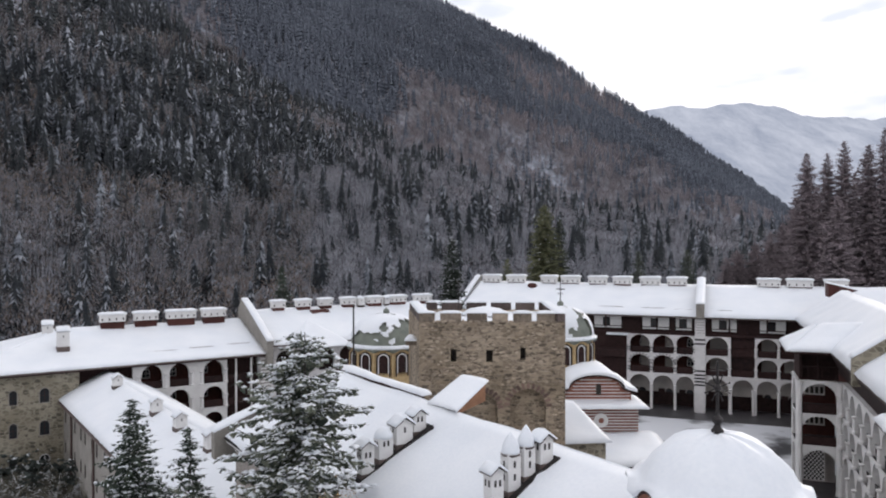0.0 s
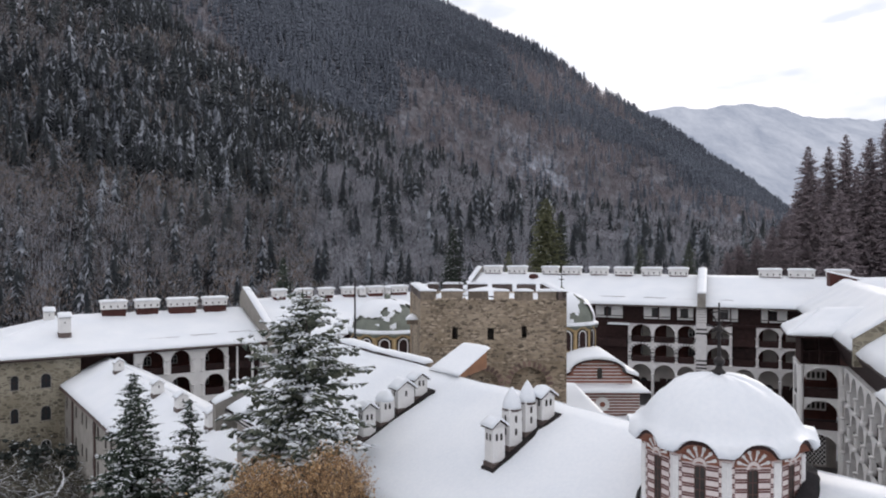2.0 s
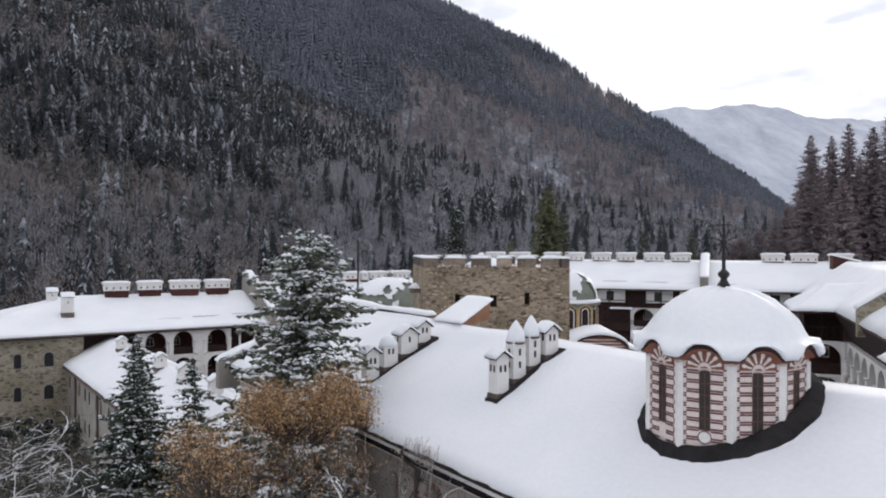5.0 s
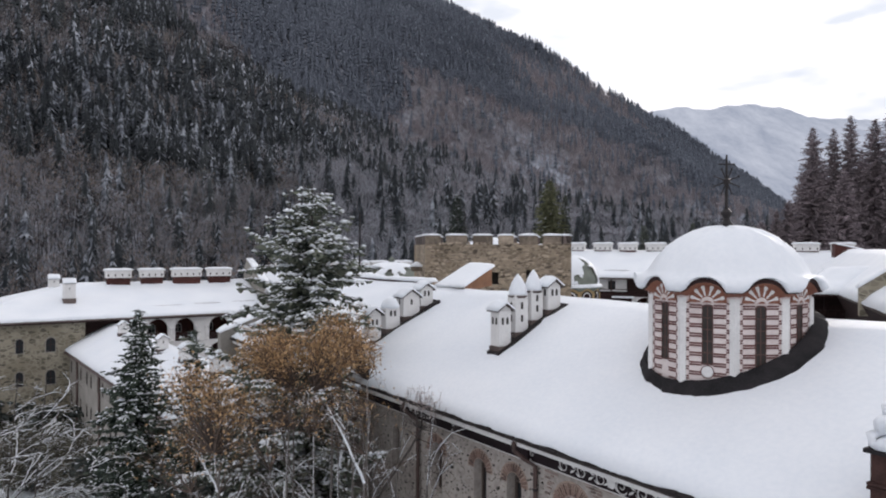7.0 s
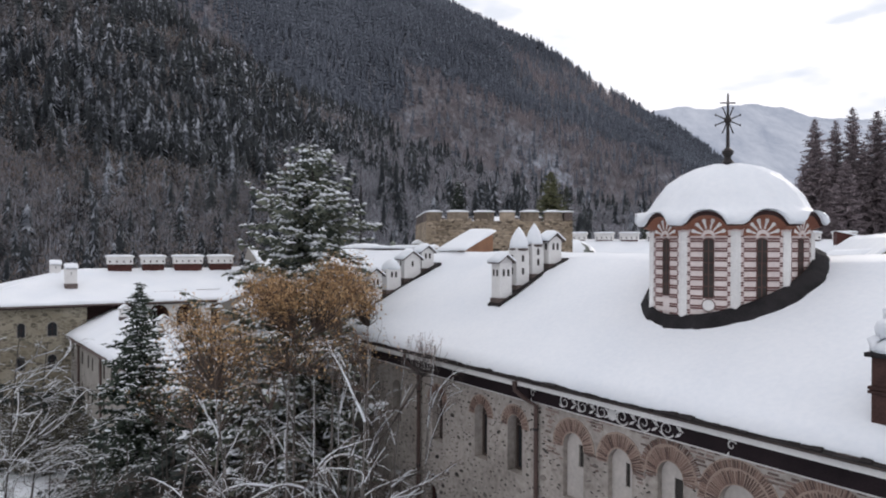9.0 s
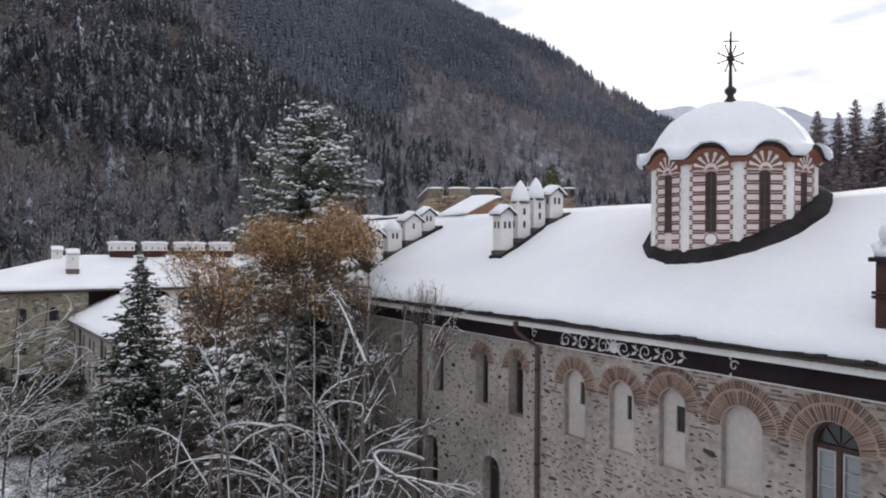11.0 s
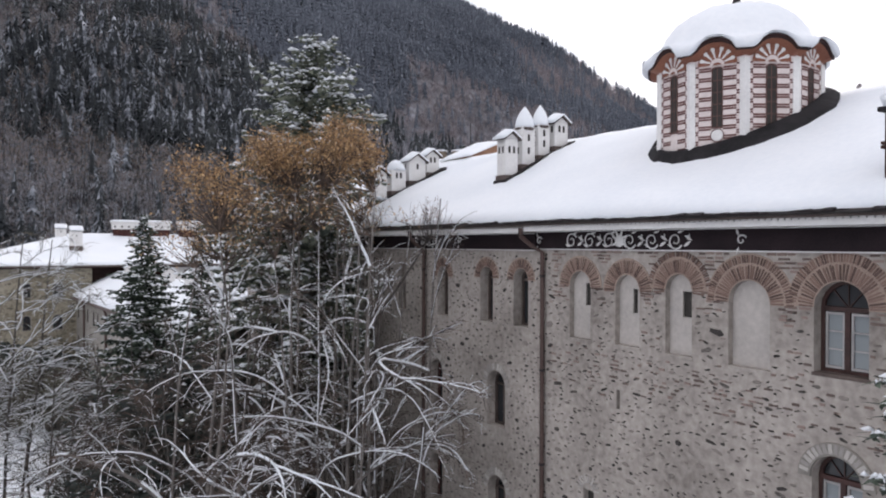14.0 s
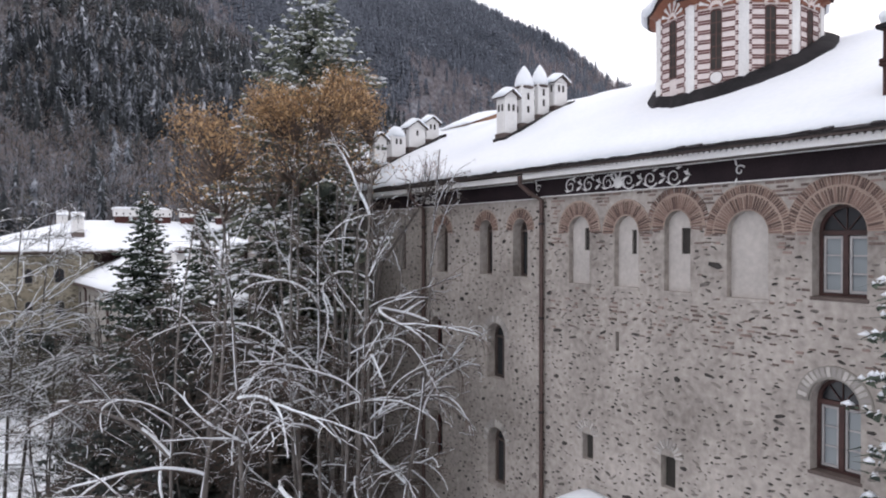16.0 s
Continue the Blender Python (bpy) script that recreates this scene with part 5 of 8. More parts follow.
# brown brick chimney by the eave
bc = thing("brick_chimney", NEAR @ pose(8.25, 0.22, 12.38, 0, 0, 0), "tall soot-dark brick chimney with two snow-covered ledges", "chimney")
part("foot", box(-0.36, 0.36, -0.36, 0.36, 0.40, 0.62, bevel=0.03), SOOTBRICK, bc)
part("shaft", box(-0.31, 0.31, -0.31, 0.31, 0.62, 1.76, bevel=0.03), SOOTBRICK, bc)
for z in (0.62, 1.16, 1.22):
    part("collar", box(-0.345, 0.345, -0.345, 0.345, z, z + 0.05, bevel=0.012), SOOTBRICK, bc)
part("ledge", box(-0.38, 0.38, -0.38, 0.38, 1.70, 1.77, bevel=0.015), BLACKSLATE, bc)
for z, r in ((1.77, 0.42), (2.02, 0.36), (2.24, 0.24)):
    heap = lathe([(r * 0.90, z - 0.02), (r * 1.06, z + 0.05), (r * 1.08, z + 0.12), (r * 0.97, z + 0.19), (r * 0.6, z + 0.25), (0.05, z + 0.27)], 28, turn=0.39)
    for v in heap.verts:
        v.co += 0.10 * noise.noise_vector(v.co * 6.5 + Vector((z, 0, 0)))
    part("ledge_snow", heap, SNOW, bc, smooth=True)
part("rod", tube([(0, 0, 2.2), (0.02, 0, 2.62)], 0.012, 5), IRON, bc)

# gabled bridge roof behind the ridge
link = thing("link_roof", NEAR, "snowy sloping link roof with an ochre timber side", "roof")
q = [(-11.9, 4.9, 15.44), (-9.95, 4.9, 15.50), (-11.0, 7.05, 16.30), (-12.4, 6.7, 16.30)]
part("timber_side", poly([[q[1], q[2], (q[2][0], q[2][1], 15.5), (q[1][0], q[1][1], q[1][2] - 0.1)], [q[0], q[3], (q[3][0], q[3][1], 15.5), (q[0][0], q[0][1], q[0][2] - 0.1)], [q[2], q[3], (q[3][0], q[3][1], 15.5), (q[2][0], q[2][1], 15.5)]]), OCHREWOOD, link, "ochre boarded side")
own = snow_sheet([(-11.95, 4.8, 15.50), (-9.85, 4.85, 15.54), (-10.9, 7.15, 16.33), (-12.45, 6.8, 16.33)], 0.13, step=0.2, rough=0.03)
part("link_snow", own, SNOW, link, smooth=True)

# ---- other ranges round the court ----
def arcade(parent, x0, x1, z0, z1, y, bays, mat, depth=0.45, crown=0.35, foot=0.0):
    """A storey of an arcade: one pierced wall; bays are (centre, width)."""
    return part("arcade", slab([(x0, z0), (x1, z0), (x1, z1), (x0, z1)], [arch(c, w, z0 + foot, z1 - crown, 12) for c, w in bays], y, y + depth), mat, parent, "white arches")


def ridge_chimney(m, w, label="white ridge chimney box with small vents under snow", h=1.0, base=0.5, d=0.9):
    e = thing("chimney", m, label, "chimney", "ridge chimneys")
    part("base", box(-w / 2 + 0.12, w / 2 - 0.12, -d / 2 + 0.1, d / 2 - 0.1, -0.5, base, bevel=0.02), REDWOOD, e, "dark red boarded base")
    part("box", box(-w / 2, w / 2, -d / 2, d / 2, base, base + h * 0.62, bevel=0.04), PLASTER, e)
    n = max(2, int(w / 0.62))
    for k in range(n):
        x = (k - (n - 1) / 2) * (w - 0.5) / max(1, n - 1)
        part("vent", slab(arch(x, 0.16, base + 0.18, base + 0.42), [], -d / 2 - 0.006, -d / 2 + 0.03), DARKIN, e)
    part("cap", box(-w / 2 - 0.1, w / 2 + 0.1, -d / 2 - 0.1, d / 2 + 0.1, base + h * 0.62, base + h * 0.72, bevel=0.02), PLASTER, e)
    part("cap_snow", snow_sheet([(-w / 2 - 0.14, -d / 2 - 0.14, base + h * 0.72), (w / 2 + 0.14, -d / 2 - 0.14, base + h * 0.72), (w / 2 + 0.14, d / 2 + 0.14, base + h * 0.72), (-w / 2 - 0.14, d / 2 + 0.14, base + h * 0.72)], 0.22, step=0.22, rough=0.03), SNOW, e, smooth=True)
    return e


def small_window(parent, x, z, w, h, y, wood=None, white=False, square=False):
    e = thing("window", Matrix.Identity(4), "", "")
    e.parent = parent
    rise = 0.01 if square else None
    part("frame", slab(arch(x, w + 0.12, z - 0.06, z + h + 0.06, 6, rise), [arch(x, w, z, z + h, 6, rise)], y - 0.03, y + 0.05), PLASTER if white else (wood or RENDER), e)
    part("pane", slab(arch(x, w, z, z + h, 6, rise), [], y - 0.015, y - 0.005), DARKGLASS, e)
    part("bar", box(x - 0.025, x + 0.025, y - 0.03, y - 0.012, z, z + h), PLASTER if white else DARKWOOD, e)
    part("bar", box(x - w / 2, x + w / 2, y - 0.028, y - 0.012, z + h * 0.5 - 0.02, z + h * 0.5 + 0.02), PLASTER if white else DARKWOOD, e)
    return e



# lower range west of the near one
ANNEX = axes((-36.9, 70.7, 0), 0.59, -0.807)
annex = thing("residential_range", ANNEX, "lower grey-rendered range with three rows of small windows", "building", "monastery ranges")
part("wall", box(-8, 42, 0.4, 1.0, -6, 6.95), RENDER, annex, "stained grey render")
part("wall", box(-8, 42, 8.0, 8.6, -6, 6.95), RENDER, annex)
gable_roof(annex, -8, 41.5, 0, 7.0, 4.4, 9.2, 9, 7.0, thick=0.16, snow=0.2)
for z in (5.0, 2.2, -0.7):
    for k in range(17):
        x = 1.0 + 2.35 * k + (0.5 if k % 2 else 0)
        small_window(annex, x, z, 0.55, 1.15, 0.4)
for x in (4.4, 14.2, 25.5, 36):
    part("downpipe", tube([(x, 0.1, 6.8), (x, 0.28, 6.4), (x, 0.3, -5)], 0.10, 6), PIPE, annex, "dark downpipe")
part("gutter", tube([(-8, -0.06, 6.86), (41.5, -0.06, 6.86)], 0.09, 6), PIPE, annex)
for L, h in ((7.0, 0.95), (19.9, 1.0), (26.0, 1.0), (32.6, 1.1)):
    turret(ANNEX @ pose(L, 3.7, 8.95), 0.8, 0.8, h, "gable", "white chimney house with a snowy gabled cap", 1)

# west range: rubble outside the court, arcades inside it
WEST = NEAR @ pose(-65, 0, 0, 0, 0, 90)
west = thing("residential_range", WEST, "four-storey range of ochre rubble with white arcades to the court", "building", "monastery ranges")
part("wall", box(-13, -1.6, 0.9, 1.6, -6, 9.75), WESTSTONE, west, "ochre and grey rubble")
# recess boards near-black: the eave's shadow is put into their colour
part("recess_wall", box(-1.6, 3.3, 2.0, 2.3, -6, 9.75), DARKWOOD, west, "boarded recess darkened for the eave's shade")
part("side_wall", box(-13, -12.4, 1.6, 16, -6, 9.75), WESTSTONE, west)
part("back_wall", box(-13, 17.3, 4.2, 4.6, -6, 9.75), REDWOOD, west, "dark gallery wall")
for x in (-7.2, -4.6):
    for z, hh in ((7.0, 1.35), (3.9, 1.35), (0.9, 1.1)):
        small_window(west, x, z, 0.8 if x > -5 else 0.62, hh, 0.9, white=(z < 1 and x > -5))
for x in (-10.0,):
    for z in (7.0, 3.9):
        small_window(west, x, z, 0.6, 1.3, 0.9)
part("fascia", box(-13, 17.0, 0.15, 0.9, 9.7, 9.84), DARKWOOD, west, "dark eave boards")
gable_roof(west, -13.5, 17.0, 0, 10.0, 8.8, 13.0, 17, 10, thick=0.16, snow=0.22, hip0=11.0)
bays = [(5.15, 2.1), (7.9, 2.0), (11.45, 2.1)]
arcade(west, 3.3, 12.9, 7.2, 9.85, 0.9, bays, PLASTER, crown=0.25)
arcade(west, 3.3, 12.9, 4.6, 7.2, 0.9, bays, PLASTER, crown=0.35)
arcade(west, 3.3, 12.9, 1.6, 4.6, 0.9, bays, PLASTER, crown=0.5)
for x in (3.9, 6.5, 9.15, 10.15, 12.75):
    for z0, z1 in ((7.2, 8.6), (4.6, 5.9)):
        part("column", lathe([(0.26, z0), (0.26, z0 + 0.1), (0.17, z0 + 0.16), (0.16, z1 - 0.16), (0.27, z1 - 0.06), (0.27, z1)], 10), PLASTER, west, "white round column", m=pose(x, 0.85, 0))
for z in (7.2, 4.6):
    part("parapet", box(3.3, 16.4, 1.0, 1.12, z, z + 0.75), DARKWOOD, west, "dark boarded parapet")
    part("floor", box(3.3, 17.3, 1.35, 4.2, z - 0.2, z), DARKWOOD, west)
part("gallery_wall", box(12.9, 16.5, 2.2, 2.4, 1.6, 9.8), DARKWOOD, west, "dark timber gallery")
for x in (13.9, 15.6):
    part("post", tube([(x, 1.0, 1.6), (x, 1.0, 9.8)], 0.12, 8), PLASTER, west)
for x in (4.9, 7.6, 11.0):
    for z in (7.5, 4.9):
        small_window(west, x + 0.3, z + 0.35, 0.7, 0.9, 4.2, white=True)
pier = part("pier", box(16.5, 17.6, 0.4, 1.6, 1.6, 10.3), PLASTER, west, "white pier with dark stripes")
for k in range(13):
    part("stripe", box(16.48, 17.62, 0.385, 0.41, 5.2 + k * 0.36, 5.34 + k * 0.36), RENDER, pier)
for px, w in ((2.25, 2.6), (5.7, 2.5), (9.5, 3.2), (13.2, 2.7)):
    ridge_chimney(WEST @ pose(px + 0.3, 8.2, 12.9), w, base=0.75, h=1.15)
turret(WEST @ pose(-2.7, 4.0, 11.5), 1.1, 1.1, 1.9, "gable", "white chimney house standing on the snow slope", 1, plinth=0.35)
turret(WEST @ pose(-3.7, 8.4, 12.4), 1.0, 1.0, 1.3, "gable", "white chimney house by the ridge", 1)
for k, (px, y, w) in enumerate(((6.4, 2.0, 3.0), (10.6, 2.2, 2.8), (14.6, 2.4, 2.6))):
    part("snow_crack", box(px - w / 2, px + w / 2, y - 0.04, y + 0.04, 10.22 + y * 0.341, 10.245 + y * 0.341), ROOFTILE, west)

# back range with its fire gable
back_range = thing("residential_range", WEST, "far range behind the church under snow with ridge chimneys", "building", "monastery ranges")
part("wall", box(17.6, 50, 2.2, 2.8, -6, 10.6), DARKWOOD, back_range, "dark timber galleries")
gable_roof(back_range, 17.6, 50.5, 0, 10.8, 8.8, 14.0, 17, 10.8, thick=0.16, snow=0.22, step=0.8)
arcade(back_range, 17.6, 50, 7.4, 10.6, 1.0, [(19.5 + 2.6 * k, 2.0) for k in range(12)], ARCADE, crown=0.6)
arcade(back_range, 17.6, 50, 1.6, 7.4, 1.0, [(19.5 + 2.6 * k, 2.0) for k in range(12)], ARCADE, crown=0.6)
lean = thing("porch_roof", WEST, "snowy porch roof projecting from the far range", "roof")
part("slates", poly([[(20.2, -2.2, 10.6), (26.5, -2.2, 10.6), (23.0, 3.0, 13.2)], [(20.2, -2.2, 10.5), (26.5, -2.2, 10.5), (23.0, 3.0, 13.1)], [(20.2, -2.2, 10.6), (20.2, 1.2, 11.2), (23.0, 3.0, 13.2)], [(26.5, -2.2, 10.6), (26.5, 1.2, 11.2), (23.0, 3.0, 13.2)]]), SNOW, lean)
part("post", box(20.6, 20.8, -1.9, -1.7, 1.6, 10.6), DARKWOOD, lean)
part("post", box(26.0, 26.2, -1.9, -1.7, 1.6, 10.6), DARKWOOD, lean)
gab = thing("fire_gable", WEST @ pose(17.3, 0, 0, 0, 0, 90), "tall rendered fire gable with snow on its coping", "wall")
part("wall", slab([(-0.4, 8.5), (9.8, 8.5), (9.8, 14.4), (8.6, 15.6), (7.6, 15.2), (-0.4, 11.4)], [], -0.35, 0.35), RENDER, gab)
own = snow_sheet([(-0.5, -0.42, 11.4), (7.6, -0.42, 15.22), (7.6, 0.42, 15.22), (-0.5, 0.42, 11.4)], 0.2, step=0.25)
own = snow_sheet([(7.6, -0.42, 15.22), (8.6, -0.42, 15.62), (8.6, 0.42, 15.62), (7.6, 0.42, 15.22)], 0.2, step=0.25, bm=own)
part("coping_snow", own, SNOW, gab, smooth=True)
for p, w in ((21.4, 1.7), (24.7, 1.9), (27.7, 1.8), (30.9, 1.9), (34.7, 2.3), (38.3, 2.5), (42.3, 2.6)):
    ridge_chimney(WEST @ pose(p, 8.3, 13.95), w, base=0.35, h=1.1)
turret(WEST @ pose(32.7, 8.3, 13.9), 0.9, 0.9, 1.1, "dome", "white chimney turret with a rounded snow cap", 1)
turret(WEST @ pose(36.6, 8.3, 13.9), 0.7, 0.7, 1.0, "gable", "white chimney house by the ridge", 1)
dorm = thing("roof_dormer", WEST @ pose(26.6, 6.6, 13.0), "dark red dormer half buried in snow", "dormer")
part("hood", poly([[(-1.3, -1.2, -0.2), (1.2, -1.2, -0.2), (1.2, 1, 0.9), (-1.3, 1, 0.9)], [(-1.3, -1.2, -0.2), (-1.3, 1, 0.9), (-1.3, 1, -0.4)], [(1.2, -1.2, -0.2), (1.2, 1, 0.9), (1.2, 1, -0.4)], [(-1.3, -1.2, -0.2), (1.2, -1.2, -0.2), (1.2, -1.0, -0.5), (-1.3, -1.0, -0.5)]]), REDWOOD, dorm)

# far range across the court
FAR = axes((31.2, 90, 0), 0.938, -0.347)
far_range = thing("residential_range", FAR, "four-storey arcaded range with dark timber top floor under snow", "building", "monastery ranges")
part("rear_wall", box(-38, 24, 14.5, 15, -6, 13), PLASTER, far_range)
part("gallery_wall", box(-38, 13, 2.6, 3.0, 5.9, 13.2), REDWOOD, far_range, "dark gallery back wall")
part("ground_wall", box(-38, 13, 2.6, 3.0, 1.0, 5.9), NICHE, far_range, "pale ground-floor wall")
# dark strip that paints the shade low on the ground-floor wall
part("dado", box(-9, 12, 2.5, 2.6, 1.6, 3.3), DARKWOOD, far_range)
gable_roof(far_range, -30.8, 24, -1.2, 13.3, 8, 16.6, 17, 13.3, thick=0.2, snow=0.22, step=0.9)
left_bays = [(-6.9, 2.5), (-4.08, 2.5), (-1.5, 2.1)]
right_bays = [(2.2, 2.6), (7.8, 2.3), (10.3, 2.3)]
for z0, z1, cr in ((1.6, 6.1, 0.28), (6.1, 8.55, 0.2), (8.55, 11.0, 0.2)):
    extra = [(5.1, 2.4)] if z0 < 2 else []
    arcade(far_range, -8.5, -0.35, z0, z1, 0, left_bays, ARCADE, crown=cr)
    arcade(far_range, 0.85, 11.75, z0, z1, 0, right_bays + extra, ARCADE, crown=cr) if z0 < 2 else None
    if z0 > 2:
        arcade(far_range, 0.85, 3.75, z0, z1, 0, [(2.2, 2.6)], ARCADE, crown=cr)
        arcade(far_range, 6.45, 11.75, z0, z1, 0, right_bays[1:], ARCADE, crown=cr)
        part("gallery_front", box(3.75, 6.45, 0.5, 0.7, z0, z1), DARKWOOD, far_range, "dark timber gallery front")
        for a, b in ((-8.4, -0.35), (0.9, 11.7)):
            part("parapet", box(a, b, 0.12, 0.22, z0, z0 + 0.8), DARKWOOD, far_range, "dark boarded parapet")
        part("floor", box(-20, 13, 0.45, 2.6, z0 - 0.2, z0), DARKWOOD, far_range)
    cols = (-8.25, -5.5, -2.65, -0.4, 3.6, 6.55, 9.03, 11.6) if z0 > 2 else (-8.25, -5.5, -2.65, 3.75, 6.25, 9.03, 11.6)
    for x in cols:
        zt = z1 - cr - 1.2
        col = part("column", lathe([(0.22, z0), (0.22, z0 + 0.12), (0.165, z0 + 0.2), (0.155, zt - 0.2), (0.24, zt - 0.08), (0.24, zt)], 10), ARCADE, far_range, "white round column", m=pose(x, -0.04, 0))
        if z0 > 2 and x < 0:
            for k in range(3):
                part("stripe", lathe([(0.175, z0 + 0.3 + k * 0.3), (0.175, z0 + 0.42 + k * 0.3)], 10), BLACKPAINT, col, m=pose(0, 0, 0))
# alternating dark voussoirs on the middle arches
vous = part("voussoir", box(-0.5, 0.5, -0.5, 0.5, 0, 1), BLACKPAINT, far_range)
vous.matrix_basis = pose(-6.95, 0, 8.15) @ Matrix.Diagonal((0.12, 0.04, 0.25, 1))
for c, w in left_bays:
    for k in range(11):
        q = 8 + 16.4 * k
        again(vous, pose(c + (w / 2 + 0.02) * math.cos(radians(q)), 0, 8.55 - 0.2 - w / 2 + (w / 2 + 0.02) * math.sin(radians(q)), 0, 90 - q, 0) @ Matrix.Diagonal((0.13, 0.03, 0.22, 1)))
# top timber floor
part("top_wall", box(-20, 13, 0.35, 0.6, 11.0, 13.3), DARKWOOD, far_range, "dark timber top floor")
for a, b in ((-12.6, -9.2), (-6.6, -3.4), (-2.6, -0.9 + 0.2), (1.6, 4.4), (7.0, 9.8)):
    panel = part("panel", box(a, b, 0.28, 0.35, 11.5, 13.2), PLASTER, far_range, "white plaster panel")
    small_window(far_range, a + (b - a) * 0.45, 11.85, 0.80, 0.95, 0.28, DARKWOOD, square=True)
    part("rail", box(a - 0.1, b + 0.1, 0.2, 0.27, 11.7, 11.8), DARKWOOD, far_range)
for k in range(16):
    part("post", box(-19.6 + 2.1 * k, -19.45 + 2.1 * k, 0.12, 0.27, 11.0, 13.25), DARKWOOD, far_range)
part("beam", box(-20, 13, -0.1, 0.2, 10.9, 11.12), DARKWOOD, far_range)
part("left_front", box(-20, -8.5, 0.3, 0.6, 1.6, 11.0), DARKWOOD, far_range, "dark timber gallery front")
part("canopy_snow", box(-10.9, -8.2, -1.2, 0.3, 10.75, 10.95, bevel=0.06), SNOW, far_range)
part("balcony", box(-12.0, -8.6, -0.9, 0.3, 8.0, 9.0), DARKWOOD, far_range)
for x in (-7.2, -3.9, -1.4, 2.1, 7.6, 10.4):
    for z in (8.8, 6.4):
        small_window(far_range, x + 0.5, z + 0.4, 0.75, 1.0, 2.6, white=True)
    small_window(far_range, x + 0.4, 2.6, 0.8, 1.1, 2.6, DARKWOOD)
    part("door", box(x - 0.9, x - 0.1, 2.52, 2.6, 1.6, 3.7), DARKWOOD, far_range)
for x, w in ((-6.2, 1.5), (-3.3, 1.4), (2.5, 2.2), (8.1, 1.6), (10.6, 1.5)):
    for z in (8.95, 6.5):
        part("panel", box(x - w / 2, x + w / 2, 2.56, 2.60, z, z + 1.5), NICHE, far_range, "white plaster panel")
fp = part("pier", box(-0.35, 0.85, -0.7, 0.5, 1.4, 13.6), ARCADE, far_range, "white pier with black bands")
for z in (4.9, 5.3, 5.7, 6.1, 6.6, 9.9, 10.4):
    part("stripe", box(-0.37, 0.87, -0.72, -0.69, z, z + 0.2), BLACKPAINT, fp)
for k in range(7):
    part("stripe", box(-0.36, 0.86, -0.71, -0.69, 11.3 + k * 0.32, 11.36 + k * 0.32), RENDER, fp)
part("pier_stack", box(-0.2, 0.75, -1.5, 9.0, 13.2, 13.6), RENDER, far_range)
st = poly([[(-0.2, -1.4, 13.3), (0.75, -1.4, 13.3), (0.75, -1.4, 14.9), (-0.2, -1.4, 14.9)], [(-0.2, 8, 16.6), (0.75, 8, 16.6), (0.75, 8, 17.6), (-0.2, 8, 17.6)], [(-0.2, -1.4, 13.3), (-0.2, 8, 16.6), (-0.2, 8, 17.6), (-0.2, -1.4, 14.9)], [(0.75, -1.4, 13.3), (0.75, 8, 16.6), (0.75, 8, 17.6), (0.75, -1.4, 14.9)], [(-0.2, -1.4, 14.9), (0.75, -1.4, 14.9), (0.75, 8, 17.6), (-0.2, 8, 17.6)]])
part("fire_gable", st, RENDER, far_range, "rendered fire gable")
part("gable_snow", snow_sheet([(-0.28, -1.45, 14.9), (0.83, -1.45, 14.9), (0.83, 8, 17.6), (-0.28, 8, 17.6)], 0.2, step=0.3), SNOW, far_range, smooth=True)
for x, w in ((-28.46, 2.6), (-24.82, 2.7), (-20.05, 2.3), (-17.0, 2.6), (-13.25, 2.5), (-9.9, 2.5), (-6.24, 2.6), (-2.8, 2.5), (8.4, 2.7), (12.0, 3.0), (16.1, 2.6)):
    ridge_chimney(FAR @ pose(x, 7.6, 16.5), w, base=0.2, h=1.25)
part("end_gable", poly([[(-30.6, -1.2, 12.5), (-30.6, 8.4, 17.5), (-30.6, 9.4, 17.6), (-30.6, 9.4, 12.5)], [(-31.1, -1.2, 12.5), (-31.1, 8.4, 17.5), (-31.1, 9.4, 17.6), (-31.1, 9.4, 12.5)], [(-30.6, -1.2, 13.6), (-31.1, -1.2, 13.6), (-31.1, 8.4, 17.5), (-30.6, 8.4, 17.5)]]), RENDER, far_range)
part("gable_snow", snow_sheet([(-31.25, -1.2, 13.7), (-30.45, -1.2, 13.7), (-30.45, 8.4, 17.5), (-31.25, 8.4, 17.5)], 0.2, step=0.4), SNOW, far_range, smooth=True)
fd = thing("roof_dormer", FAR @ pose(-22.2, 6.4, 15.9), "small dark dormer in the snow roof", "dormer")
part("hood", lathe([(0.7, -0.5), (0.7, 0.5), (0.45, 0.75), (0.05, 0.8)], 10), REDWOOD, fd)

for x, y, w in ((-5.6, 0.5, 3.2), (-1.7, 0.35, 2.0), (2.6, 0.3, 2.6), (-10.5, 0.6, 3.0)):
    part("snow_crack", box(x - w / 2, x + w / 2, y - 0.05, y + 0.05, 13.52 + (y + 1.2) * 0.3587, 13.55 + (y + 1.2) * 0.3587), ROOFTILE, far_range)

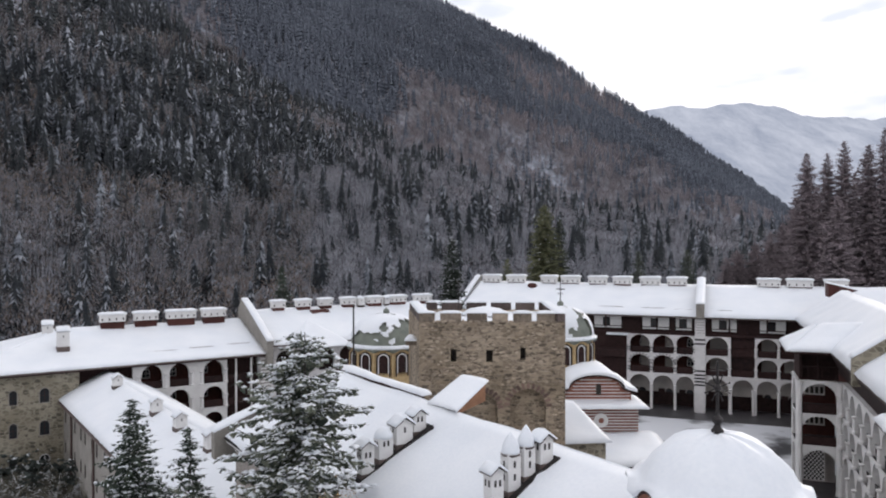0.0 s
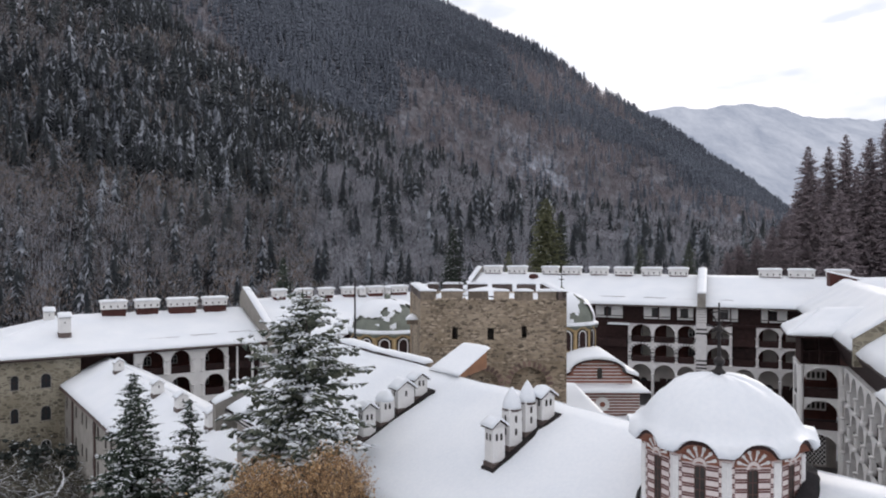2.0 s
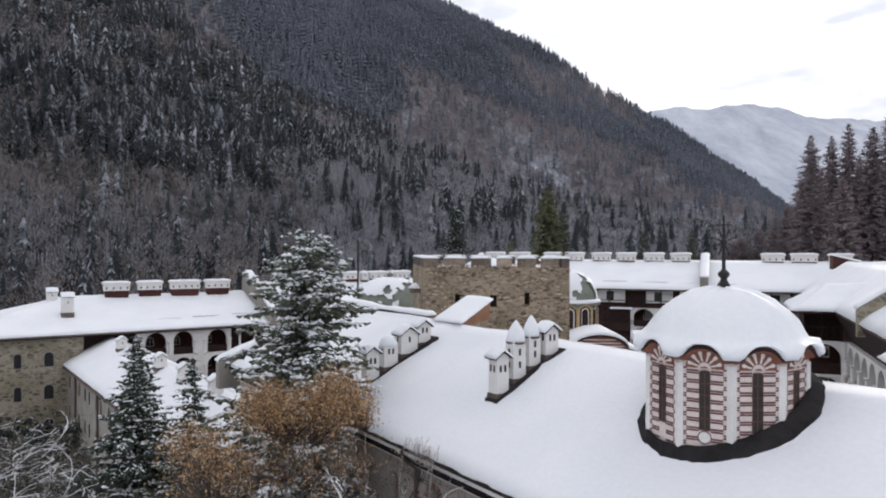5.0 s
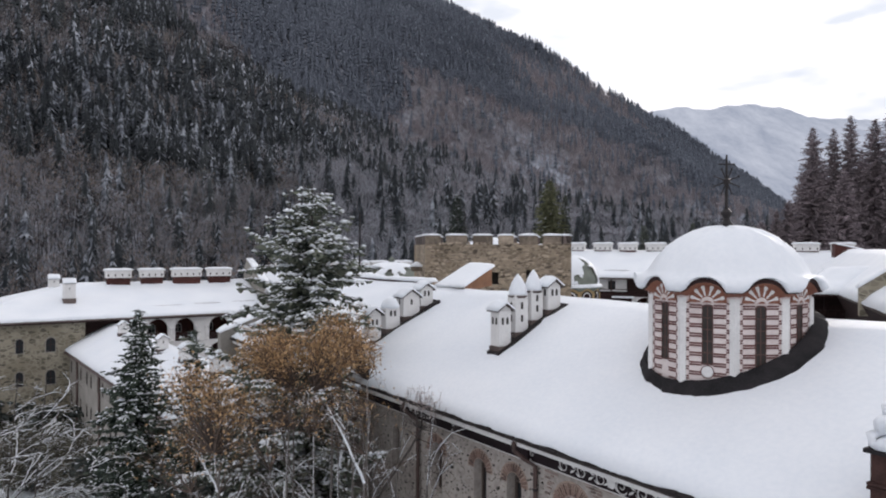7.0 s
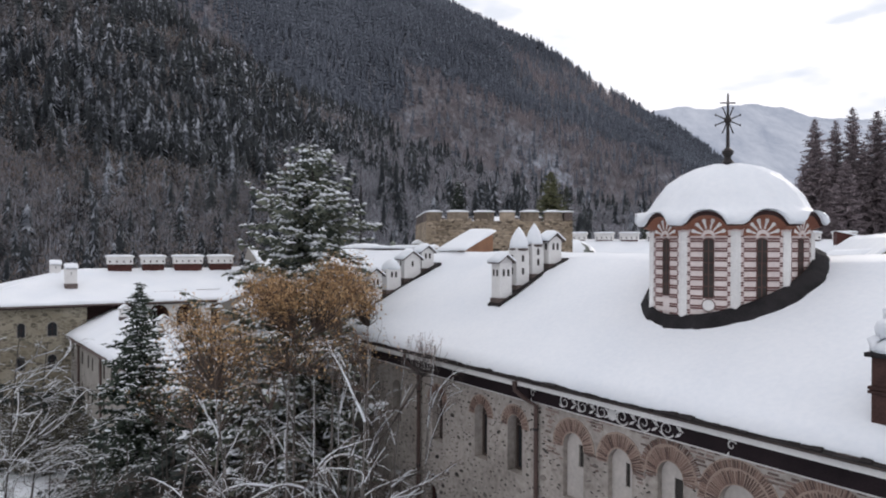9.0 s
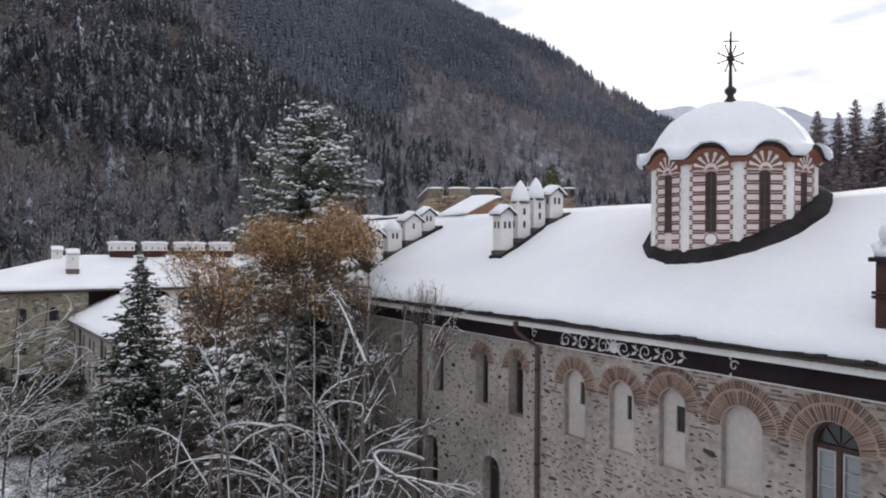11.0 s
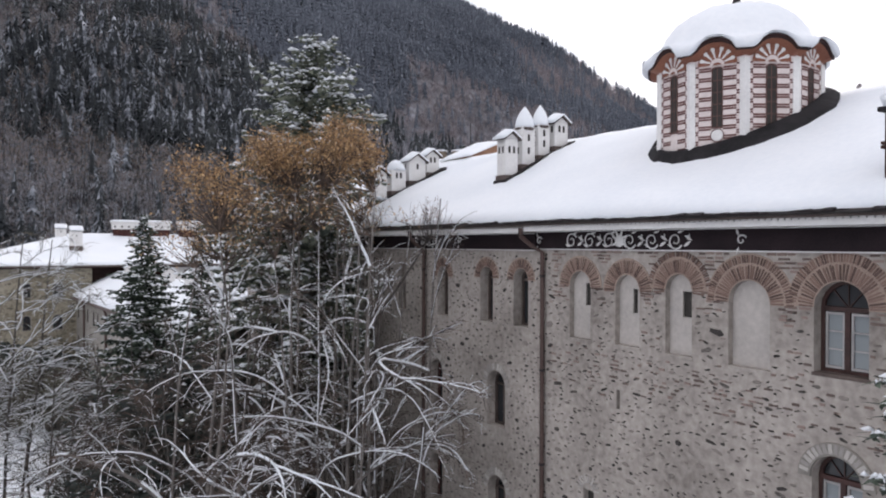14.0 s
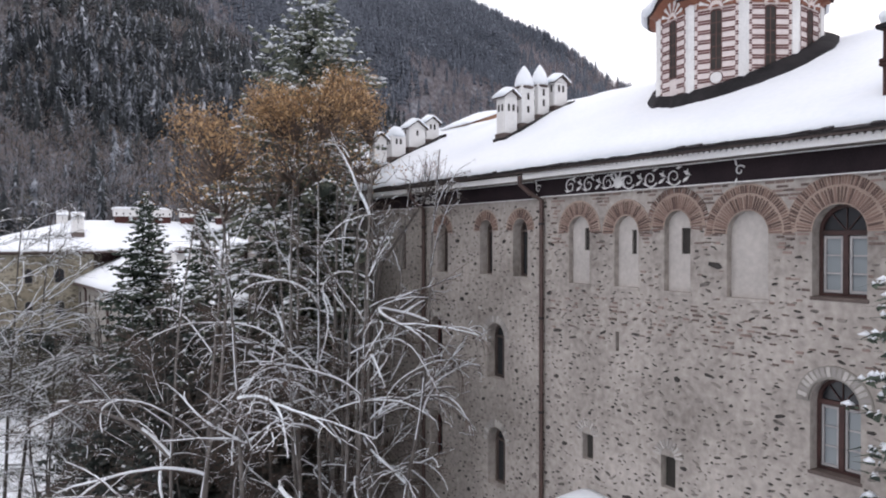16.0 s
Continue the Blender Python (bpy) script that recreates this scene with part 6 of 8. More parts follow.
# east range, with a bay that steps into the court
RIGHT = axes((32.3, 59.5, 0), -0.347, -0.938)
east = thing("residential_range", RIGHT, "white arcaded range with deep dark eaves and snow roof", "building", "monastery ranges")
part("back_wall", box(-26, 40, 3.0, 3.4, 1.0, 12.2), REDWOOD, east, "dark timber back wall")
part("outer_wall", box(-26, 40, 8.2, 8.6, -6, 13.4), PLASTER, east)
ebays = [(1.9 + 2.9 * k, 2.55) for k in range(12)]
for z0, z1, cr in ((1.6, 5.6, 0.3), (5.6, 8.2, 0.16), (8.2, 10.9, 0.2)):
    arcade(east, 0.0, 36.5, z0, z1, 0, ebays, PLASTER, crown=cr)
    if z0 > 2:
        for c, w in ebays:
            part("railing", box(c - w / 2, c + w / 2, 0.15, 0.22, z0 + 0.75, z0 + 0.82), IRON, east)
            part("parapet", box(c - w / 2, c + w / 2, 0.18, 0.24, z0, z0 + 0.7), DARKWOOD, east)
    for k in range(13):
        part("column", lathe([(0.25, z0), (0.25, z0 + 0.2), (0.18, z0 + 0.3), (0.16, z1 - cr - 1.4), (0.24, z1 - cr - 1.28), (0.24, z1 - cr - 1.2)], 10), PLASTER, east, m=pose(0.45 + 2.9 * k, -0.06, 0))
part("eave_board", poly([[(0, -0.9, 13.2), (37, -0.9, 13.2), (37, 0.3, 11.0), (0, 0.3, 11.0)]]), DARKWOOD, east, "dark raking eave boards")
part("top_wall", box(-26, 40, 0.4, 0.6, 10.9, 13.6), DARKWOOD, east)
# the bay: its end looks at the near range
BAY = axes((29.2, 60.65, 0), 0.938, -0.347)
bay = thing("gallery_bay", BAY, "projecting bay of white arches with a checkered wall painting", "building")
for z0, z1, cr in ((1.6, 5.6, 0.4), (5.6, 8.2, 0.2), (8.2, 10.9, 0.25)):
    part("arcade", slab([(0, z0), (3.3, z0), (3.3, z1), (0, z1)], [arch(1.65, 2.62, z0, z1 - cr, 12)], 0, 0.4), PLASTER, bay, "white arch")
    part("side_wall", slab([(0.4, z0), (4.5, z0), (4.5, z1), (0.4, z1)], [arch(2.4, 2.7, z0, z1 - cr)], -0.4, 0), PLASTER, bay, m=pose(0, 0, 0, 0, 0, 90))
    part("inner_wall", box(0.4, 3.3, 3.6, 3.8, z0, z1), REDWOOD if z0 > 2 else NICHE, bay)
    if z0 > 2:
        part("floor", box(0.4, 3.2, 0.4, 3.6, z0 - 0.15, z0), DARKWOOD, bay)
        part("railing", box(0.2, 3.1, -0.02, 0.06, z0 + 0.78, z0 + 0.86), IRON, bay)
        part("parapet", box(0.34, 2.96, 0.05, 0.12, z0, z0 + 0.7), DARKWOOD, bay)
        part("painted_panel", box(0.9, 2.5, 3.54, 3.6, z0 + 0.9, z0 + 1.9), PLASTER, bay, "white painted wall panel")
        for k in range(4):
            part("panel_window", box(1.0 + 0.38 * k, 1.24 + 0.38 * k, 3.50, 3.54, z0 + 1.05, z0 + 1.6), DARKIN, bay)
for x in (0.2, 3.1):
    part("column", lathe([(0.28, 1.6), (0.21, 2.0), (0.18, 10.5), (0.28, 10.9)], 10), PLASTER, bay, m=pose(x, -0.05, 0))
chk = bmesh.new()
for i in range(10):
    for j in range(15):
        if (i + j) % 2 == 0:
            box(0.62 + i * 0.15, 0.77 + i * 0.15, 0.9, 0.93, 2.55 + j * 0.185, 2.735 + j * 0.185, bm=chk)
tagged(part("checker", chk, BLACKPAINT, bay, "black and white checkered wall painting"), kind="stuff")
part("painted_wall", box(0.55, 2.18, 0.94, 1.0, 2.5, 5.4), PLASTER, bay)
part("top_storey", box(0.3, 3.2, 1.2, 1.4, 10.9, 13.3), DARKWOOD, bay)
part("top_storey", box(0.2, 0.4, 0.3, 4.5, 10.9, 13.3), DARKWOOD, bay)
for k in range(6):
    part("baluster", box(0.3 + 0.52 * k, 0.37 + 0.52 * k, 0.25, 0.32, 10.9, 12.0), DARKWOOD, bay)
part("handrail", box(0.2, 3.1, 0.22, 0.36, 11.9, 12.02), DARKWOOD, bay)
for x in (0.3, 1.6, 3.0):
    part("post", box(x - 0.08, x + 0.08, 0.2, 0.36, 10.9, 13.4), DARKWOOD, bay)
gable_roof(east, -27.5, 40, -0.95, 13.4, 3.9, 16.8, 9, 13.4, thick=0.16, snow=0.24, step=0.8)
cr = thing("corner_roof", RIGHT, "snowy hipped roof of the projecting bay", "roof")
e0, e1, e2, e3 = (1.35, -1.0, 13.4), (1.35, -4.25, 13.4), (-5.2, -4.25, 13.4), (-5.2, -1.0, 13.4)
r0, r1 = (-1.9, -1.5, 15.25), (-1.9, 2.2, 15.45)
dn = [(p[0], p[1], p[2] - 0.18) for p in (e0, e1, e2, e3)]
part("slates", poly([[e1, e2, r0], [e0, e1, r0, r1], [e2, e3, r1, r0], [dn[0], dn[1], e1, e0], [dn[1], dn[2], e2, e1], [dn[2], dn[3], e3, e2], dn]), DARKWOOD, cr, "dark eave boards")
own = snow_sheet([e1, e2, (r0[0], r0[1] + 0.01, r0[2]), r0], 0.25, step=0.35)
own = snow_sheet([e0, e1, r0, r1], 0.25, step=0.4, bm=own)
own = snow_sheet([e2, e3, r1, r0], 0.25, step=0.4, bm=own)
part("corner_snow", own, SNOW, cr, "thick drifted snow", smooth=True)
fg = thing("fire_gable", RIGHT @ pose(11.5, 0, 0, 0, 0, 90), "rendered fire gable crossing the snow roof", "wall")
part("wall", slab([(-1.1, 12.6), (3.9, 12.6), (3.9, 18.0), (-1.1, 14.45)], [], -0.3, 0.3), WESTSTONE, fg)
part("coping_snow", snow_sheet([(-1.2, -0.4, 14.45), (3.9, -0.4, 18.0), (3.9, 0.4, 18.0), (-1.2, 0.4, 14.45)], 0.22, step=0.3), SNOW, fg, smooth=True)
low = thing("porch_roof", RIGHT, "low snowy porch roof against the east range", "roof")
part("slates", box(21.5, 27, -1.5, 0.0, 12.35, 12.55), DARKWOOD, low)
part("porch_snow", snow_sheet([(27.1, -1.6, 12.55), (21.4, -1.6, 12.55), (21.4, 0.0, 13.1), (27.1, 0.0, 13.1)], 0.25, step=0.4), SNOW, low, smooth=True)
dg = thing("roof_dormer", pose(45.6, 84.5, 16.6, 0, 0, -20), "dark red gabled dormer end in the snow roof", "dormer")
part("hood", poly([[(-1.2, -0.3, -0.6), (-1.2, -0.3, 1.0), (1.8, -0.3, 0.2)], [(-1.2, 2.5, -0.6), (-1.2, 2.5, 1.0), (1.8, 2.5, 0.2)], [(-1.2, -0.3, 1.0), (1.8, -0.3, 0.2), (1.8, 2.5, 0.2), (-1.2, 2.5, 1.0)], [(-1.2, -0.3, -0.6), (-1.2, 2.5, -0.6), (-1.2, 2.5, 1.0), (-1.2, -0.3, 1.0)]]), REDWOOD, dg)
part("hood_snow", snow_sheet([(-1.3, -0.35, 1.0), (1.9, -0.35, 0.2), (1.9, 2.5, 0.2), (-1.3, 2.5, 1.0)], 0.15, step=0.3), SNOW, dg, smooth=True)

# ---- court: paving, tower, church ----
rim = [(48, 24), (48, 102), (-34, 102), (-33.1, 79.6), (-5.4, 41.7), (0.1, 40.4), (10.8, 24)]
yard = [[(x, y, COURT) for x, y in rim], [(x, y, COURT - 0.6) for x, y in rim[::-1]]]
yard += [[(*p, COURT - 0.6), (*q, COURT - 0.6), (*q, COURT), (*p, COURT)] for p, q in zip(rim, rim[1:] + rim[:1])]
tagged(part("court_paving", poly(yard), PAVING), "wet dark paving with trodden snow in patches", "ground", kind="structure")

for m, x0, x1, y0 in ((FAR, -14.0, 12.5, -4.6), (RIGHT, -6.0, 36.0, -2.6)):
    tagged(part("pavement", box(x0, x1, y0, 3.0, COURT + 0.002, COURT + 0.03, bevel=0.01), WETSTONE, m=m), "dark wet flagstones along the foot of the arcades", "pavement", kind="structure")

TOW = pose(-1.47, 45.2, 0, 0, 0, -1.7)
tower = thing("defence_tower", TOW, "square fortified rubble tower with battlements under thin snow", "tower")
TW, TD, TT = 8.95, 9.0, 17.27
tholes = [[(x - w / 2, z), (x + w / 2, z), (x + w / 2, z + 0.75), (x - w / 2, z + 0.75)] for x, z, w in ((2.12, 14.85, 0.34), (4.32, 14.82, 0.40), (6.37, 14.97, 0.32))]
tholes += [arch(3.87, 1.9, 5, 12.95), arch(6.67, 2.2, 5, 13.2)]
front = part("front_wall", slab([(0, 0), (TW, 0), (TW, TT), (0, TT)], tholes, 0, 0.8), TOWERWALL, tower, "brown rubble masonry")
part("recess_wall", box(2.6, 8.6, 0.5, 0.58, 4, 13.3), TOWERWALL, tower)
# dark sheet painted as the shade inside the tower's slits
part("slit_back", box(2.0, 8.9, 0.6, 0.7, 13.22, 16.5), DARKIN, tower)
SKEW = 1.26                          # the west side splays outwards to the rear
part("side_wall", poly([[(0, 0.0, 0), (-SKEW, TD, 0), (-SKEW, TD, TT), (0, 0.0, TT)], [(0.8, 0.8, 0), (0.8 - SKEW, TD - 0.8, 0), (0.8 - SKEW, TD - 0.8, TT), (0.8, 0.8, TT)], [(0, 0.0, TT), (-SKEW, TD, TT), (0.8 - SKEW, TD - 0.8, TT), (0.8, 0.8, TT)]]), TOWERWALL, tower)
part("side_wall", box(TW - 0.8, TW, 0.8, TD, 0, TT), TOWERWALL, tower)
part("rear_wall", box(-SKEW, TW - 0.8, TD - 0.8, TD, 0, TT), TOWERSTONE, tower)
part("corbel", box(-1.0, -0.2, 2.0, 3.0, 15.55, 15.85, bevel=0.05), TOWERSTONE, tower)
part("corbel_snow", snow_sheet([(-1.06, 1.9, 15.85), (-0.25, 1.9, 15.85), (-0.4, 3.1, 15.85), (-1.06, 3.1, 15.85)], 0.25, step=0.2), SNOW, tower, smooth=True)
part("roof_snow", snow_sheet([(0.5, 0.5, 16.9), (TW - 0.5, 0.5, 16.9), (TW - 0.5, TD - 0.5, 16.95), (0.5, TD - 0.5, 16.95)], 0.25, step=0.5, rough=0.08), SNOW, tower, smooth=True)
part("roof_deck", box(0.7, TW - 0.7, 0.7, TD - 0.7, 16.7, 16.89), ROOFTILE, tower)
for side in range(4):
    ln = TW if side % 2 == 0 else TD
    base = (pose(0, 0, 0), pose(TW, 0, 0, 0, 0, 90), pose(TW, TD, 0, 0, 0, 180), pose(-SKEW, TD, 0, 0, 0, -82))[side]
    gaps = (1.12, 2.77, 4.34, 5.62, 7.07, 8.5) if side == 0 else (0.9, 2.6, 4.4, 6.2, 8.0)
    edges = [0.0] + [v for g in gaps if g < ln - 0.3 for v in (g - 0.17, g + 0.17)] + [ln]
    for a, b in zip(edges[::2], edges[1::2]):
        if b - a > 0.15:
            # side and rear merlons take the dark slate colour to paint their shade
            mer = part("merlon", box(a, b, 0, 0.5, TT, TT + 0.55, bevel=0.03), TOWERSTONE if side == 0 else ROOFTILE, tower, m=base)
            part("merlon_snow", snow_sheet([(a - 0.04, -0.06, TT + 0.55), (b + 0.04, -0.06, TT + 0.55), (b + 0.04, 0.62, TT + 0.55), (a - 0.04, 0.62, TT + 0.55)], 0.13, step=0.2, rough=0.02, lip=0.04), SNOW, mer, smooth=True)
for x, r in ((3.87, 0.95), (6.67, 1.1)):
    for k in range(13):
        q = 7 + 14 * (k - 0.15)
        zc = (12.95 if x < 5 else 13.2) - r
        part("voussoir", box(-0.09, 0.09, -0.05, 0.1, 0.02, 0.36, bevel=0.015), BRICK, front, m=pose(x + r * math.cos(radians(q)), 0, zc + r * math.sin(radians(q)), 0, 90 - q, 0))
rr = random.Random(21)
tstone = [mesh_of("stone", stone_shape(40 + s), TOWERSTONE) for s in range(7)]
made = 0
tower_rest = bmesh.new()
z = 8.2
while z < TT - 0.1:
    course_h = rr.uniform(0.11, 0.24)
    z += course_h * 0.92
    x = rr.uniform(0.05, 0.35)
    while x < TW - 0.25:
        w = min(rr.uniform(0.14, 0.55), TW - 0.05 - x)
        h = course_h * rr.uniform(0.6, 1.05)
        cx = x + w / 2
        x += w * rr.uniform(1.0, 1.25)
        if rr.random() < 0.45:
            continue
        if any(abs(cx - hx) < w / 2 + hw and hz - 0.15 < z < hz + 0.9 for hx, hz, hw in ((2.12, 14.85, 0.2), (4.32, 14.82, 0.24), (6.37, 14.97, 0.2))) or (z < 13.4 and (abs(cx - 3.87) < 1.4 or abs(cx - 6.67) < 1.6)):
            continue
        m = pose(cx, -0.005, z + rr.uniform(-0.03, 0.03), 0, rr.uniform(-9, 9), 0) @ Matrix.Diagonal((w, rr.uniform(0.05, 0.12), h, 1))
        if made % 5 == 0 and made < 1500:
            o = new("stone", tstone[made % 7])
            o.matrix_basis = m
            o.parent = front
        else:
            me = tstone[made % 7].copy()
            me.transform(m)
            tower_rest.from_mesh(me)
            bpy.data.meshes.remove(me)
        made += 1
tagged(part("rubble_stone", tower_rest, TOWERSTONE, front), kind="stuff")
tc = thing("roof_cupola", TOW @ pose(4.2, 5.6, 16.9), "low snow-covered cupola on the tower roof", "cupola")
part("shell", lathe([(1.6, 0), (1.6, 0.35), (1.1, 0.6), (0.1, 0.75)], 14), ROOFTILE, tc)
part("cupola_snow", lathe([(1.66, 0.34), (1.6, 0.45), (1.1, 0.72), (0.1, 0.9)], 14), SNOW, tc, smooth=True)
fl = thing("flag_pole", TOW @ pose(2.4, 1.6, 16.8), "thin pole on the tower roof", "pole")
part("mast", tube([(0, 0, 0), (0, 0, 3.0)], [0.035, 0.02], 6), IRON, fl)

# church
church = thing("church", pose(2.5, 62, 0, 0, 0, 0), "domed church with striped brick walls and leaded domes in snow", "church")


def lead_dome(m, r, zd, zc, label):
    """A drum of arched windows with a wavy eave and a leaded dome, partly under snow."""
    d = part("drum", lathe([(r, zd - 4), (r, zc)], 12, turn=math.pi / 12), YELLOW, church, label, m=m)
    ap = r * math.cos(math.pi / 12)
    for k in range(12):
        a = 2 * math.pi * k / 12
        v = a + math.pi / 12
        F = Matrix.Translation((ap * math.cos(a), ap * math.sin(a), 0)) @ Matrix.Rotation(a + math.pi / 2, 4, "Z")
        part("window", slab(arch(0, r * 0.25, zd, zc - 0.40), [], -0.03, 0.0), DARKWOOD, d, m=F)
        part("surround", slab(arch(0, r * 0.31, zd - 0.05, zc - 0.28), [arch(0, r * 0.24, zd - 0.04, zc - 0.41)], -0.06, 0.0), PLASTER, d, m=F)
        part("label_arch", slab(arch(0, r * 0.37, zd - 0.06, zc - 0.18), [arch(0, r * 0.31, zd - 0.04, zc - 0.28)], -0.08, 0.0), BLACKPAINT, d, m=F)
        part("shaft", tube([(r * math.cos(v), r * math.sin(v), zd - 0.3), (r * math.cos(v), r * math.sin(v), zc - 0.4)], 0.13, 8), YELLOW, d)
        part("stripe", tube([((r + 0.02) * math.cos(v - 0.09), (r + 0.02) * math.sin(v - 0.09), zd - 0.3), ((r + 0.02) * math.cos(v - 0.09), (r + 0.02) * math.sin(v - 0.09), zc - 0.4)], 0.06, 5), BLACKPAINT, d)
        part("stripe", tube([((r + 0.02) * math.cos(v + 0.09), (r + 0.02) * math.sin(v + 0.09), zd - 0.3), ((r + 0.02) * math.cos(v + 0.09), (r + 0.02) * math.sin(v + 0.09), zc - 0.4)], 0.06, 5), BLACKPAINT, d)
    own, n = bmesh.new(), 96
    prof = [(r + 0.05, zc - 0.25, 0.28), (r + 0.30, zc - 0.08, 0.30), (r + 0.32, zc + 0.02, 0.28), (r * 0.98, zc + 0.18, 0.1), (r * 0.985, zc + 0.35, 0), (r * 0.95, zc + 1.05, 0), (r * 0.82, zc + 1.85, 0), (r * 0.58, zc + 2.5, 0), (r * 0.28, zc + 2.85, 0), (0.06, zc + 2.95, 0)]
    rings = []
    for rad, z, lift in prof:
        rings.append([own.verts.new((rad * math.cos(6.2832 * k / n), rad * math.sin(6.2832 * k / n), z + lift * abs(math.cos(6 * 6.2832 * k / n / 1.0)) ** 1.5)) for k in range(n)])
    for p, q in zip(rings, rings[1:]):
        for k in range(n):
            own.faces.new((p[k], p[(k + 1) % n], q[(k + 1) % n], q[k]))
    dome = part("dome", own, LEAD, d, "green-grey leaded dome", smooth=True)
    own = bmesh.new()
    cells = {}
    for i in range(110):
        for j in range(41):
            u, v = i / 110 * 6.2832, j / 40
            t = v * 0.80
            rad = r * math.cos(t * 1.5708 * 1.2) ** 0.85 + 0.07 if t < 0.83 else 0.1
            z = zc + 0.35 + 2.6 * math.sin(min(1.0, t * 1.2) * 1.5708) + 0.08
            cells[i, j] = (rad * math.cos(u), rad * math.sin(u), z)
    keep = []
    for i in range(110):
        for j in range(40):
            f = noise.noise(Vector((math.cos(i / 110 * 6.2832) * 1.3 + m.translation.x, math.sin(i / 110 * 6.2832) * 1.3, j * 0.04))) + 0.35 * noise.noise(Vector((math.cos(i / 110 * 6.2832) * 4.5, math.sin(i / 110 * 6.2832) * 4.5 + m.translation.x, j * 0.15)))
            if f + (j - 18) * 0.022 > 0.0:
                keep.append([cells[i, j], cells[(i + 1) % 110, j], cells[(i + 1) % 110, j + 1], cells[i, j + 1]])
    part("dome_snow", poly(keep), SNOW, d, "patches of snow", smooth=True)
    part("eave_snow", lathe([(r + 0.02, zc + 0.06), (r + 0.34, zc + 0.12), (r + 0.36, zc + 0.26), (r + 0.0, zc + 0.42), (r * 0.95, zc + 0.42)], 40), SNOW, d, smooth=True)
    fin = part("finial", lathe([(0.28, zc + 2.85), (0.28, zc + 3.35), (0.12, zc + 3.4), (0.04, zc + 3.55)], 8), LEAD, d)
    return d


lead_dome(pose(-7.75, 6, 0), 3.3, 10.7, 12.7, "yellow and white arcaded drum")
lead_dome(pose(8.35, 6, 0), 2.98, 11.35, 13.4, "yellow and white arcaded drum")
gx = part("great_cross", tube([(8.35, 6, 16.2), (8.35, 6, 18.9)], [0.06, 0.03], 6), IRON, church, "black iron cross")
part("crossbar", box(7.95, 8.75, 5.97, 6.03, 17.9, 17.98), IRON, gx)
part("crossbar", box(8.1, 8.6, 5.97, 6.03, 17.5, 17.56), IRON, gx)
part("nave", box(-11, 11.8, 1.5, 14, 1.0, 8.6), PLASTER, church, "plastered nave")
part("nave_snow", snow_sheet([(-11.3, 1.2, 8.6), (12.9, 1.2, 8.6), (12.9, 14.3, 10.2), (-11.3, 14.3, 10.2)], 0.25, step=0.8), SNOW, church, smooth=True)
part("drum_base", box(5.2, 11.6, 2.4, 9.5, 8.6, 10.9), PLASTER, church)
part("drum_base_snow", snow_sheet([(5.0, 2.1, 10.9), (12.0, 2.1, 10.9), (12.0, 9.6, 11.0), (5.0, 9.6, 11.0)], 0.25, step=0.4), SNOW, church, smooth=True)


def barrel(cx, w, y0, y1, z0, spring, rise, name):
    """A round-gabled wing end in red and cream bands, with an oculus, snow on its vault."""
    pts = [(cx - w / 2, z0), (cx + w / 2, z0), (cx + w / 2, spring)] + [(cx + w * 0.36 * math.cos(radians(q)), spring + 0.25 + rise * math.sin(radians(q))) for q in range(0, 181, 12)] + [(cx - w / 2, spring)]
    g = part(name, slab(pts, [], y0, y0 + 0.6), BRICKRED, church, "red brick gable with cream bands")
    part("vault", slab(pts, [], y0 + 0.6, y1), PLASTER, church)
    k, z = 0, z0 + 0.2
    while z < spring + rise:
        if z < spring:
            hw = w / 2 - 0.1
        else:
            t = min(1, max(0, (z + 0.12 - spring - 0.25) / rise))
            hw = w * 0.36 * math.sqrt(max(0.0, 1 - t * t)) - 0.1
        if hw > 0.2:
            part("band", box(cx - hw, cx + hw, y0 - 0.02, y0 + 0.01, z, z + 0.08), PLASTER, g)
        z += 0.27
    own = bmesh.new()
    prof = [(cx - w / 2 - 0.45, spring - 0.05)] + [(cx + w * 0.40 * math.cos(radians(q)), spring + 0.28 + (rise + 0.05) * math.sin(radians(q))) for q in range(180, -1, -10)] + [(cx + w / 2 + 0.45, spring - 0.05)]
    rows = []
    for y, t in ((y0 - 0.35, 0.0), (y0 - 0.38, 0.14), (y0 - 0.2, 0.28), (y1, 0.3)):
        rows.append([own.verts.new((x, y, z + t)) for x, z in prof])
    for p, q in zip(rows, rows[1:]):
        for i in range(len(prof) - 1):
            own.faces.new((p[i], p[i + 1], q[i + 1], q[i]))
    part("vault_snow", own, SNOW, church, smooth=True)
    part("eave", slab([(x, z - 0.16) for x, z in prof] + [(x, z - 0.02) for x, z in prof[::-1]], [], y0 - 0.3, y0 + 0.05), DARKWOOD, church)
    return g


g = barrel(10.2, 5.8, -1.0, 6, 8.7, 9.9, 1.05, "gable_wall")
part("slit_window", slab(arch(10.4, 0.42, 9.6, 10.5), [], -1.06, -0.9), DARKIN, church)
part("lower_wall", box(6.5, 13.4, -2.2, -1.0, 1.0, 8.75), BRICKRED, church, "red brick wall with cream bands")
for k in range(8):
    part("band", box(6.5, 13.42, -2.23, -2.19, 6.72 + 0.24 * k, 6.80 + 0.24 * k), PLASTER, church)
for k in range(4):
    part("band", box(5.18, 11.62, 2.37, 2.4, 9.1 + 0.42 * k, 9.25 + 0.42 * k), BLACKPAINT, church)
part("lower_snow", snow_sheet([(6.2, -2.7, 8.75), (14.2, -2.7, 8.75), (13.9, 0.5, 9.1), (6.2, 0.5, 9.1)], 0.25, step=0.4), SNOW, church, smooth=True)
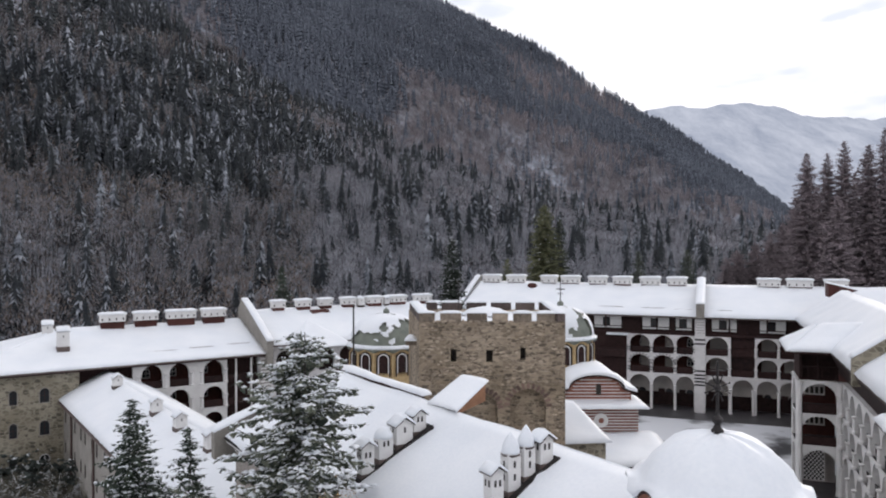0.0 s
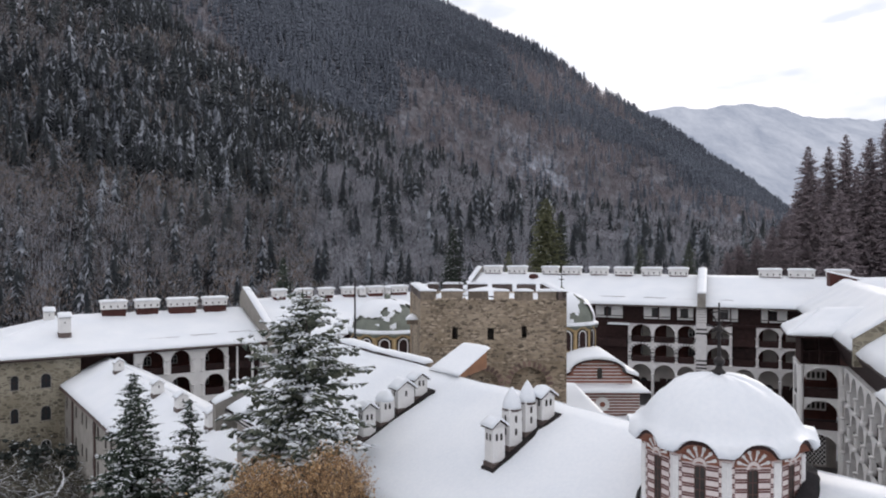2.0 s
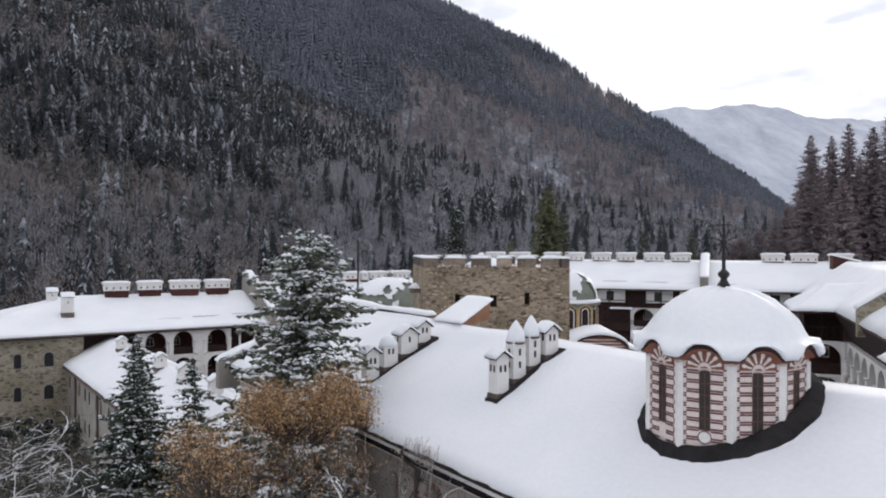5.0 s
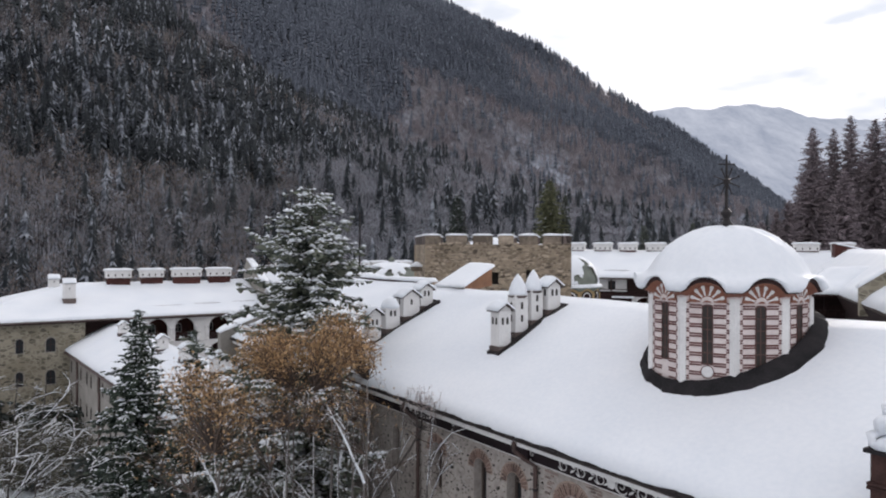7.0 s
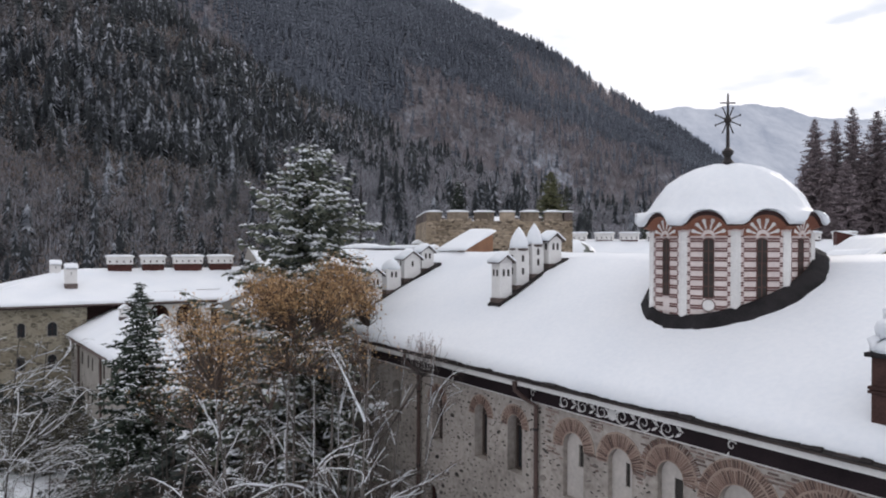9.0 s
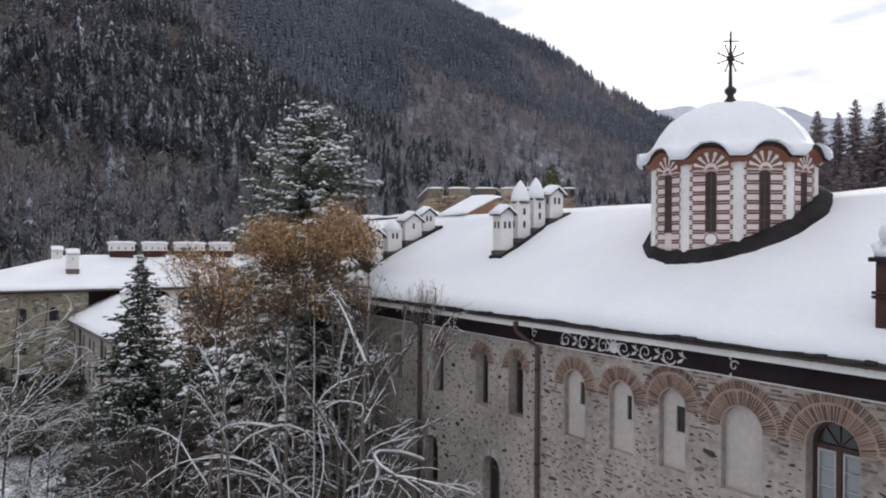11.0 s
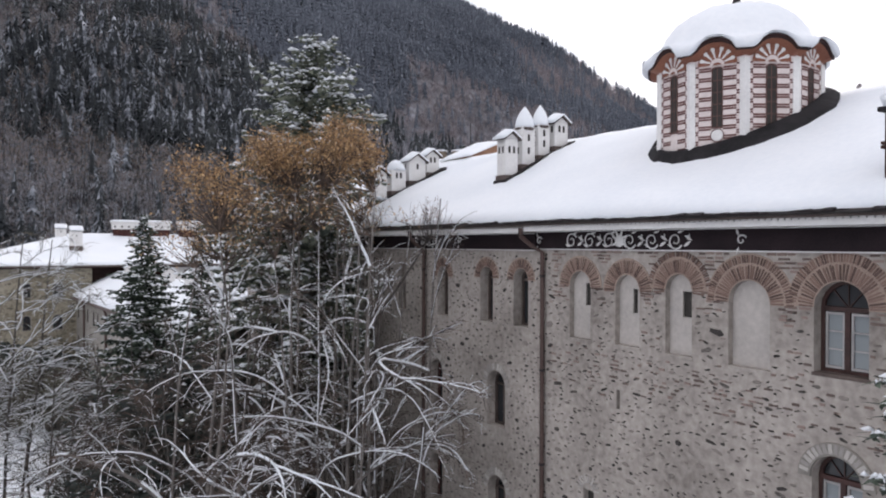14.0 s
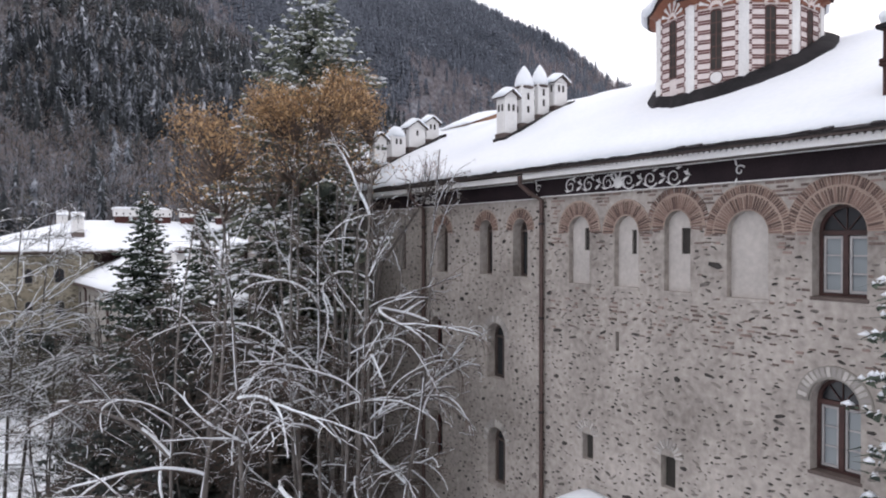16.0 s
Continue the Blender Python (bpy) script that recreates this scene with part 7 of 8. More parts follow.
part("oculus", lathe([(0.20, 0), (0.58, 0.0), (0.58, 0.12), (0.20, 0.14)], 20), PLASTER, church, "round cream window surround", m=pose(10.35, -2.2, 7.75, 90))
part("oculus_glass", lathe([(0.02, 0), (0.22, 0), (0.22, 0.15), (0.02, 0.15)], 14), BRICKRED, church, m=pose(10.35, -2.2, 7.75, 90))
part("porch_roof_snow", snow_sheet([(5.4, -9.6, 6.0), (14.9, -8.6, 6.0), (14.9, -2.2, 6.55), (5.4, -2.2, 6.55)], 0.3, step=0.6), SNOW, church, smooth=True)
part("porch_wall", box(5.6, 14.5, -8.2, -2.25, 1.0, 6.0), PLASTER, church)
for k in range(3):
    part("band", box(5.58, 14.52, -8.23, -8.2, 4.9 + 0.36 * k, 5.08 + 0.36 * k), BLACKPAINT, church)
part("apse_roof", snow_sheet([(5.4, -12.3, 8.5), (9.1, -11.6, 8.45), (7.4, -7.0, 10.1), (5.4, -7.0, 10.2)], 0.25, step=0.4), SNOW, church, smooth=True)
part("apse_wall", box(5.5, 8.7, -11.4, -7.2, 1.0, 8.4), WESTSTONE, church)

# ---- single trees ----
class Web:
    """Collects triangles for one mesh."""
    def __init__(self):
        self.v, self.f = [], []

    def tri(self, *ps):
        i = len(self.v)
        self.v.extend(tuple(p) for p in ps)
        self.f.extend((i, i + k, i + k + 1) for k in range(1, len(ps) - 1))

    def limb(self, pts, r0, r1, sides=4):
        rings = []
        n = len(pts) - 1
        side = None
        for i, p in enumerate(pts):
            way = (pts[min(i + 1, n)] - pts[max(i - 1, 0)])
            way = way.normalized() if way.length > 1e-6 else Vector((0, 0, 1))
            side = way.orthogonal().normalized() if side is None else (side - way * side.dot(way)).normalized()
            up = way.cross(side)
            r = r0 + (r1 - r0) * i / max(1, n)
            start = len(self.v)
            for k in range(sides):
                a = 6.2832 * k / sides
                self.v.append(tuple(p + (side * math.cos(a) + up * math.sin(a)) * r))
            rings.append(start)
        for a, b in zip(rings, rings[1:]):
            for k in range(sides):
                q = (k + 1) % sides
                self.f.append((a + k, a + q, b + q))
                self.f.append((a + k, b + q, b + k))

    def blob(self, c, rx, rz, rnd):
        """A small lump of snow."""
        i = len(self.v)
        n = 5
        off = rnd.random() * 6
        for k in range(n):
            a = off + 6.2832 * k / n
            q = rx * rnd.uniform(0.7, 1.25)
            self.v.append((c[0] + q * math.cos(a), c[1] + q * math.sin(a), c[2] - rz * 0.2))
        self.v.append((c[0], c[1], c[2] + rz))
        self.v.append((c[0], c[1], c[2] - rz * 0.6))
        for k in range(n):
            self.f.append((i + k, i + (k + 1) % n, i + n))
            self.f.append((i + (k + 1) % n, i + k, i + n + 1))

    def done(self, name, mat, parent, label="", smooth=False):
        me = bpy.data.meshes.new(name)
        me.from_pydata(self.v, [], self.f)
        me.materials.append(mat)
        if smooth:
            me.shade_smooth()
        ob = new(name, me)
        ob.parent = parent
        return tagged(ob, label)


def conifer(x, y, ground, top, spread, label, seed, whorl=0.38, per=8, snow=0.5, needles=None, bare_to=0.0, slim=0.75, keep_off=None, dense=1.0, name="spruce", category="tree", fine=1.0, group="", clumps=0.0, ragged=0.0, widest=1.0):
    """A spruce or fir: stem, whorls of drooping boughs with sprays of needles, snow lying on them."""
    rnd = random.Random(seed)
    e = thing(name, pose(x, y, 0), label, category, group)
    H = top - ground
    stem = Web()
    stem.limb([Vector((rnd.uniform(-0.03, 0.03) * k, 0, ground + H * k / 8)) for k in range(9)], H * 0.011 + 0.05, 0.015, 7)
    stem.done("trunk", BARK, e, smooth=True)
    crown, white = Web(), Web()
    z = ground + bare_to
    while z < top - 0.15:
        f = (top - z) / H
        reach = spread * min(widest, (f * 1.9) ** slim)
        n = max(4, int(per * (0.55 + 0.45 * min(1, f * 2))))
        off = rnd.random() * 6.28
        for k in range(n):
            a = off + 6.2832 * k / n + rnd.uniform(-0.3, 0.3)
            ln = reach * rnd.uniform(0.62 - ragged * 0.5, 1.12 + ragged * 0.6)
            if keep_off:
                while ln > 0.4 and keep_off(x + ln * math.cos(a), y + ln * math.sin(a), z - 0.3 * ln):
                    ln *= 0.8
            stray = rnd.uniform(-0.5, 0.5) * whorl * (1 + 4 * ragged)
            lift = 0.35 if f < 0.12 else rnd.uniform(-0.10 - ragged * 0.5, 0.22 + ragged * 0.8)
            sag = rnd.uniform(0.10 - ragged * 0.2, 0.26 + ragged * 0.3)
            steps = max(2, int(ln / (0.30 * fine)))
            pts = []
            for s in range(steps + 1):
                q = s / steps
                pts.append(Vector((ln * q * math.cos(a), ln * q * math.sin(a), z + stray + rnd.uniform(-0.04, 0.04) + ln * (lift * q - sag * q * q * 1.6 + 0.14 * q ** 4))))
            if ln > 1.0:
                crown.limb([pts[0], pts[len(pts) // 2], pts[-1]], 0.03, 0.008, 3)
            out = Vector((math.cos(a), math.sin(a), 0))
            across = Vector((-math.sin(a), math.cos(a), 0))
            for s in range(1, steps + 1):
                p = pts[s]
                taper = 1.05 - 0.6 * s / steps
                for sgn in (-1, 1):
                    for rep in range(2 if rnd.random() < dense else 1):
                        w = min(0.62, 0.22 + ln * 0.17) * taper * rnd.uniform(0.6, 1.25) * fine
                        root = p - out * rnd.uniform(0, 0.3) * fine
                        tip = root + across * sgn * w * 0.8 + out * w * rnd.uniform(0.35, 0.9) + Vector((0, 0, -w * rnd.uniform(0.02, 0.42)))
                        mid = root.lerp(tip, 0.45)
                        q = out * w * 0.13 + Vector((0, 0, 0.03 * fine))
                        crown.tri(root, mid + q, tip, mid - q)
                        hang = mid + Vector((rnd.uniform(-0.08, 0.08), rnd.uniform(-0.08, 0.08), -w * rnd.uniform(0.25, 0.65)))
                        crown.tri(root, hang, tip)
                        if rnd.random() < snow * (0.45 + 0.55 * s / steps):
                            up = Vector((0, 0, 0.035 * fine))
                            k0, k1 = rnd.uniform(0.0, 0.35), rnd.uniform(0.75, 1.05)
                            c0, c1 = root.lerp(tip, k0) + up, root.lerp(tip, k1) + up
                            cm = c0.lerp(c1, 0.5) + up * rnd.uniform(0.5, 1.6)
                            sd = out * w * rnd.uniform(0.10, 0.20) + Vector((0, 0, -0.02 * fine))
                            white.tri(c0, c0.lerp(c1, 0.5) + sd, cm)
                            white.tri(c0.lerp(c1, 0.5) + sd, c1, cm)
                            white.tri(c1, c0.lerp(c1, 0.5) - sd, cm)
                            white.tri(c0.lerp(c1, 0.5) - sd, c0, cm)
                tip = p + out * 0.30 * fine + Vector((0, 0, rnd.uniform(-0.1, 0.02)))
                crown.tri(p + across * 0.06 * fine, tip, p - across * 0.06 * fine)
                if rnd.random() < clumps and s > 1:
                    for _ in range(3):
                        white.blob(p + Vector((rnd.uniform(-0.2, 0.2), rnd.uniform(-0.2, 0.2), 0.04)), rnd.uniform(0.06, 0.19), rnd.uniform(0.04, 0.085), rnd)
                if rnd.random() < snow * 0.6:
                    white.blob(p + Vector((0, 0, 0.04)), 0.11 * fine * rnd.uniform(0.5, 1.4), 0.06 * fine, rnd)
        z += whorl * rnd.uniform(0.75, 1.25) * (0.55 + 0.45 * min(1, f * 3))
    for k in range(8):
        a = k * 0.8
        crown.tri(Vector((0.05 * math.cos(a), 0.05 * math.sin(a), top - 0.5)), Vector((0.09 * math.cos(a + 1.5), 0.09 * math.sin(a + 1.5), top - 0.42)), Vector((0, 0, top + 0.08)))
    crown.done("crown", needles or NEEDLE, e)
    if white.f:
        tagged(white.done("snow", SNOW, e, "clumps of snow on the boughs", smooth=True), kind="stuff")
    return e


OUT = NEAR.inverted()


def off_wall(x, y, z):
    """True where a bough would run into the near wall, its eave or its roof."""
    q = OUT @ Vector((x, y, 0))
    return q.y > -0.75 and q.x > -23 and z < 13.5 + max(0, q.y + 0.55) * 0.46


conifer(-4.72, 24.45, -4, 19.1, 4.4, "tall blue-green spruce heavy with snow beside the wall", 4, whorl=0.25, per=13, snow=0.85, keep_off=off_wall, fine=0.8, bare_to=11.5, needles=material("blue_spruce_needles", (0.050, 0.064, 0.050), (0.185, 0.200, 0.150), 1.2, 0.8, 0, rand=0.8), slim=0.62, dense=1.0, clumps=0.16, ragged=0.45, widest=0.68)
conifer(-16.75, 39.6, -4, 13.7, 2.95, "dark green spruce with snow on its boughs", 9, whorl=0.27, per=14, snow=0.34, bare_to=6.0, slim=0.74, widest=0.8, clumps=0.06, ragged=0.2)
conifer(-12.6, 36.3, -4, 13.0, 2.1, "slim young spruce flecked with snow", 12, whorl=0.28, per=10, snow=0.36, slim=0.72, clumps=0.06, ragged=0.2)
conifer(5.40, 8.85, -4, 10.80, 0.82, "snow-laden fir standing close to the wall", 23, whorl=0.30, per=9, snow=0.9, slim=0.2, name="fir", fine=0.7, bare_to=5)

# behind the ranges
YELLOWFIR = material("olive_fir_needles", (0.075, 0.080, 0.042), (0.19, 0.195, 0.105), 0.6, 0.8, 0, rand=0.6)
GREENFIR = material("green_fir_needles", (0.045, 0.056, 0.045), (0.115, 0.13, 0.10), 0.6, 0.8, 0, rand=0.6)
for x, y, g, t, sp, lab, nm, nd in ((18.3, 133, -4, 29.4, 4.9, "broad olive-green fir behind the snow roofs", "fir", YELLOWFIR), (21.6, 136, -4, 26.9, 2.9, "dark fir behind the snow roofs", "fir", GREENFIR),
                                    (11.2, 128, -4, 19.6, 2.4, "small fir behind the ridge chimneys", "fir", YELLOWFIR),
                                    (33.5, 126, -4, 21.0, 2.6, "small dark fir behind the ridge chimneys", "fir", GREENFIR), (42.2, 127, -4, 21.3, 2.9, "small dark fir behind the ridge chimneys", "fir", GREENFIR),
                                    (-24.5, 112, -4, 18.8, 2.4, "snow-dusted spruce behind the west range", "spruce", NEEDLE)):
    conifer(x, y, g, t, sp, lab, int(x * 10) + 700, whorl=0.5, per=11, snow=0.03 if y > 100 else 0.1, needles=nd, name=nm, slim=0.55, fine=1.4, bare_to=15 if y > 100 else 10, dense=1.0)
conifer(0.95, 80, -4, 22.9, 2.5, "dark pointed spruce behind the tower", 707, whorl=0.26, per=12, snow=0.10, slim=0.55, fine=1.0, bare_to=13, needles=material("black_green_needles", (0.02, 0.028, 0.024), (0.055, 0.07, 0.055), 1.2, 0.8, 0, rand=0.6))
rnd = random.Random(77)
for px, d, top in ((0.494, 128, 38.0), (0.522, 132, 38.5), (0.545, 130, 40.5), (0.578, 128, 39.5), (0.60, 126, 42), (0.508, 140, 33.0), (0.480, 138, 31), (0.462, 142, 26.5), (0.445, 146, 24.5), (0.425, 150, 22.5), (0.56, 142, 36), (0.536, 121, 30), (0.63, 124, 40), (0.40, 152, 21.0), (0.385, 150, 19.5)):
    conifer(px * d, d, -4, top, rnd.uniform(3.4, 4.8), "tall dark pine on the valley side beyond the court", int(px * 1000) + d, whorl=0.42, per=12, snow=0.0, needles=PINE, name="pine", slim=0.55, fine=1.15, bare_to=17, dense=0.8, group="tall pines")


def bare_tree(x, y, ground, label, seed, stems=5, height=12.0, reach=4.0, boughs=26, rust=(), snow=0.8, keep_off=None, low=0.15, arc=1.0, name="tree", twig_mat=None, spread=0.5, thick=1.0, taper=0.55, detail=1.0, lean=0.0, laden=1.0, forked=0.45, weeping=False, kinks=0.115, wood_mat=None, coarse=1.0):
    """A many-stemmed leafless tree: arching boughs that droop under snow, twigs, and crowns of withered leaves (rust)."""
    rnd = random.Random(seed)
    e = thing(name, pose(x, y, 0), label, "tree")
    wood, twigs, white, leaves = Web(), Web(), Web(), Web()

    def path(p, a, el, ln, sag, n, bend=0.10):
        pts = [p.copy()]
        turn, kink = rnd.uniform(-bend, bend), 0.0
        for k in range(n):
            q = k / n
            e2 = el - sag * (q ** 1.2)
            turn += rnd.uniform(-bend, bend) * 0.6
            kink = kink * 0.6 + rnd.uniform(-bend, bend)
            a += turn
            e2 += kink
            p = p + Vector((math.cos(a) * math.cos(e2), math.sin(a) * math.cos(e2), math.sin(e2))) * (ln / n)
            if keep_off and keep_off(x + p.x, y + p.y, p.z):
                break
            pts.append(p.copy())
        return pts

    def cover(pts, r0, r1, chance, least=0.008):
        """Snow along the upper side of a bough, in long runs with a few gaps."""
        run = []
        n = len(pts)
        lying = rnd.random() < chance
        for i in range(n):
            d = pts[min(i + 1, n - 1)] - pts[max(i - 1, 0)]
            flat = math.hypot(d.x, d.y) / (d.length + 1e-6)
            if rnd.random() < 0.22:
                lying = rnd.random() < chance
            r = r0 + (r1 - r0) * i / n
            if lying and flat > 0.35:
                run.append((pts[i] + Vector((0, 0, r * 0.8 + least)), (r * rnd.uniform(0.75, 1.25) + least) * laden))
            else:
                lay(run)
                run = []
        lay(run)

    def lay(run):
        if len(run) > 1:
            white.limb([p for p, r in run], run[0][1] * 0.9, run[-1][1] * 0.7, 4)

    def tuft(p, r, n):
        for k in range(n):
            c = p + Vector((rnd.gauss(0, r), rnd.gauss(0, r), rnd.gauss(0, r)))
            s = rnd.uniform(0.022, 0.05)
            leaves.tri(*(c + Vector((rnd.uniform(-s, s), rnd.uniform(-s, s), rnd.uniform(-s, s))) for _ in range(3)))

    def grow(p, a, el, ln, sag, forks):
        """A bough with its twigs; the longer ones fork once or twice."""
        r0 = (0.013 + 0.0050 * ln) * thick
        pts = path(p, a, el, ln, sag, max(6, int(ln * 4.5)), kinks)
        if len(pts) < 4:
            return
        r0 *= rnd.choice((0.45, 0.6, 0.8, 1.1, 1.5)) if weeping else 1.0
        wood.limb(pts, r0, 0.006, 4)
        cover(pts, r0, 0.006, snow)

        def heading(j):
            d = pts[j] - pts[j - 1]
            return math.atan2(d.y, d.x), math.asin(max(-1, min(1, d.z / (d.length + 1e-9))))
        for k in range(forks if ln > 1.4 else 0):
            j = rnd.randrange(len(pts) // 4 + 1, max(len(pts) // 4 + 2, int(len(pts) * 0.8)))
            da, de = heading(j)
            grow(pts[j], da + rnd.choice((-1, 1)) * rnd.uniform(0.25, 0.7), de + rnd.uniform(-0.15, 0.45), ln * rnd.uniform(0.35, 0.62), rnd.uniform(0.3, 1.1), forks - 1)
        for t in range(int((3 + ln * 2.2) * detail)):
            j = rnd.randrange(2, len(pts))
            da, de = heading(j)
            tp = path(pts[j], da + rnd.choice((-1, 1)) * rnd.uniform(0.3, 0.95), de + radians(rnd.uniform(-30, 35)), rnd.uniform(0.25, 0.9) * (0.5 + 0.5 * min(1, ln / 3)), radians(rnd.uniform(10, 60)), 4, 0.22)
            if len(tp) < 3:
                continue
            twigs.limb(tp, 0.009 * coarse, 0.003 * coarse, 3)
            cover(tp, 0.007 * coarse, 0.003 * coarse, snow * (0.28 if weeping else 0.45), 0.004)
            for u in range(2):
                w = rnd.randrange(1, len(tp))
                up = path(tp[w], da + rnd.uniform(-1.4, 1.4), radians(rnd.uniform(-45, 45)), rnd.uniform(0.15, 0.45), radians(25), 2, 0.25)
                if len(up) > 1:
                    twigs.limb(up, 0.005 * coarse, 0.002 * coarse, 3)
                    cover(up, 0.004, 0.002, snow * 0.15, 0.003)

    tops = []
    for s in range(stems):
        a = 6.2832 * s / stems + rnd.uniform(-0.4, 0.4)
        base = Vector((math.cos(a), math.sin(a), 0)) * rnd.uniform(0.15, spread) + Vector((0, 0, ground))
        hh = height * rnd.uniform(0.86, 1.0)
        trunk = path(base, a, radians(rnd.uniform(84, 89) - lean), hh, radians(rnd.uniform(-4, 4)), 34, 0.05 if weeping else 0.035)
        wood.limb(trunk, (0.10 if weeping else 0.125) * thick * rnd.uniform(0.7, 1.15), 0.016, 7)
        if weeping:                                   # snow blown onto the stems' windward side
            run = []
            for i in range(8, len(trunk)):
                r = 0.09 * thick * (1 - i / len(trunk)) + 0.014
                if noise.noise(Vector((s * 3.1, i * 0.55, seed))) > 0.02:
                    run.append((trunk[i] + Vector((-0.35, -0.9, 0.1)) * r * 0.8, r * rnd.uniform(0.25, 0.6)))
                else:
                    lay(run)
                    run = []
            lay(run)
        tops.append(trunk)
        count = boughs // stems + 1
        for b in range(count):
            h = low + (0.93 - low) * (b + rnd.random()) / count
            i = min(len(trunk) - 2, int(h * (len(trunk) - 1)))
            p = trunk[i].lerp(trunk[i + 1], rnd.random())
            ba = a + rnd.uniform(-1.5, 1.5) if rnd.random() < 0.75 else rnd.uniform(0, 6.28)
            high = max(0.0, (h - 0.55) / 0.45)
            if weeping and h < 0.80:
                ln = reach * rnd.uniform(0.45, 1.05) * (1 - taper * high)
                grow(p, ba, radians(rnd.uniform(28, 68)), ln, radians(rnd.uniform(75, 125)), 2 if rnd.random() < forked else 1)
            elif weeping:
                grow(p, ba, radians(rnd.uniform(55, 82)), rnd.uniform(0.8, 2.0), radians(rnd.uniform(0, 35)), 1)
            else:
                ln = reach * rnd.uniform(0.5, 1.1) * (1 - taper * high)
                grow(p, ba, radians(rnd.uniform(14, 60)), ln, radians(rnd.uniform(40, 95)) * arc * (1 - 0.3 * high), 2 if rnd.random() < forked else 1)
    for cx, cy, cz, rx, rz, n, leafy in rust:
        for k in range(n):
            u, w = rnd.uniform(0, 6.2832), rnd.uniform(-0.35, 1.0)
            q = rnd.uniform(0.35, 1.0) ** 0.6
            side = math.sqrt(max(0.0, 1 - w * w))
            lump = 1 + 0.75 * noise.noise(Vector((math.cos(u) * 2.6 * side + cx, math.sin(u) * 2.6 * side, w * 2.6 + seed))) + rnd.uniform(-0.12, 0.2)
            goal = Vector((cx - x + rx * lump * q * side * math.cos(u), cy - y + rx * lump * q * side * math.sin(u), cz + rz * lump * q * w))
            if keep_off and keep_off(x + goal.x, y + goal.y, goal.z - 0.3):
                continue
            root = min((t[m] for t in tops for m in (-9, -7, -5, -3, -1) if len(t) > 9), key=lambda c: (c - goal).length + 2.0 * max(0, c.z - goal.z + 0.3))
            bow = root.lerp(goal, 0.5) + Vector((rnd.gauss(0, 0.12), rnd.gauss(0, 0.12), -0.08 * (goal - root).length))
            tp = [root, root.lerp(bow, 0.6), bow, bow.lerp(goal, 0.6) + Vector((0, 0, 0.02)), goal]
            twigs.limb(tp, 0.016, 0.004, 3)
            for c in (bow.lerp(goal, 0.35), bow.lerp(goal, 0.7), goal, goal):
                tuft(c, 0.15, leafy)
            for _ in range(3):
                tw = path(goal, rnd.uniform(0, 6.28), radians(rnd.uniform(-10, 85)), rnd.uniform(0.2, 0.45), 0.1, 3, 0.2)
                twigs.limb(tw, 0.005, 0.002, 3)
                tuft(tw[-1], 0.06, leafy // 2)
    wood.done("trunk", wood_mat or BARK, e, smooth=True)
    tagged(twigs.done("twig", twig_mat or TWIG, e), kind="stuff")
    if white.f:
        tagged(white.done("snow", SNOW, e, "lines of snow along the boughs", smooth=True), kind="stuff")
    if leaves.f:
        leaves.done("crown", RUST, e, "rust-brown withered leaves")
    return e


BROWNTWIG = material("brown_twigs", (0.045, 0.034, 0.028), (0.125, 0.090, 0.072), 0.02, 0.9, 0.0, rand=0.6)
rust_tree = bare_tree(-2.85, 18.9, -4, "many-stemmed tree with rust-brown top leaves and snow-lined arching boughs", 31, stems=13, height=18.2, reach=5.3, boughs=84, keep_off=off_wall, low=0.42, spread=1.1, taper=0.35, snow=0.92, thick=1.0, detail=1.5, twig_mat=BROWNTWIG, forked=0.3, weeping=True, kinks=0.11, wood_mat=PALEBARK,
          rust=((-2.85, 18.9, 14.35, 0.85, 0.85, 170, 10), (-4.6, 18.9, 14.2, 0.8, 0.7, 130, 10), (-3.6, 18.6, 12.9, 1.9, 0.9, 190, 2)))
bare_tree(-6.0, 17.7, -4, "smaller tree with rust-brown leaves and snowy drooping boughs", 44, stems=5, height=16.8, reach=5.2, boughs=34, keep_off=off_wall, low=0.36, spread=0.8, snow=0.88, taper=0.35, detail=1.4, twig_mat=BROWNTWIG, forked=0.35, weeping=True, kinks=0.11, wood_mat=PALEBARK,
          rust=((-6.1, 17.6, 13.65, 0.65, 0.5, 50, 9), (-5.3, 17.7, 13.3, 0.55, 0.45, 30, 8), (-6.0, 17.9, 12.3, 1.4, 1.0, 120, 3)))
LICHEN = material("lichened_twigs", (0.075, 0.07, 0.05), (0.17, 0.155, 0.12), 0.02, 0.9, 0.0, rand=0.6)
bare_tree(-15.9, 25.0, -4, "tall bare shrubby tree lined with snow", 52, stems=5, height=17.0, reach=4.0, boughs=96, snow=0.85, low=0.48, spread=0.5, thick=0.62, lean=1, taper=0.35, laden=0.95, detail=1.1, twig_mat=LICHEN, kinks=0.22, arc=0.75)
bare_tree(-14.2, 23.6, -4, "bare tree with snow along its drooping twigs", 83, stems=4, height=12.4, reach=3.4, boughs=52, snow=0.8, low=0.5, spread=0.8, thick=0.6, lean=5, taper=0.3, laden=0.85, kinks=0.22, arc=0.7, detail=1.1)
for x, y, h, seed in ((-17.4, 33.0, 8.8, 57), (-12.3, 25.5, 11.6, 63), (-14.4, 29.5, 9.6, 71)):
    bare_tree(x, y, -4, "low bare tree bowed under snow", seed, stems=5, height=h, reach=3.2, boughs=56, snow=0.7, low=0.42, spread=1.0, thick=0.5, detail=1.0, lean=10, laden=0.8, kinks=0.22, arc=0.65, twig_mat=LICHEN)
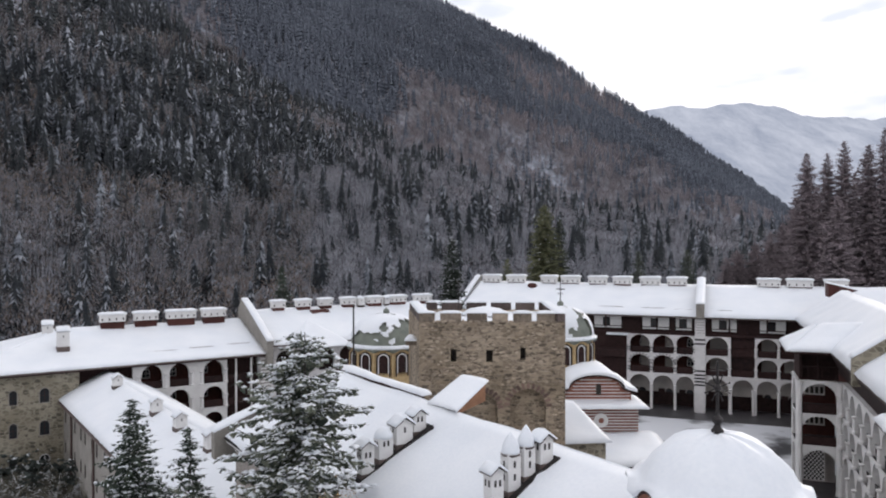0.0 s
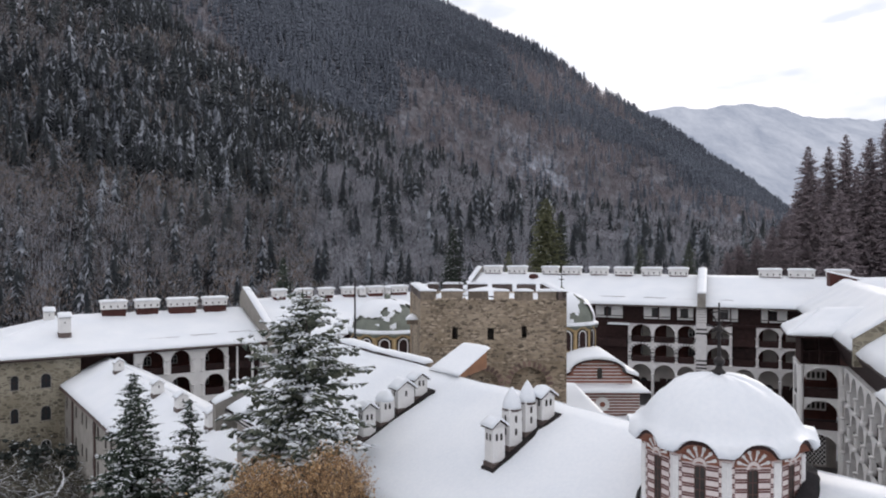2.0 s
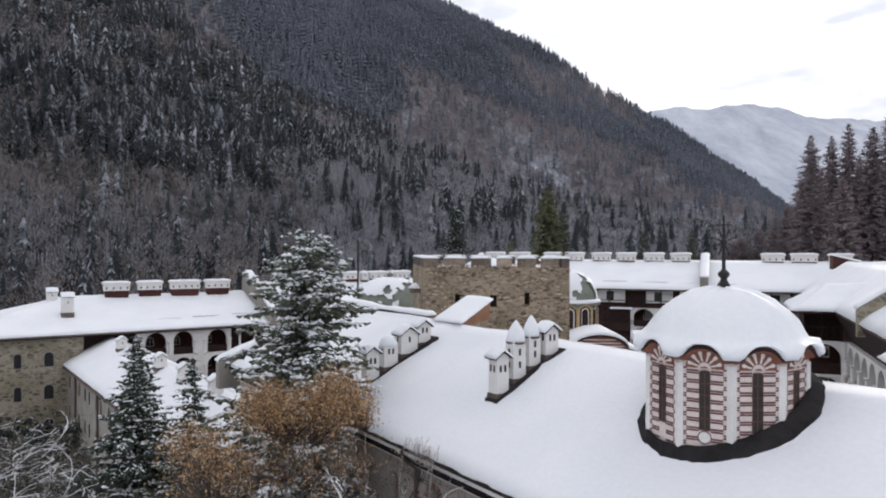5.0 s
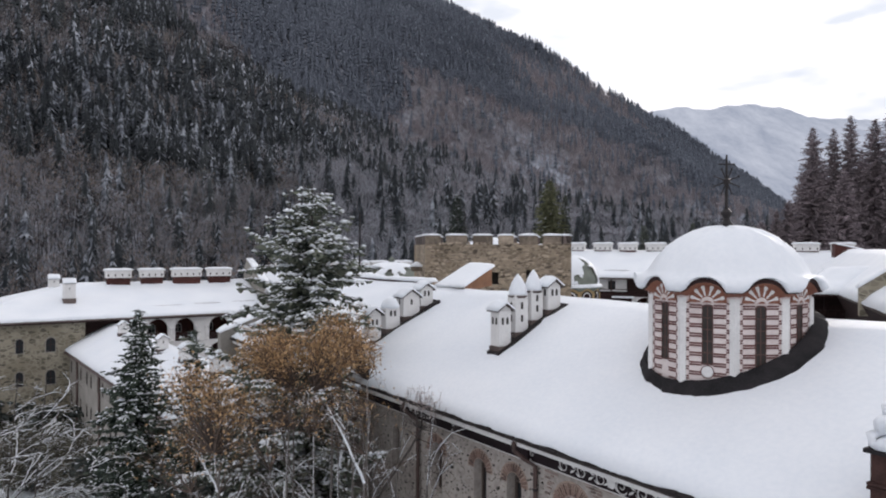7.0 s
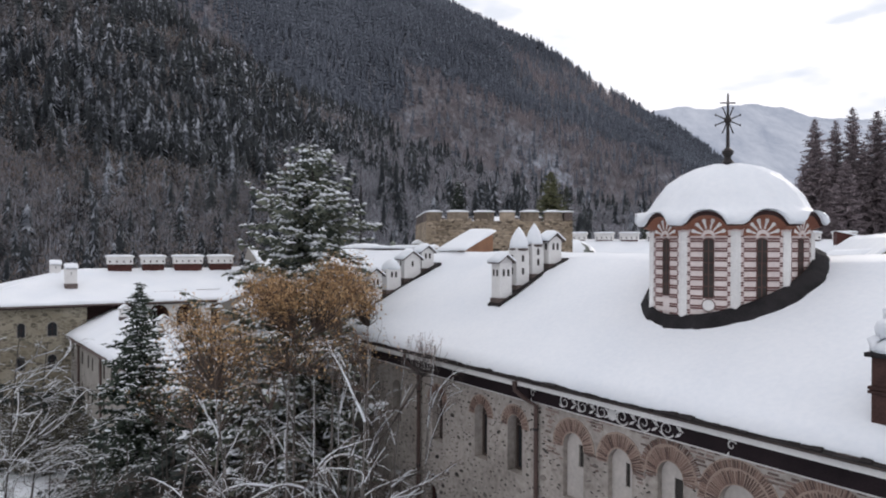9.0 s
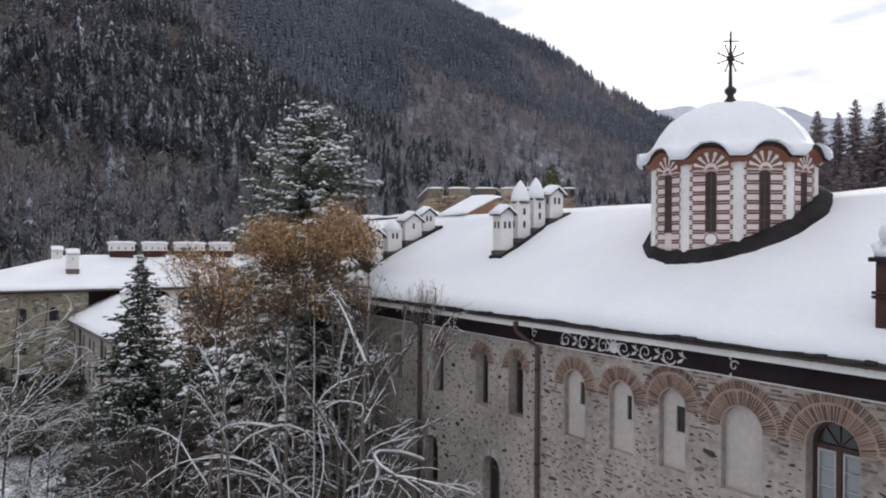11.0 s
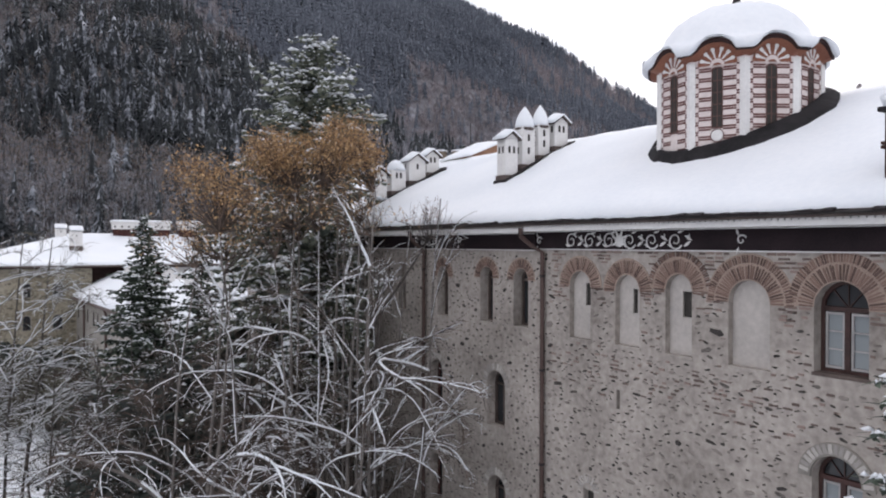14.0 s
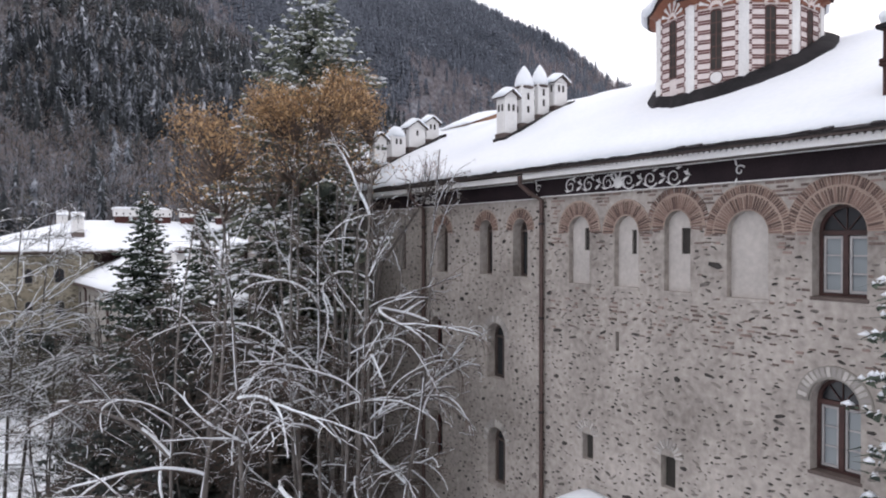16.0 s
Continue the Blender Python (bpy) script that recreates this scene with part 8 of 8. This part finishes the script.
for x, y, h, seed in ((-8.6, 23.6, 14.2, 91), (-10.6, 25.6, 13.4, 92), (-6.6, 21.6, 14.6, 94), (-4.3, 20.9, 14.0, 95), (-3.6, 22.4, 14.6, 96)):
    bare_tree(x, y, -4, "brown-twigged leafless tree with a little snow", seed, stems=7, height=h, reach=2.9, boughs=84, snow=0.16, keep_off=off_wall, low=0.35, spread=0.9, thick=0.45, detail=1.7, lean=3, laden=0.7, kinks=0.2, arc=0.55, twig_mat=BROWNTWIG)
shrub = bare_tree(-33.0, 64.5, -4, "tangled grey leafless shrub dusted with snow", 97, stems=9, height=5.6, reach=2.6, boughs=90, snow=0.55, low=0.08, spread=1.4, thick=1.5, detail=1.2, lean=16, laden=0.9, kinks=0.22, arc=0.6, name="shrub", twig_mat=LICHEN, coarse=3.0)
rnd = random.Random(58)
for row, y in enumerate((64.0, 66.5, 70.0, 74.0)):
    for k in range(11):
        x = -(0.36 + 0.026 * k + 0.013 * (row % 2)) * y + rnd.uniform(-0.4, 0.4)
        size = rnd.uniform(0.75, 1.15)
        copy_thing(shrub, pose(x, y + rnd.uniform(-0.8, 0.8), 4.0 * size - 4.0, 0, 0, rnd.uniform(0, 360)) @ Matrix.Diagonal((size, size, size, 1)))
YEW = material("yew_needles", (0.016, 0.022, 0.020), (0.05, 0.062, 0.055), 1.2, 0.8, 0, rand=0.6)
for x, y, top, sp in ((-8.2, 25.5, 9.0, 2.9), (-10.5, 27.5, 8.0, 2.7), (-6.4, 23.0, 8.2, 2.5), (-12.6, 30.0, 6.6, 2.9), (-15.8, 35.0, 4.5, 2.6), (-19.5, 40.0, 3.5, 2.8), (-8.8, 21.5, 5.6, 2.3), (-5.2, 21.6, 6.4, 2.0), (-11.2, 23.6, 5.0, 2.4)):
    conifer(x, y, -4, top, sp, "low dark yew-like evergreen flecked with snow", int(-x * 10), whorl=0.33, per=12, snow=0.07, slim=0.55, keep_off=off_wall, needles=YEW, name="evergreen_bush", category="bush", fine=1.3, ragged=0.2)
for x, y, top, sp in ((-33.0, 66.0, 2.6, 3.2), (-37.5, 67.5, 2.2, 3.0), (-28.5, 66.0, 2.4, 3.2), (-24.5, 50.5, 2.8, 3.0), (-41.5, 66.0, 3.4, 3.4), (-35.5, 67.5, 1.9, 3.2), (-39.0, 68.0, 2.6, 3.0), (-31.0, 65.5, 1.6, 2.8), (-42.5, 69.0, 3.0, 3.0), (-36.0, 64.5, 2.0, 2.8)):
    conifer(x, y, -4, top, sp, "low dark evergreen shrub dusted with snow at the wall's foot", int(-x * 7), whorl=0.55, per=9, snow=0.14, slim=0.45, needles=YEW, name="evergreen_bush", category="bush", fine=1.8)

# a bough of the rust-leaved tree whose dry, frosted tips stand up over the eave
rnd = random.Random(19)
stem_web, head_web, bough_web = Web(), Web(), Web()
home = Vector((rust_tree.matrix_basis.translation.x, rust_tree.matrix_basis.translation.y, 0))
crotch = NEAR @ Vector((-3.3, -1.05, 12.2)) - home
bough_web.limb([Vector((0.6, 0.2, 8.6)), Vector((0.9, 0.6, 10.4)), crotch + Vector((-0.3, -0.2, -0.5)), crotch], 0.05, 0.025, 6)
for k in range(34):
    foot = Vector((rnd.uniform(-0.9, 0.9), rnd.uniform(-0.15, 0.10), 0.1 + rnd.uniform(0, 0.2)))
    tip = Vector((foot.x + rnd.gauss(0, 0.18), foot.y + rnd.uniform(-0.1, 0.25), 0.75 + rnd.uniform(0, 0.5) - 0.22 * abs(foot.x)))
    mid = foot.lerp(tip, 0.5) + Vector((rnd.gauss(0, 0.07), rnd.gauss(0, 0.05), 0))
    foot, mid, tip = (crotch + NEAR.to_3x3() @ q for q in (foot, mid, tip))
    stem_web.limb([crotch, foot, mid, tip], 0.011, 0.004, 3)
    for j in range(24):
        c = mid.lerp(tip, rnd.random()) + Vector((rnd.gauss(0, 0.05), rnd.gauss(0, 0.05), rnd.gauss(0, 0.04)))
        q = rnd.uniform(0.015, 0.035)
        head_web.tri(*(c + Vector((rnd.uniform(-q, q), rnd.uniform(-q, q), rnd.uniform(-q, q))) for _ in range(3)))
bough_web.done("bough", BARK, rust_tree)
tagged(stem_web.done("stalk", TWIG, rust_tree), kind="stuff")
tagged(head_web.done("seed_head", material("dry_seed_heads", (0.30, 0.24, 0.22), (0.58, 0.50, 0.47), 2, 0.85, 0.0, rand=0.8), rust_tree, "pale brown dry seed heads"), kind="stuff")
